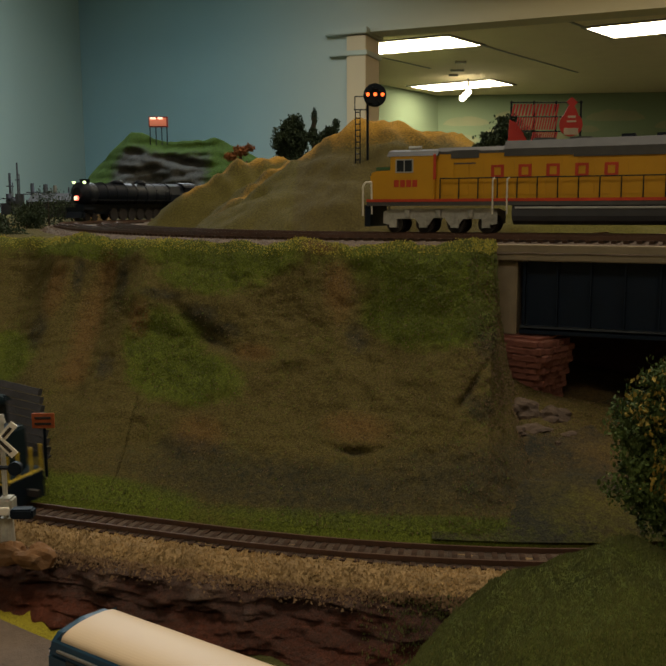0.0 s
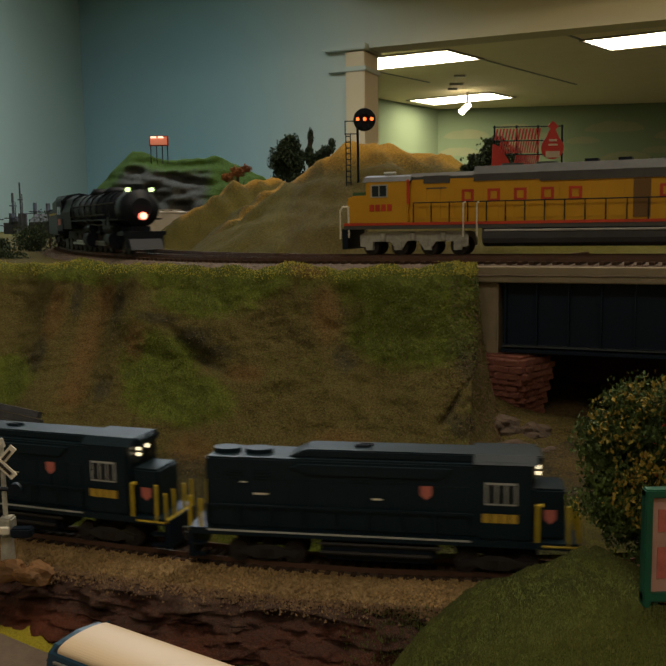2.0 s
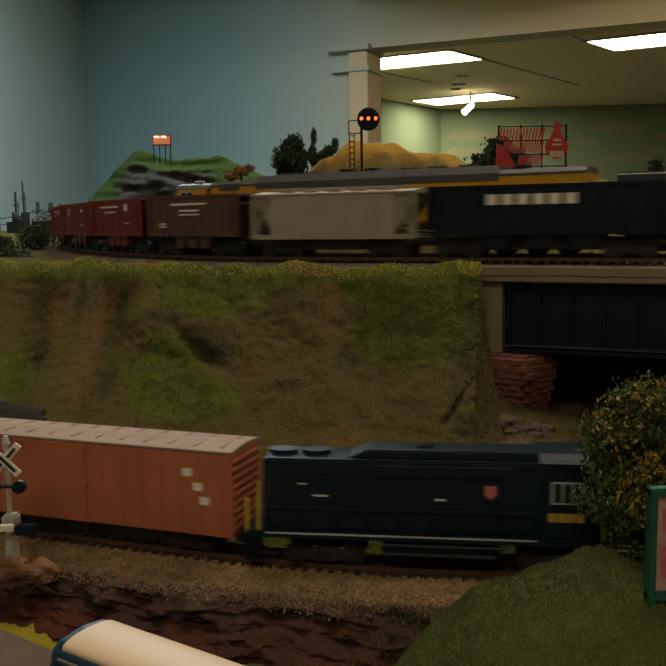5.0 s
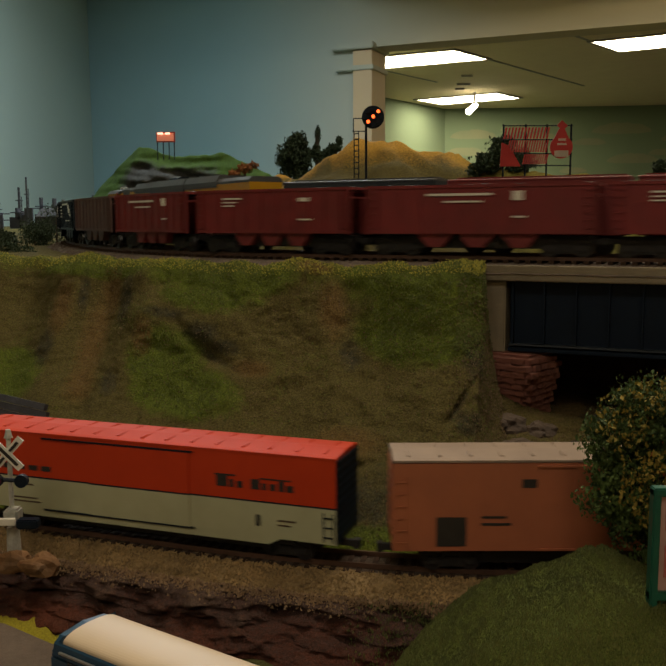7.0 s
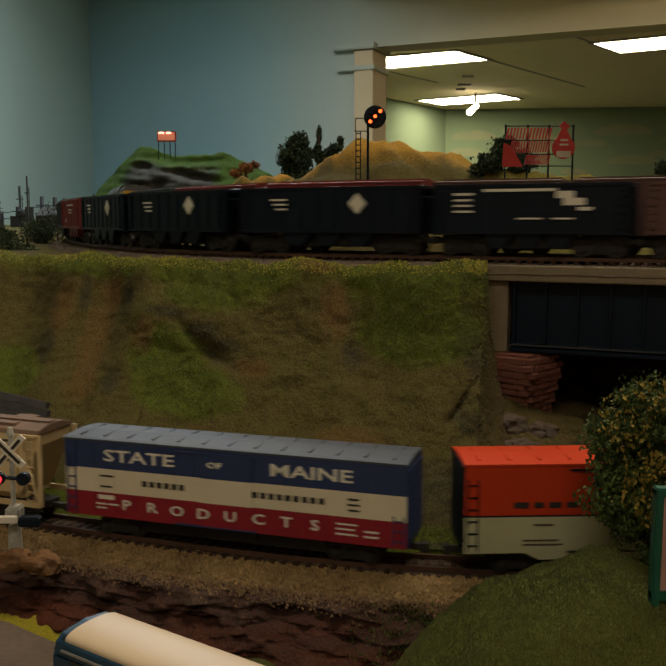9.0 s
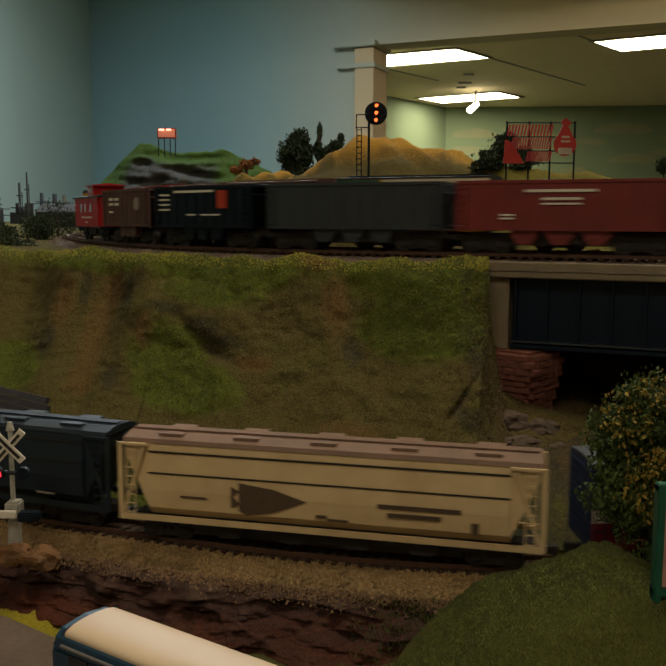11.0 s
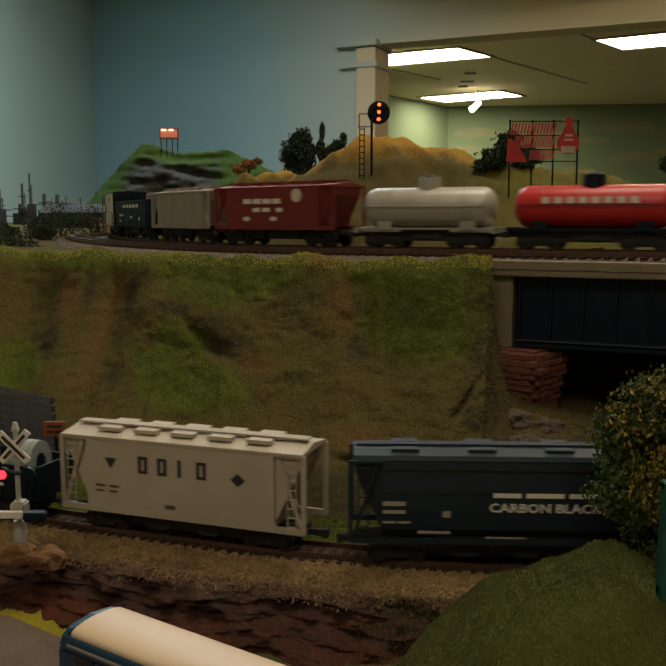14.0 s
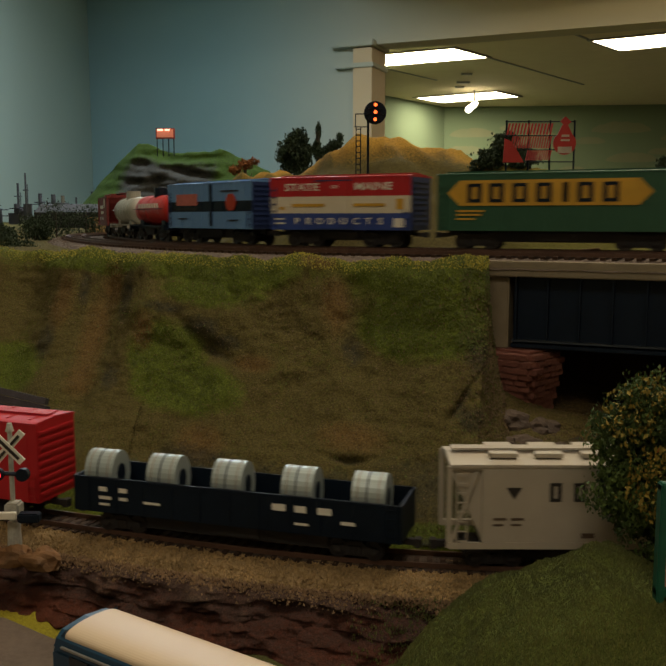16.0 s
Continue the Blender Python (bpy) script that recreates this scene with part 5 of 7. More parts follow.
def steam_engine():
    """The articulated steam engine, front towards +x; 232 mm."""
    car = root("steam_locomotive", "black articulated steam locomotive with bright side rods", "locomotive")
    M = M_SOOT
    part("boiler", fill(cyl, (-62 * K, 0, 36 * K), (86 * K, 0, 36 * K), 15.5 * K, 28, 14.2 * K), M, car, smooth=True)
    part("smokebox", fill(cyl, (86 * K, 0, 36 * K), (108 * K, 0, 36 * K), 14.6 * K, 28), M, car, smooth=True)
    part("smokebox_front", fill(cyl, (108 * K, 0, 36 * K), (111 * K, 0, 36 * K), 12 * K, 24, 8 * K), M, car)
    part("firebox", outline_y([(-16, 20), (-17, 36), (-13, 48), (-6, 52), (6, 52), (13, 48), (17, 36), (16, 20)], -92, -58), M, car)
    part("boiler_band", fill(lambda b: [cyl(b, ((x - 0.5) * K, 0, 36 * K), ((x + 0.5) * K, 0, 36 * K), 15.8 * K, 28) for x in (-50, -30, -10, 10, 30, 50, 68)]), M, car)
    part("stack", fill(cyl, (96 * K, 0, 49 * K), (96 * K, 0, 55 * K), 6 * K, 16, 7 * K), M, car)
    part("sand_dome", fill(cyl, (36 * K, 0, 50 * K), (36 * K, 0, 55 * K), 10 * K, 18, 6 * K), M, car, smooth=True)
    part("steam_dome", fill(cyl, (-10 * K, 0, 50 * K), (-10 * K, 0, 55.5 * K), 10 * K, 18, 6 * K), M, car, smooth=True)
    part("cab", bx((-114, -90, -17, 17, 18, 49)), M, car, bevel=0.0006)
    part("cab_roof", outline_y([(-18, 47), (-12, 52.5), (0, 54.5), (12, 52.5), (18, 47)], -120, -88), M, car)
    for piece in ((-110, -104, -17.3, -16.8, 34, 42), (-102, -96, -17.3, -16.8, 34, 42),):
        part("cab_window", bx(piece), M_GLASS, car)
    bars(car, [(-108, -98, 24, 30)], -17.2, M_PINK, "number_plate_bar")
    part("running_board", bx((-58, 104, -18, -13, 27, 28.2), (-58, 104, 13, 18, 27, 28.2)), M, car)
    part("headlight", fill(cyl, (111 * K, 0, 30 * K), (114.6 * K, 0, 30 * K), 2.4 * K, 14), M_HEADL, car)
    part("headlight_ring", fill(cyl, (110.5 * K, 0, 30 * K), (114 * K, 0, 30 * K), 3.0 * K, 14), M_REDHL, car)
    for y in (-9.5, 9.5):
        part("class_light", fill(cyl, (105 * K, y * K, 50.5 * K), (108 * K, y * K, 50.5 * K), 1.7 * K, 10), M_LOCOLT, car)
    part("pilot_deck", bx((98, 116, -17, 17, 15, 18), (112, 116, -15, 15, 5, 15)), M, car)
    part("pilot", outline_x([(112, 4), (122, 4), (114, 15), (112, 15)], -13, 13), M, car)
    for x0 in (34, -36):
        for k in range(4):
            wx = x0 - 33 + k * 17.5
            bm = bmesh.new()
            for y in (-10.2, 8.2):
                cyl(bm, (wx * K, y * K, 8.2 * K), (wx * K, (y + 2) * K, 8.2 * K), 8.2 * K, 20)
            box(bm, (wx - 3) * K, (wx + 3) * K, -10.6 * K, -10.2 * K, 3 * K, 7 * K)
            part("driving_wheel", bm, M_TRUCKB, car)
        for piece in ((x0 - 34, x0 + 21, -12.6, -11.6, 6, 8), (x0 - 14, x0 + 34, -14, -13, 8.4, 10),):
            part("side_rod", bx(piece), M_STEEL, car, "bright steel rod")
        for piece in ((x0 + 18, x0 + 32, -15, -12.5, 9, 11.2), (x0 + 18, x0 + 34, -15, -12.5, 12.2, 13.2), (x0 + 30, x0 + 33, -14.8, -12.8, 8, 15),):
            part("crosshead", bx(piece), M_STEEL, car, "bright steel crosshead guide")
        part("cylinder", fill(cyl, ((x0 + 34) * K, -13.5 * K, 11 * K), ((x0 + 48) * K, -13.5 * K, 11 * K), 6.4 * K, 18), M, car)
        part("valve_chest", fill(cyl, ((x0 + 33) * K, -13.5 * K, 20.5 * K), ((x0 + 49) * K, -13.5 * K, 20.5 * K), 4 * K, 14), M, car)
    part("frame", bx((-110, 108, -7, 7, 9, 22)), M_BLACK, car)
    part("air_pump", bx((70, 78, -17.5, -13, 20, 30), (58, 66, -17.5, -13, 18, 27)), M, car)
    part("pipe", tb([((-60, -15.8, 40), (84, -14.8, 41)), ((-58, -16.4, 31), (60, -16.2, 32)), ((20, -16.5, 24), (90, -17, 22))], 0.7), M_TRUCKB, car)
    part("lead_truck_wheel", fill(lambda b: [cyl(b, (x * K, y * K, 5 * K), (x * K, (y + 2) * K, 5 * K), 5 * K, 16) for x in (90, 104) for y in (-10, 8)]), M_WHEEL, car)
    part("trailing_wheel", fill(lambda b: [cyl(b, (x * K, y * K, 5.6 * K), (x * K, (y + 2) * K, 5.6 * K), 5.6 * K, 16) for x in (-88, -104) for y in (-10, 8)]), M_WHEEL, car)
    return car


def tender():
    car = root("tender", "long black coal tender with a gold stripe", "tender")
    part("tank", bx((-78, 78, -17.5, 17.5, 14, 40)), M_SOOT, car, bevel=0.001)
    part("coal_bunker", outline_x([(-20, 40), (-20, 48), (70, 50), (78, 48), (78, 40)], -16, 16), M_SOOT, car)
    part("stripe", bx((-58, 62, -17.8, -17.3, 34.6, 36.4)), M_GOLDL, car)
    part("coal", outline_x([(-18, 47), (-4, 52), (30, 54), (64, 52), (72, 47)], -13, 13), M_BLACK, car)
    ladder(car, -76, -18.2, 14, 40, M_SOOT)
    running_gear(car, 156, 32, 40)
    return car


# ---- the trains ----
M_MAROON = mat("maroon_paint", (0.20, 0.022, 0.022), 0.6, color2=(0.13, 0.020, 0.018), scale=70)
M_BROWN = mat("oxide_brown_paint", (0.11, 0.055, 0.045), 0.65, color2=(0.075, 0.04, 0.034), scale=70)
M_NIGHT = mat("blue_black_paint", (0.010, 0.020, 0.030), 0.55, color2=(0.016, 0.024, 0.032), scale=70, spec=0.25)
M_DKGREY = mat("dark_grey_paint", (0.030, 0.040, 0.050), 0.6, color2=(0.020, 0.027, 0.033), scale=70)
M_OFFGREY = mat("dusty_grey_paint", (0.34, 0.31, 0.25), 0.7, color2=(0.24, 0.21, 0.17), scale=60)
M_CABRED = mat("caboose_red_paint", (0.42, 0.012, 0.018), 0.45, color2=(0.36, 0.012, 0.016), scale=60)
M_REDTANK = mat("bright_red_paint", (0.48, 0.025, 0.02), 0.4, color2=(0.40, 0.02, 0.018), scale=60)
M_SILVTANK = mat("aluminium_paint", (0.42, 0.41, 0.35), 0.45, 0.2, color2=(0.30, 0.28, 0.23), scale=60)
M_LTBLUE = mat("light_blue_paint", (0.13, 0.27, 0.52), 0.5, color2=(0.11, 0.23, 0.46), scale=60)
M_NAVY = mat("navy_blue_paint", (0.022, 0.04, 0.12), 0.5, color2=(0.018, 0.032, 0.10), scale=60)
M_CREAM = mat("cream_white_paint", (0.66, 0.60, 0.46), 0.55, color2=(0.58, 0.52, 0.38), scale=60)
M_CRIMSON = mat("crimson_paint", (0.26, 0.012, 0.025), 0.5, color2=(0.22, 0.012, 0.022), scale=60)
M_ROYAL = mat("royal_blue_paint", (0.03, 0.065, 0.28), 0.5, scale=60)
M_ORANGE = mat("orange_red_paint", (0.50, 0.046, 0.012), 0.6, color2=(0.43, 0.040, 0.012), scale=60, spec=0.12)
M_PALEG = mat("pale_grey_green_paint", (0.42, 0.42, 0.26), 0.6, color2=(0.34, 0.33, 0.20), scale=60)
M_FADEOR = mat("faded_orange_paint", (0.42, 0.13, 0.055), 0.7, color2=(0.30, 0.095, 0.045), scale=45)
M_DUSTROOF = mat("dusty_grey_roof", (0.30, 0.22, 0.16), 0.75, color2=(0.22, 0.16, 0.12), scale=60)
M_TAN = mat("rust_streaked_tan_paint", (0.68, 0.53, 0.29), 0.7, color2=(0.46, 0.33, 0.17), scale=45)
M_TANROOF = mat("rusty_brown_roof", (0.20, 0.12, 0.08), 0.8, color2=(0.12, 0.08, 0.055), scale=70)
M_ERIE = mat("warm_grey_paint", (0.42, 0.37, 0.29), 0.65, color2=(0.34, 0.30, 0.23), scale=50)
M_FGREEN = mat("forest_green_paint", (0.018, 0.085, 0.045), 0.5, color2=(0.015, 0.07, 0.036), scale=60)
M_LEMON = mat("warm_yellow_paint", (0.60, 0.34, 0.03), 0.5, scale=60)
M_COILGREY = mat("galvanized_coil", (0.40, 0.46, 0.44), 0.4, 0.35, color2=(0.30, 0.35, 0.34), scale=90)
M_NAVYROOF = mat("dusty_navy_roof", (0.05, 0.06, 0.085), 0.6, color2=(0.07, 0.075, 0.08), scale=60)
M_COAL = mat("coal_lumps", (0.015, 0.014, 0.014), 0.6, scale=500, bump=1.0, bump_scale=600)
M_DKTEXT = mat("dark_lettering", (0.03, 0.025, 0.02), 0.7, scale=200)
M_RUSTY = mat("brown_arrowhead", (0.10, 0.065, 0.04), 0.8, scale=200)

LOWER_CARS, FRONT_CARS, BACK_CARS = [], [], []   # thing, metres of its middle behind the train's front, length


def side_text(car, text, size, m, x, z, y=-18.3, stretch=1.0, bold=0.0):
    return words(text, size * K, m, car, pose(x * K, y * K, z * K, 90, 0, 0), stretch, bold=bold)


# lower train
d1 = narrow(squash(hood_diesel("dark green-black diesel locomotive with yellow handrails"), 0.94))
LOWER_CARS += [(d1, 0.0815, 0.12), (copy_thing(d1, pose(0, 0, 0)), 0.2535, 0.12), (copy_thing(d1, pose(0, 0, 0)), 0.4255, 0.12)]
car = boxcar("weathered faded orange refrigerator car with a grey roof", 174, [(12, 48, M_FADEOR)], M_DUSTROOF, door=True, top=49, walk_roof=False, ribs=18, door_w=30)
bars(car, [(64, 68.5, 37.5, 41), (69, 73.5, 31.5, 35), (72, 76.5, 25.5, 29)], -18.2, M_WHITEL)
bars(car, [(-70, -58, 14, 26), (-36, -30, 38, 41.5), (-52, -40, 22.5, 23.6), (-52, -42, 25.5, 26.4), (8, 16, 28, 29)], -18.15, M_DKTEXT, "stencil_bar")
LOWER_CARS.append((narrow(car), 0.597, 0.174))
car = boxcar("orange and pale grey boxcar with dark script bars", 183, [(12, 27.6, M_PALEG), (27.6, 28.4, M_BLACK), (28.4, 50, M_ORANGE)], M_ORANGE, end=M_BLACK, top=50, walk_roof=False, ribs=0, low_sill=M_PALEG, door=True, door_w=50)
bars(car, [(38, 43, 33.5, 38.5), (44, 46, 33.5, 37), (47.5, 50, 33.5, 36.5), (54, 58, 33.5, 38), (59, 61, 33.5, 36.5), (62.5, 65, 33.5, 36.5), (66.5, 69, 33.5, 38), (70, 73, 33.5, 36.5), (37, 47, 38.5, 39.2), (58, 72, 38.2, 38.8), (-72, -66, 31.5, 34), (-64, -60, 31.5, 34), (-58, -53, 31.5, 34), (-51, -46, 31.5, 34), (56, 58, 17, 22)], -18.15, M_DKTEXT)
bars(car, [(-64, -56, 23.8, 24.6), (-68, -54, 17.2, 17.8), (-68, -52, 15.4, 16), (66, 74, 20, 20.7), (66, 72, 18, 18.6)], -18.15, M_RUSTY, "stencil_bar")
squash(car, 0.95)
LOWER_CARS.append((narrow(car), 0.794, 0.183))
car = boxcar("blue, white and red boxcar with large white lettering", 157, [(12, 23.5, M_CRIMSON), (23.5, 34.6, M_CREAM), (34.6, 48, M_NAVY)], M_NAVYROOF, end=M_NAVY, top=48, door=True, ribs=16, door_w=24, walk_roof=False)
side_text(car, "STATE", 7.6, M_WHITEL, -41.5, 40.8, stretch=1.62, bold=0.0001)
side_text(car, "OF", 3.6, M_WHITEL, -5.0, 40.8, -19.2, stretch=1.5, bold=0.0001)
side_text(car, "MAINE", 7.6, M_WHITEL, 38, 40.8, stretch=1.62, bold=0.0001)
for k, ch in enumerate("PRODUCTS"):
    side_text(car, ch, 6.4, M_WHITEL, -48 + k * 12.55, 18.3, -19.3 if 2 <= k <= 4 else -18.4, stretch=1.35, bold=0.0001)
bars(car, [(-40 + k * 3.6, -37.6 + k * 3.6, 28, 30.6) for k in range(6)] + [(12 + k * 3.7, 14.4 + k * 3.7, 28, 30.6) for k in range(9)] + [(-61, -54, 31, 31.8), (-61, -55, 26, 26.8), (54, 59, 31, 31.8), (54, 59, 28.6, 29.4), (54, 59, 26.2, 27)], -18.2, M_DKTEXT)
bars(car, [(-62, -54, 20.4, 22.4), (-63, -58, 17.8, 18.5), (-57, -52, 17.8, 18.5), (-63, -58, 15.9, 16.6), (49, 58, 20, 20.7), (49, 57, 17.8, 18.5), (49, 58, 15.6, 16.3), (61, 67, 17.6, 18.4), (61, 67, 15.4, 16.2)], -18.2, M_WHITEL, "stencil_bar")
squash(car, 0.97)
LOWER_CARS.append((narrow(car), 0.9815, 0.157))
car = covered_hopper("rust-streaked tan covered hopper with a dark arrowhead", 180, M_TAN, M_TANROOF, top=53, bays=4)
part("emblem", outline_x([(-35.5, 20), (-35.5, 33), (-20, 31), (-6, 26.4), (-20, 20.5), (-32, 17.8)], -18.6, -17.4), M_RUSTY, car, "dark brown arrowhead emblem")
part("emblem_tail", outline_x([(-39, 21), (-35.5, 23), (-38, 26), (-35.5, 29), (-39, 31)], -18.5, -17.4), M_RUSTY, car)
bars(car, [(24, 58, 26.4, 28.4), (28, 50, 22.6, 24.6), (62, 65, 18, 23), (-62, -50, 24, 25), (-2, 3, 19.5, 21), (3, 12, 18.5, 19.6)], -18.5, M_RUSTY)
squash(car, 0.91)
LOWER_CARS.append((narrow(car), 1.165, 0.180))
car = covered_hopper("black covered hopper with white lettering", 168, M_NIGHT, M_NIGHT, top=53, bays=4)
side_text(car, "CARBON BLACKS", 5.6, M_WHITEL, -5, 28.4, -18.6, stretch=1.06, bold=0.0001)
bars(car, [(-27, -16, 33.2, 35.2), (-14, 1, 33.2, 35.2), (3, 15, 33.2, 35.2)], -18.5, M_WHITEL)
bars(car, [(-71, -62, 29, 31), (-71, -62, 25.5, 27), (-71, -66, 21, 22), (-65, -60, 21, 22), (-47, -44, 24, 27), (-57, -44, 16.5, 17.8), (-30, -14, 14.6, 15.4), (46, 56, 17.4, 18.4)], -18.5, M_OFFGREY, "stencil_bar")
squash(car, 0.91)
LOWER_CARS.append((narrow(car), 1.3465, 0.168))
car = covered_hopper("warm grey covered hopper with open end frames and dark lettering", 117, M_ERIE, M_ERIE, top=51, curved=False, bays=2)
bm = bmesh.new()
for k, x in enumerate((-19, -9.5, 0.5, 9.5)):
    box(bm, x * K, (x + 1.6) * K, -18.4 * K, -18 * K, 32 * K, 40 * K)
    if k != 2:
        box(bm, (x + 3) * K, (x + 4.6) * K, -18.4 * K, -18 * K, 32 * K, 40 * K)
        for z in (32, 38.6):
            box(bm, x * K, (x + 4.6) * K, -18.35 * K, -18 * K, z * K, (z + 1.4) * K)
part("lettering_bar", bm, M_DKTEXT, car)
part("emblem", outline_x([(-36, 38), (-30, 38), (-33, 33)], -18.4, -18), M_DKTEXT, car)
part("emblem_diamond", outline_x([(29, 36.5), (32.4, 33.6), (29, 30.7), (25.6, 33.6)], -18.4, -18), M_DKTEXT, car)
bars(car, [(-41, -36, 24, 25), (-34, -29, 24, 25), (-41, -37, 21.6, 22.4), (-34, -30, 21.6, 22.4), (-6, -1, 16.4, 18.4)], -18.1, M_RUSTY, "stencil_bar")
squash(car, 0.95)
LOWER_CARS.append((narrow(car), 1.505, 0.117))
car = gondola("black gondola car carrying five metal coils", 149, M_BLACK, top=28.0)
for x in (-66, -35, -3.5, 28.5, 59.5):
    bm = bmesh.new()
    cyl(bm, ((x - 7) * K, 0, 26.5 * K), ((x + 7) * K, 0, 26.5 * K), 10.5 * K, 32)
    coil = part("coil", bm, M_COILGREY, car, "grey metal coil", smooth=False)
    for y in (-4.5, -0.5, 4.5):
        part("coil_strap", fill(lambda b: cyl(b, ((x + y - 0.35) * K, 0, 26.5 * K), ((x + y + 0.35) * K, 0, 26.5 * K), 10.7 * K, 32)), M_DKGREY if y == -0.5 else M_OFFGREY, coil)
    part("coil_core", fill(lambda b: cyl(b, ((x - 7.1) * K, 0, 26.5 * K), ((x + 7.1) * K, 0, 26.5 * K), 4.6 * K, 18)), M_BLACK, coil)
bars(car, [(-62, -58, 22, 24), (-52, -48, 22, 24), (-62, -56, 18.4, 19.8), (-52, -48, 18.4, 19.8), (-62, -57, 15.6, 16.6), (20, 26, 21.4, 24.2), (30, 35, 21.4, 24.2), (40, 46, 21.4, 24.2), (30, 36, 16, 17), (50, 56, 18, 19.4), (-40, -32, 18, 19)], -18.4, M_WHITEL)
LOWER_CARS.append((narrow(car), 1.653, 0.156))
car = boxcar("plain dark red steel boxcar", 150, [(12, 49, M_CABRED)], M_CABRED, top=49, door=True, ribs=14)
LOWER_CARS.append((narrow(car), 1.8225, 0.15))

# upper front train
FRONT_CARS += [(steam_engine(), 0.114, 0.23), (tender(), 0.313, 0.156)]


def fcar(car, a, b):
    FRONT_CARS.append((car, (a + b) / 2, b - a))
    return car


MARK = [(-20, 20, 35.5, 37), (-10, 12, 31, 32.4), (-10, 12, 28.4, 29.4), (-34, -26, 20, 21), (-34, -26, 22, 23)]


def hop(a, b, body, label, marks=MARK, ink=None, load=True):
    car = fcar(hopper(label, (b - a) * 1000 - 9, body, load=M_COAL if load else None), a, b)
    if marks:
        bars(car, marks, -18.4, ink or M_WHITEL)
    return car


hop(0.396, 0.492, M_BLACK, "black open hopper with white block marks", [(-14, -6, 30, 37), (-3, 4, 30, 37), (7, 14, 30, 37), (-30, -24, 20, 22), (24, 30, 20, 22)])
hop(0.492, 0.634, M_BLACK, "black open hopper with white marks", [(-30 + 9 * k, -24 + 9 * k, 31, 37) for k in range(6)])
fcar(covered_hopper("dusty grey covered hopper", 112, M_OFFGREY, M_OFFGREY, W=34, top=44, curved=False, bays=2), 0.634, 0.754)
hop(0.754, 0.865, M_BROWN, "brown open hopper with pale marks")
for k, (a, b) in enumerate(((0.865, 0.975), (0.975, 1.10), (1.10, 1.246), (1.246, 1.378), (1.378, 1.498))):
    hop(a, b, M_MAROON, "maroon open hopper loaded with coal", [(-38, -22, 36, 37), (-38, -26, 33.6, 34.4), (-38, -28, 31.4, 32.2), (24, 32, 34, 36.4), (24, 34, 22, 23)] if k % 2 else [(-30, 10, 36, 37.4), (22, 28, 33, 38.4), (-20, 4, 32, 33), (22, 30, 23, 24)])
hop(1.498, 1.628, M_BROWN, "dark brown plain open hopper", None)
hop(1.628, 1.749, M_BLACK, "black hopper with a white arrow mark and lettering bars", [(-44, -32, 36, 37.4), (-44, -33, 32.6, 33.8), (-44, -33, 29.4, 30.6), (-44, -32, 26, 27.2), (-26, 16, 38, 39.6), (16, 26, 34, 38), (20, 32, 30, 34), (28, 36, 27, 29), (-6, 8, 22, 23), (14, 26, 22, 23)])
for a, b in ((1.749, 1.884), (1.884, 2.02), (2.02, 2.15)):
    car = hop(a, b, M_BLACK, "black hopper with a white diamond emblem", [(-40, -28, 34, 35.2), (-38, -28, 31, 32.2), (-36, -28, 28, 29.2)])
    part("emblem_diamond", outline_x([(22, 38.5), (28, 32), (22, 25.5), (16, 32)], -18.7, -18.2), M_WHITEL, car, "white diamond emblem")
hop(2.15, 2.28, M_MAROON, "maroon open hopper with pale marks")
hop(2.28, 2.407, M_DKGREY, "dark grey empty open hopper", None, load=False)
car = hop(2.407, 2.521, M_BLACK, "black hopper with a red square emblem", [(-46, -34, 36, 37.2), (-46, -34, 32.6, 33.8), (-46, -34, 29, 30.2), (-46, -34, 25.4, 26.6), (-28, 16, 38, 39.6), (-14, -4, 22, 23), (2, 22, 22, 23)])
bars(car, [(20, 30, 27, 39)], -18.5, M_REDTRIM, "emblem")
car = hop(2.521, 2.621, M_BROWN, "brown hopper with a pale round emblem", [(-30, -22, 34, 36), (-18, -10, 34, 36), (-30, -22, 30, 32), (-18, -10, 30, 32), (-30, -22, 24, 25.4)])
part("emblem", fill(cyl, (0.026, -0.0188, 0.031), (0.026, -0.0183, 0.031), 0.005, 18), M_OFFGREY, car)
fcar(caboose("red caboose with a cupola and white lettering bars", 106, M_CABRED), 2.621, 2.735)


# upper back train, its front towards -x
def bcar(car, a, b):
    BACK_CARS.append((car, (a + b) / 2, b - a))
    return car


bcar(yellow_diesel(), 0.0, 0.345)
bcar(boxcar("plain dark grey boxcar with a grey roof", 112, [(12, 48, M_DKGREY)], M_GREYROOF, top=48), 0.352, 0.472)
bcar(boxcar("maroon boxcar with a red-brown roof", 112, [(12, 47, M_MAROON)], M_MAROON, top=47), 0.475, 0.59)
bcar(boxcar("maroon boxcar with a red-brown roof", 118, [(12, 47, M_MAROON)], M_MAROON, top=47), 0.593, 0.715)
bcar(boxcar("plain oxide brown boxcar", 82, [(12, 46, M_BROWN)], M_BROWN, top=46), 0.718, 0.805)
bcar(boxcar("plain oxide brown boxcar", 90, [(12, 46, M_BROWN)], M_BROWN, top=46), 0.807, 0.903)
car = bcar(boxcar("cream and dark green boxcar with white letter bars", 106, [(12, 47, M_LEMON)], M_BLACK, end=M_BLACK, top=47, walk_roof=True), 0.906, 1.018)
part("green_panel", outline_x([(-53, 13), (-53, 46), (-22, 46), (-14, 30), (-22, 13)], -18.4, -17.9), M_FGREEN, car)
part("cream_panel", outline_x([(-20, 13), (-12, 30), (-20, 46), (53, 46), (53, 13)], -18.3, -17.9), M_CREAM, car)
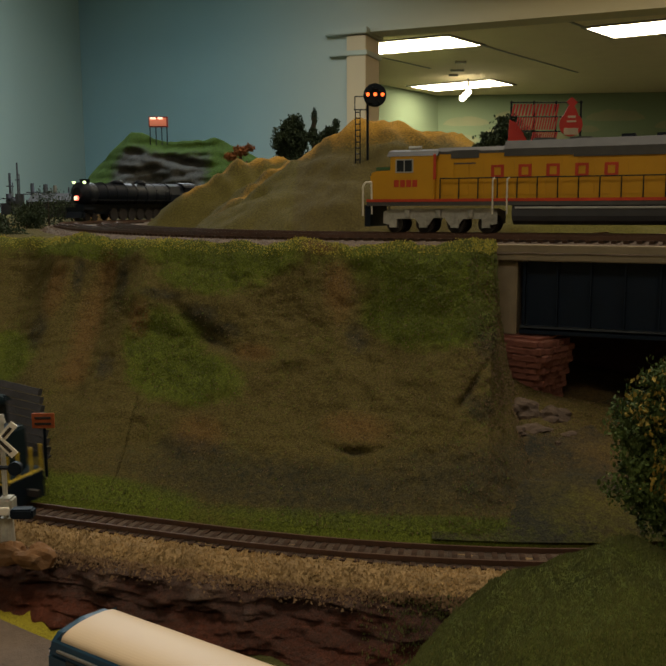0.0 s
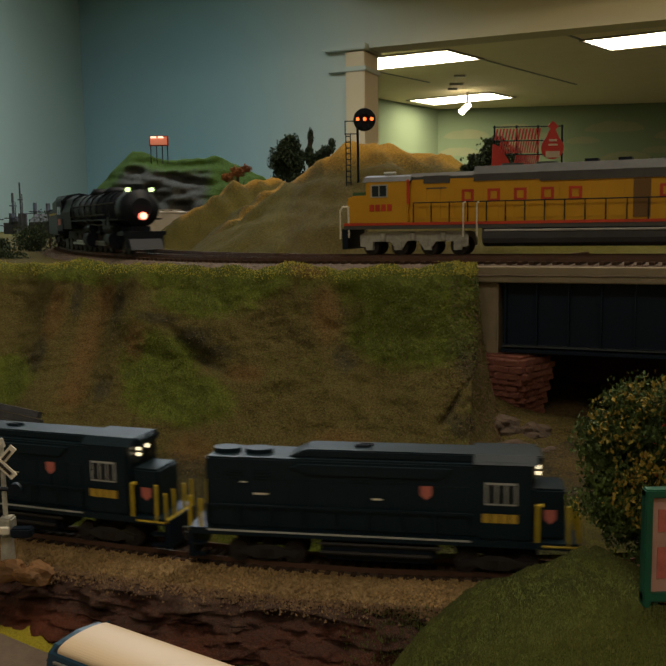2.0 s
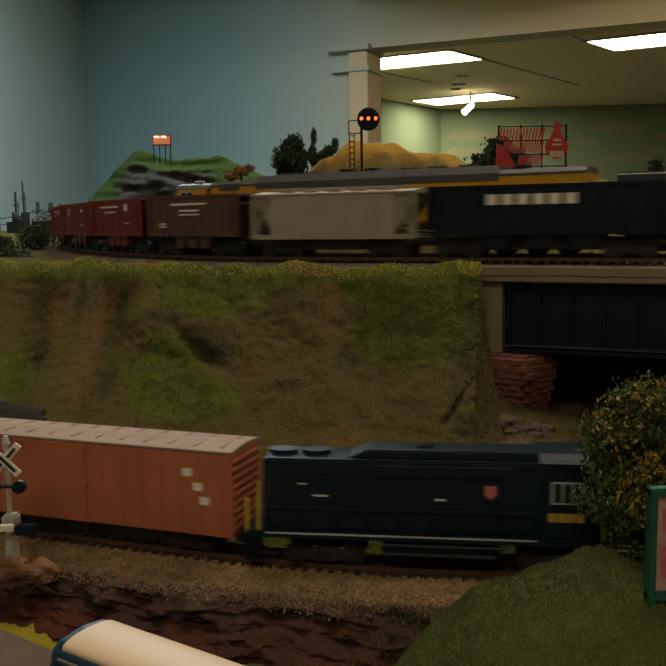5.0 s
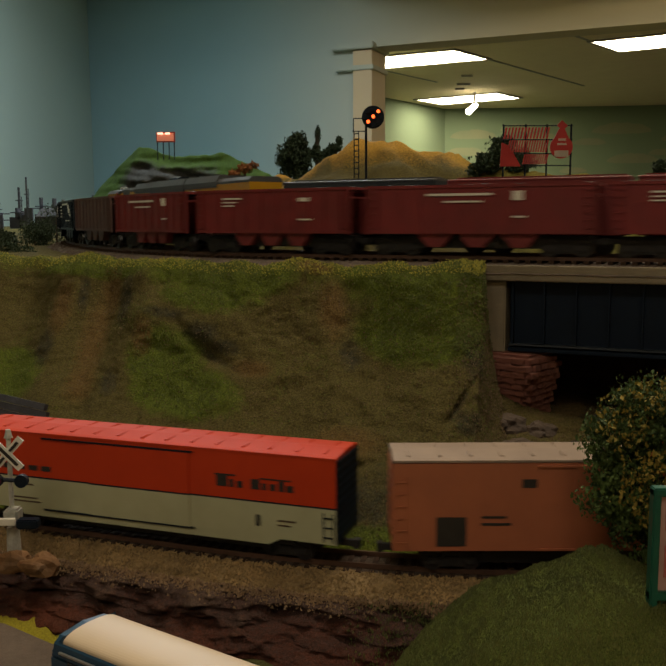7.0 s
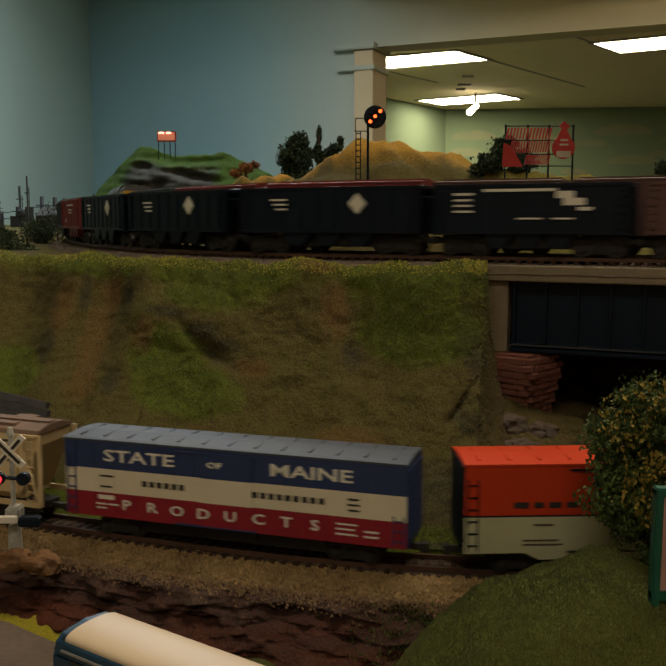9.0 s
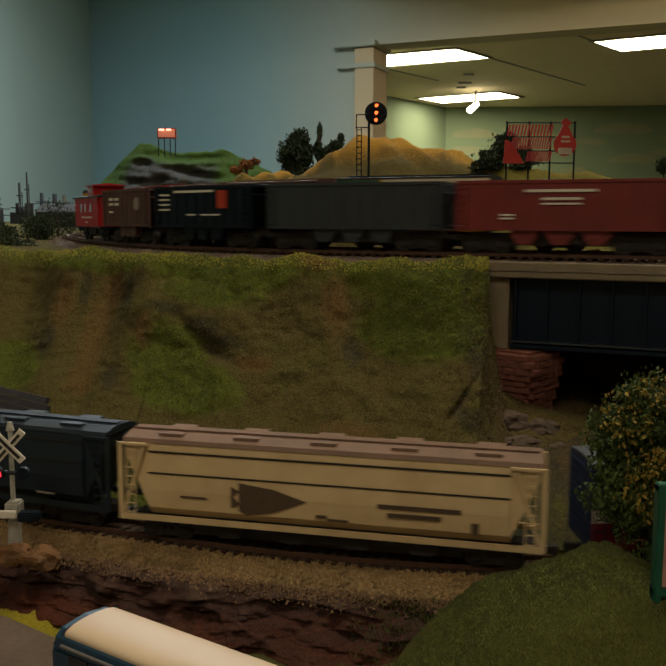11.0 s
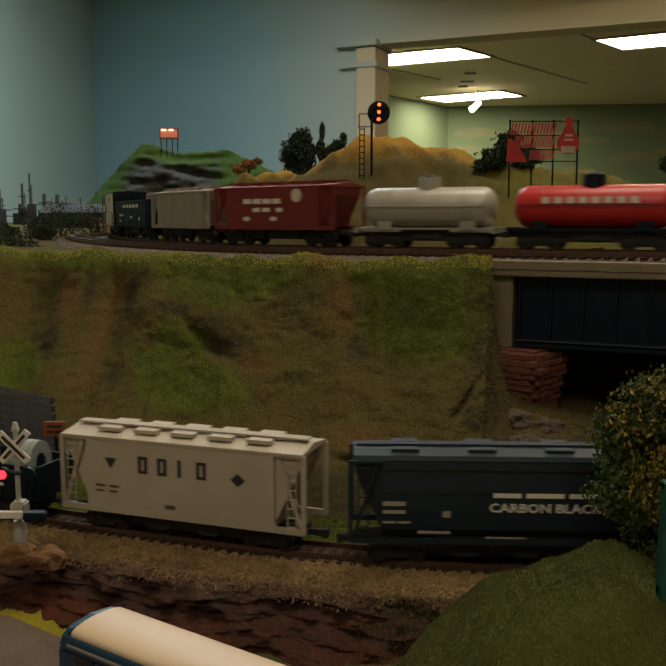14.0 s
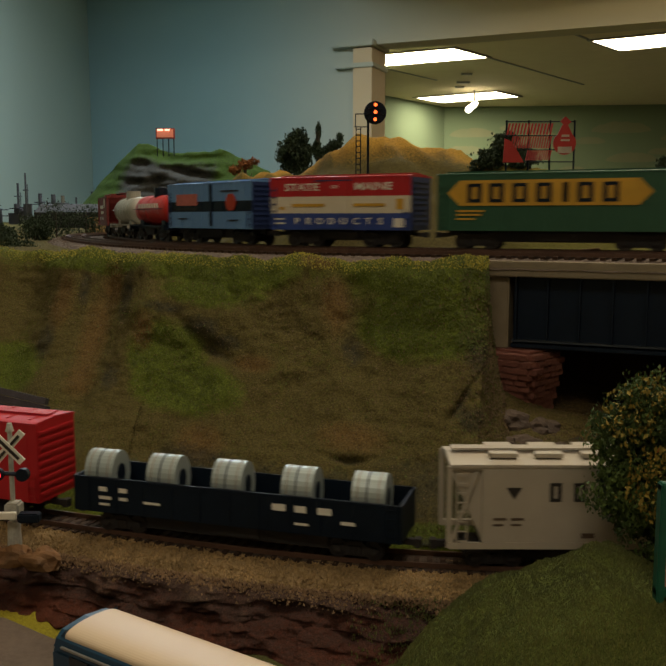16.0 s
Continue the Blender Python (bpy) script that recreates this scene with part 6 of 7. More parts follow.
bars(car, [(-45, -40, 28, 34), (-37, -32, 28, 34), (-29, -24, 28, 34)], -18.5, M_WHITEL)
part("emblem", outline_x([(-15, 30), (-10, 34), (-6, 30), (-10, 26)], -18.8, -18.3), M_REDTRIM, car)
bars(car, [(14, 34, 40, 41), (20, 32, 37, 38), (14, 24, 26, 27)], -18.4, M_DKTEXT, "stencil_bar")
car = bcar(gondola("black gondola car with white marks", 136, M_BLACK, top=37), 1.034, 1.178)
bars(car, [(-30 + k * 14, -22 + k * 14, 30, 33) for k in range(5)] + [(-46, -40, 22, 24), (-36, -30, 22, 24), (-46, -40, 17, 18), (2, 10, 20, 22), (36, 40, 18, 21)], -18.4, M_WHITEL)
bcar(covered_hopper("dusty grey-white covered hopper", 112, M_OFFGREY, M_OFFGREY, W=34, top=45, curved=False, bays=2), 1.18, 1.298)
car = bcar(covered_hopper("maroon covered hopper with white marks", 120, M_MAROON, M_MAROON, W=35, top=46, curved=False, bays=3), 1.30, 1.427)
bars(car, [(-28 + k * 10, -20 + k * 10, 30.5, 34) for k in range(4)] + [(-18, -11, 24.5, 27.5), (-8, -1, 24.5, 27.5), (6, 12, 24.5, 27.5), (-28, -22, 18, 21), (0, 6, 18, 21)], -17.8, M_WHITEL)
part("emblem", fill(cyl, (0.026, -0.0182, 0.036), (0.026, -0.0176, 0.036), 0.0048, 18), M_CREAM, car)
bcar(tank_car("dull silver tank car with a dome", 98, M_SILVTANK, M_SILVTANK), 1.43, 1.531)
car = bcar(tank_car("bright red tank car with a black dome", 104, M_REDTANK, M_BLACK), 1.535, 1.642)
bars(car, [(-30 + k * 7.6, -25 + k * 7.6, 29, 33) for k in range(8)], -13.6, M_WHITEL)
car = bcar(boxcar("light blue boxcar with a black band", 122, [(12, 25, M_LTBLUE), (25, 33, M_BLACK), (33, 47, M_LTBLUE)], M_LTBLUE, end=M_NAVY, top=47, ribs=8), 1.651, 1.778)
bars(car, [(-46, -14, 30, 39)], -18.6, M_PINK, "emblem")
bars(car, [(4, 8, 14, 46)], -18.7, M_BLACK, "door_post")
part("emblem", fill(cyl, (0.034, -0.0190, 0.032), (0.034, -0.0182, 0.032), 0.0065, 20), M_REDTRIM, car)
bars(car, [(-46, -14, 26.6, 28), (-44, -30, 19, 20), (20, 44, 40, 41), (30, 44, 18, 19)], -18.6, M_DKTEXT, "stencil_bar")
car = bcar(boxcar("red, white and blue boxcar with large white lettering", 108, [(12, 23.4, M_ROYAL), (23.4, 35, M_CREAM), (35, 48, M_CABRED)], M_CABRED, end=M_NAVY, top=48, door=True, ribs=10, door_w=18), 1.786, 1.897)
side_text(car, "STATE", 7.0, M_WHITEL, -28, 41.2, -18.5, stretch=1.4, bold=0.0001)
side_text(car, "OF", 3.4, M_WHITEL, -2, 41.2, -19.2, stretch=1.3)
side_text(car, "MAINE", 7.0, M_WHITEL, 27, 41.2, -18.5, stretch=1.35, bold=0.0001)
for k, ch in enumerate("PRODUCTS"):
    side_text(car, ch, 6.2, M_WHITEL, -32 + k * 9.2, 17.8, -19.3 if 2 <= k <= 4 else -18.5, stretch=1.2, bold=0.0001)
bars(car, [(-36, -10, 28, 30), (12, 36, 28, 30), (44, 49, 26, 33), (-46, -42, 26, 28)], -18.5, M_LEMON)
bars(car, [(-50, -42, 16, 17), (-50, -42, 19, 20), (42, 50, 14, 20)], -18.5, M_WHITEL, "stencil_bar")
car = bcar(boxcar("dark green boxcar with a long yellow lettered panel", 150, [(12, 48, M_FGREEN)], M_FGREEN, end=M_FGREEN, top=48, ribs=12), 1.910, 2.066)
part("yellow_panel", outline_x([(-68, 36), (-60, 44), (50, 44), (58, 36), (50, 28), (-60, 28)], -19.0, -18.3), M_LEMON, car, "long yellow panel with pointed ends")
bm = bmesh.new()
for x in (-55, -41, -26, -11, 5, 14, 29):
    w = 3.5 if x == 5 else 9.5
    for a, b in ((x, x + 3), (x + w - 3, x + w)):
        box(bm, a * K, b * K, -19.4 * K, -18.8 * K, 30 * K, 42 * K)
    if w > 3:
        for z in (30, 39.8):
            box(bm, x * K, (x + w) * K, -19.35 * K, -18.8 * K, z * K, (z + 2.2) * K)
part("lettering_bar", bm, M_BLACK, car, "black block lettering bars")
bars(car, [(-62, -44, 24, 25.2), (-62, -46, 21.6, 22.8), (-62, -50, 19, 20)], -18.6, M_LEMON, "stencil_bar")

# ---- bridge, abutment and pier ----
M_CONC = mat("tan_concrete", (0.24, 0.20, 0.13), 0.85, color2=(0.17, 0.14, 0.09), scale=90, bump=0.3)
M_GIRDER = mat("blue_black_girder", (0.004, 0.012, 0.026), 0.55, scale=100, spec=0.2)
M_REDSTONE = mat("dark_red_stone", (0.30, 0.115, 0.075), 0.85, color2=(0.17, 0.062, 0.045), scale=180, bump=0.8)
M_ORROCK = mat("orange_rock", (0.20, 0.095, 0.032), 0.85, color2=(0.09, 0.05, 0.022), scale=120, bump=1.0, bump_scale=300)
M_PALEROCK = mat("pale_brown_rock", (0.085, 0.058, 0.038), 0.9, color2=(0.040, 0.027, 0.018), scale=150, bump=1.0, bump_scale=300)


def oriented(bm, o, z0, z1, s0, s1, n0, n1):
    """A block along the upper track: s along it, n towards the aisle, from the point o."""
    u, n = Vector((*TRACK_U, 0)), Vector((TRACK_U[1], -TRACK_U[0], 0))
    lo = [bm.verts.new(Vector((*o, z0)) + u * s + n * d) for s, d in ((s0, n0), (s1, n0), (s1, n1), (s0, n1))]
    hi = [bm.verts.new(v.co + Vector((0, 0, z1 - z0))) for v in lo]
    for k in range(4):
        bm.faces.new((lo[k], lo[(k + 1) % 4], hi[(k + 1) % 4], hi[k]))
    bm.faces.new(lo[::-1])
    bm.faces.new(hi)


BO = FRONT.at(0.103)
bridge = root("girder_bridge", "dark plate girder bridge with a tan concrete deck", "bridge")
part("deck", fill(oriented, BO, 1.2150, 1.2238, 0.0, 1.4, -0.075, 0.031), M_CONC, bridge, bevel=0.0006)
part("girder_web", fill(oriented, BO, 1.1770, 1.2148, 0.017, 1.4, 0.020, 0.022), M_GIRDER, bridge)
part("bottom_flange", fill(oriented, BO, 1.1745, 1.1765, 0.017, 1.4, 0.012, 0.028), M_GIRDER, bridge)
part("flange_lip", fill(oriented, BO, 1.1775, 1.1785, 0.017, 1.4, 0.022, 0.0262), M_DKGREY, bridge)
for k in range(40):
    part("stiffener", fill(oriented, BO, 1.1788, 1.2146, 0.0185 + k * 0.0178, 0.0195 + k * 0.0178, 0.022, 0.0258), M_GIRDER, bridge)
part("far_girder", fill(oriented, BO, 1.1750, 1.2148, 0.017, 1.4, -0.066, -0.062), M_GIRDER, bridge)
abut = root("abutment", "tan concrete abutment post with an orange block", "abutment")
part("post", fill(oriented, BO, 1.1730, 1.2148, 0.0030, 0.0150, -0.06, 0.027), M_CONC, abut, bevel=0.0008)
part("corner_block", fill(oriented, BO, 1.2155, 1.2235, -0.010, -0.0003, -0.02, 0.0315), M_ORROCK, abut, bevel=0.001)

pier = root("stone_pier", "tapered pier of rough dark red stone courses", "pier")
random.seed(8)
STONE = mesh_of(boxes((-0.5, 0.5, -0.5, 0.5, -0.5, 0.5)), "stone", M_REDSTONE, bevel=0.08)
PLAN = ((0.0885, 0.515), (0.1110, 0.4965), (0.1320, 0.5195))
MID = np.array((0.110, 0.528))
bm = bmesh.new()
extrude = [(0.092, 0.517), (0.111, 0.5005), (0.129, 0.520), (0.112, 0.545)]
lo = [bm.verts.new((*(MID + (np.array(p) - MID) * 0.74), 1.132)) for p in extrude]
hi = [bm.verts.new((*p, 1.1735)) for p in extrude]
for k in range(4):
    bm.faces.new((lo[k], lo[(k + 1) % 4], hi[(k + 1) % 4], hi[k]))
bm.faces.new(lo[::-1])
bm.faces.new(hi)
part("core", bm, M_REDSTONE, pier)
for c in range(11):
    z = 1.1345 + c * 0.0036
    grow = 0.74 + 0.26 * min(1.0, c / 8) - (0.05 if c == 10 else 0.0)
    for a, b, n in ((PLAN[0], PLAN[1], 4), (PLAN[1], PLAN[2], 4)):
        a, b = MID + (np.array(a) - MID) * grow, MID + (np.array(b) - MID) * grow
        ang, run = math.degrees(math.atan2(*(b - a)[::-1])), np.linalg.norm(b - a)
        for k in range(n):
            f = (k + 0.5 + (0.22 if c % 2 else -0.16)) / n
            p = a + (b - a) * f
            st = new("stone", STONE)
            st.parent = pier
            st.matrix_basis = pose(p[0], p[1] + random.uniform(-0.0007, 0.0007), z, random.uniform(-4, 4), random.uniform(-3, 3), ang + random.uniform(-5, 5)) @ Matrix.Diagonal((run / n * random.uniform(0.93, 1.08), 0.007, 0.0034 * random.uniform(0.92, 1.04), 1))


def rock(name, label, at, size, material, seed, squash=1.0):
    bm = bmesh.new()
    bmesh.ops.create_icosphere(bm, subdivisions=3, radius=1.0)
    for v in bm.verts:
        f = 1 + 0.45 * noise.noise(v.co * 1.3 + Vector((seed, 0, 0))) + 0.18 * noise.noise(v.co * 4 + Vector((0, seed, 0)))
        v.co = Vector((v.co.x * size[0] * f, v.co.y * size[1] * f, max(-0.4 * size[2], v.co.z * size[2] * f * squash)))
    ob = thing(name, bm, material, label, "rock")
    ob.location = at
    return ob


random.seed(4)
for k, (x, y, z, a, b, c) in enumerate(((0.100, 0.490, 1.1335, 0.012, 0.009, 0.0075), (0.114, 0.487, 1.1310, 0.011, 0.008, 0.006), (0.088, 0.486, 1.1360, 0.008, 0.007, 0.008), (0.076, 0.472, 1.1340, 0.010, 0.006, 0.0095), (0.103, 0.474, 1.1265, 0.010, 0.006, 0.004), (0.118, 0.472, 1.1245, 0.008, 0.005, 0.003), (0.126, 0.492, 1.1310, 0.007, 0.006, 0.004), (0.092, 0.468, 1.1270, 0.007, 0.005, 0.004))):
    rock("rock", "dark rugged rock in the slope" if k == 3 else "pale brown broken rock at the pier's foot", (x, y - 0.003, z + 0.0025), (a, b, c), M_PALEROCK, k)
for k in range(9):
    x, y = 0.095 + random.uniform(0, 0.035), 0.468 + random.uniform(-0.012, 0.014)
    rock("stone_chip", "small pale stone chip at the pier's foot", (x, y, 1.1285 + (y - 0.47) * 0.20), [random.uniform(0.001, 0.002) for _ in range(3)], M_PALEROCK, 50 + k)
rock("rock", "orange-brown boulder by the crossing signal", (-0.122, 0.366, 1.105), (0.008, 0.005, 0.006), M_ORROCK, 31)
rock("rock", "orange-brown boulder by the crossing signal", (-0.136, 0.371, 1.105), (0.009, 0.006, 0.006), M_ORROCK, 33)


# ---- plants ----
def leaf_mat(name, c1, c2):
    m = mat(name, c1, 0.8, color2=c2, scale=250)
    return m


def leafy(name, parent, lumps, n, size, material, seed, as_thing=None):
    """A crown of many small leaves spread through uneven lumps (centre, radii)."""
    rng = random.Random(seed)
    vs, fs = [], []
    weights = [r[0] * r[1] * r[2] for _, r in lumps]
    for _ in range(n):
        (c, r) = rng.choices(lumps, weights)[0]
        while True:
            d = Vector((rng.uniform(-1, 1), rng.uniform(-1, 1), rng.uniform(-1, 1)))
            if 0.35 < d.length < 1.0:
                break
        d *= 0.8 + 0.45 * noise.noise(d * 2.5 + Vector((seed, 0, 0)))
        p = Vector(c) + Vector((d.x * r[0], d.y * r[1], d.z * r[2]))
        q = Euler((rng.uniform(0, 6.3), rng.uniform(0, 6.3), rng.uniform(0, 6.3))).to_matrix()
        s = size * rng.uniform(0.6, 1.4)
        k = len(vs)
        vs += [p + q @ Vector(v) * s for v in ((-1, 0, 0), (0, -0.6, 0.15), (1, 0, 0), (0, 0.6, 0.15))]
        fs.append((k, k + 1, k + 2, k + 3))
    me = bpy.data.meshes.new(name)
    me.from_pydata([tuple(v) for v in vs], [], fs)
    me.materials.append(material)
    ob = new(name, me)
    ob.parent = parent
    return ob


def trunk_part(parent, base, top, r, limbs, material):
    bm = bmesh.new()
    cyl(bm, base, top, r, 8, r * 0.55)
    b, t = Vector(base), Vector(top)
    for k, (f, e) in enumerate(limbs):
        cyl(bm, tuple(b + (t - b) * f), e, r * 0.45, 6, r * 0.15)
    part("trunk", bm, material, parent)


M_BARK = mat("dark_bark", (0.06, 0.042, 0.03), 0.9, scale=400, bump=0.6)
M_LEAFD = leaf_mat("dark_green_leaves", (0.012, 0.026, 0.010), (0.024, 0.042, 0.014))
M_LEAFG = leaf_mat("mid_green_leaves", (0.080, 0.120, 0.020), (0.026, 0.050, 0.012))
M_LEAFY = leaf_mat("autumn_gold_leaves", (0.30, 0.20, 0.025), (0.12, 0.11, 0.02))
M_BERRY = mat("red_berries", (0.45, 0.03, 0.02), 0.5, scale=300)


def tree(label, base, top, lumps, n, size, material, seed, name="tree"):
    t = root(name, label, "tree")
    b, p = Vector(base), Vector(top)
    trunk_part(t, base, top, (p - b).length * 0.035, [(0.45 + 0.1 * k, tuple(Vector(c) * 0.7 + (b + (p - b) * 0.5) * 0.3)) for k, (c, r) in enumerate(lumps[:5])], M_BARK)
    leafy("crown", t, lumps, n, size, material, seed)
    return t


# the fruit tree by the track
tr = tree("green and gold foliage tree with red berries", (0.120, 0.318, 1.095), (0.120, 0.320, 1.165),
          [((0.110, 0.318, 1.152), (0.021, 0.017, 0.020)), ((0.122, 0.316, 1.178), (0.024, 0.018, 0.018)), ((0.138, 0.314, 1.155), (0.022, 0.018, 0.026)), ((0.102, 0.320, 1.172), (0.013, 0.012, 0.014)), ((0.126, 0.314, 1.133), (0.018, 0.014, 0.014)), ((0.142, 0.312, 1.184), (0.02, 0.016, 0.014)), ((0.108, 0.316, 1.187), (0.009, 0.010, 0.008))], 34000, 0.00085, M_LEAFG, 3)
leafy("gold_leaves", tr, [((0.104, 0.312, 1.180), (0.013, 0.014, 0.012)), ((0.122, 0.306, 1.190), (0.022, 0.014, 0.010)), ((0.140, 0.304, 1.186), (0.018, 0.014, 0.014)), ((0.114, 0.304, 1.160), (0.018, 0.012, 0.022))], 1700, 0.0009, M_LEAFY, 5)
# much darker leaves in the core paint the shade inside the crown
leafy("inner_shade_leaves", tr, [((0.120, 0.322, 1.155), (0.022, 0.014, 0.030)), ((0.136, 0.320, 1.155), (0.02, 0.014, 0.032))], 7000, 0.0015, M_LEAFD, 6)
leafy("berries", tr, [((0.122, 0.304, 1.170), (0.02, 0.010, 0.016)), ((0.130, 0.302, 1.150), (0.02, 0.010, 0.016))], 30, 0.0009, M_BERRY, 7)

# trees behind the hill
tree("dense dark green round tree", (-0.062, 1.5, 1.22), (-0.062, 1.5, 1.37), [((-0.062, 1.5, 1.362), (0.030, 0.03, 0.030)), ((-0.078, 1.5, 1.347), (0.018, 0.02, 0.022)), ((-0.045, 1.5, 1.352), (0.016, 0.02, 0.024)), ((-0.055, 1.5, 1.383), (0.018, 0.018, 0.014)), ((-0.06, 1.5, 1.33), (0.03, 0.02, 0.02))], 8000, 0.0022, M_LEAFD, 11)
tree("tall narrow dark green tree", (-0.024, 1.5, 1.22), (-0.024, 1.5, 1.39), [((-0.026, 1.5, 1.360), (0.010, 0.01, 0.020)), ((-0.023, 1.5, 1.390), (0.006, 0.006, 0.018)), ((-0.016, 1.5, 1.352), (0.014, 0.012, 0.012))], 3000, 0.0018, M_LEAFD, 12)
tree("small ragged dark green tree", (0.008, 1.5, 1.22), (0.006, 1.5, 1.37), [((0.004, 1.5, 1.368), (0.016, 0.014, 0.010)), ((0.012, 1.5, 1.380), (0.008, 0.008, 0.010)), ((-0.006, 1.5, 1.358), (0.014, 0.012, 0.012)), ((0.006, 1.5, 1.34), (0.014, 0.012, 0.02))], 3000, 0.0018, M_LEAFD, 13)
tree("dark bushy tree behind the red billboard", (0.150, 0.80, 1.265), (0.150, 0.80, 1.305), [((0.140, 0.80, 1.300), (0.018, 0.014, 0.012)), ((0.152, 0.80, 1.312), (0.016, 0.014, 0.014)), ((0.166, 0.80, 1.300), (0.018, 0.014, 0.014)), ((0.128, 0.80, 1.293), (0.010, 0.010, 0.008))], 4500, 0.0014, M_LEAFD, 14)
tree("small dark shrub on the ridge", (0.262, 0.72, 1.27), (0.262, 0.72, 1.292), [((0.262, 0.72, 1.290), (0.008, 0.008, 0.008))], 700, 0.0011, M_LEAFD, 15, "shrub")
for k, (x, y, w, h) in enumerate(((-0.365, 1.10, 0.020, 0.018), (-0.375, 1.22, 0.03, 0.034), (-0.362, 1.32, 0.026, 0.032), (-0.395, 1.06, 0.022, 0.014), (-0.43, 1.3, 0.03, 0.022), (-0.40, 0.98, 0.02, 0.010))):
    tree("dark green shrub beside the curve", (x, y, 1.218), (x, y, 1.222 + h), [((x, y, 1.224 + h * 0.6), (w, w * 0.8, h)), ((x + w * 0.6, y, 1.222 + h * 0.5), (w * 0.6, w * 0.6, h * 0.8))], 1500, 0.0014, M_LEAFD, 20 + k, "shrub")
tree("low dark green shrub at the track's edge", (-0.325, 0.88, 1.215), (-0.325, 0.88, 1.228), [((-0.325, 0.88, 1.226), (0.030, 0.02, 0.012)), ((-0.30, 0.87, 1.222), (0.018, 0.015, 0.008))], 1600, 0.0012, M_LEAFD, 40, "shrub")

# ---- far hill with its billboard, and the far works ----
nx, ny = 150, 80
P = np.zeros((ny, nx, 3))
cover = np.zeros((ny, nx, 3), np.float32)
SK = ((-1.02, 1.225), (-0.90, 1.285), (-0.85, 1.345), (-0.82, 1.380), (-0.745, 1.455), (-0.69, 1.508), (-0.655, 1.509), (-0.61, 1.485), (-0.565, 1.476), (-0.435, 1.479), (-0.396, 1.492), (-0.35, 1.470), (-0.29, 1.442), (-0.225, 1.410), (-0.05, 1.23))
for j in range(nx):
    x = -1.02 + 0.97 * j / (nx - 1)
    zt = np.interp(x, [p[0] for p in SK], [p[1] for p in SK])
    for i in range(ny):
        v = i / (ny - 1)
        if v < 0.6:
            w = v / 0.6
            y, z = 2.95 + 0.25 * w, 1.222 + (zt - 1.222) * w
            step = noise.noise(Vector((x * 9, 0, z * 45))) * 0.03 + fbm((x, z, 0), 14, 4) * 0.02
            inside = max(0.0, 1 - ((x + 0.57) / 0.185) ** 4) * max(0.0, min(1.0, (1 - w) * 5 - 0.5))
            y -= step * (0.3 + inside)
        else:
            w = (v - 0.6) / 0.4
            y, z, inside = 3.2 + 0.3 * w, zt + (1.222 - zt) * w * w, 0.0
        P[i, j] = (x, y, z + fbm((x, y, 5), 25, 3) * 0.004)
        rocky = inside * (1 if v < 0.6 else 0)
        cover[i, j] = (0.85 - 0.8 * rocky, 0.35 * rocky + 0.25 * rocky * noise.noise(Vector((x * 20, 1, z * 50))), 0.2 * rocky)
tagged(grid_mesh("far_hill", P, M_FARHILL, cover), "far green hill with a grey layered rock face", "hill", kind="structure")

M_NEON = mat("lit_sign_face", (1.0, 0.30, 0.20), 0.5, color2=(1.0, 0.42, 0.25), scale=40, glow=0.18)
bb = root("lit_billboard", "small lit red billboard on posts on the far hill", "billboard")
part("panel", boxes((-0.645, -0.580, 3.13, 3.14, 1.530, 1.565)), mat("sign_red", (0.35, 0.04, 0.03), 0.6, scale=60), bb)
part("lit_face", boxes((-0.641, -0.584, 3.126, 3.13, 1.534, 1.561)), M_NEON, bb)
part("lamp_strip", boxes((-0.638, -0.620, 3.12, 3.125, 1.556, 1.562), (-0.612, -0.596, 3.12, 3.125, 1.556, 1.562)), mat("sign_lamp", (1.0, 0.7, 0.5), 0.4, glow=1.5), bb)
for x in (-0.642, -0.622, -0.602, -0.584):
    part("post", tubes([((x, 3.136, 1.47), (x, 3.136, 1.532))], 0.0018), M_BLACK, bb)
bb.location = (0.033, 0, -0.011)
tree("dry orange shrub among the golden hills", (-0.125, 1.30, 1.22), (-0.125, 1.30, 1.325), [((-0.125, 1.30, 1.324), (0.014, 0.012, 0.009)), ((-0.112, 1.30, 1.328), (0.009, 0.009, 0.007)), ((-0.140, 1.30, 1.316), (0.012, 0.01, 0.008))], 1500, 0.0016, leaf_mat("dry_orange_leaves", (0.30, 0.11, 0.03), (0.16, 0.06, 0.02)), 44, "shrub")

M_FARGREY = mat("far_dark_steel", (0.075, 0.08, 0.10), 0.8, scale=40)
M_FARPALE = mat("far_pale_tower", (0.24, 0.24, 0.22), 0.8, scale=40)
random.seed(17)
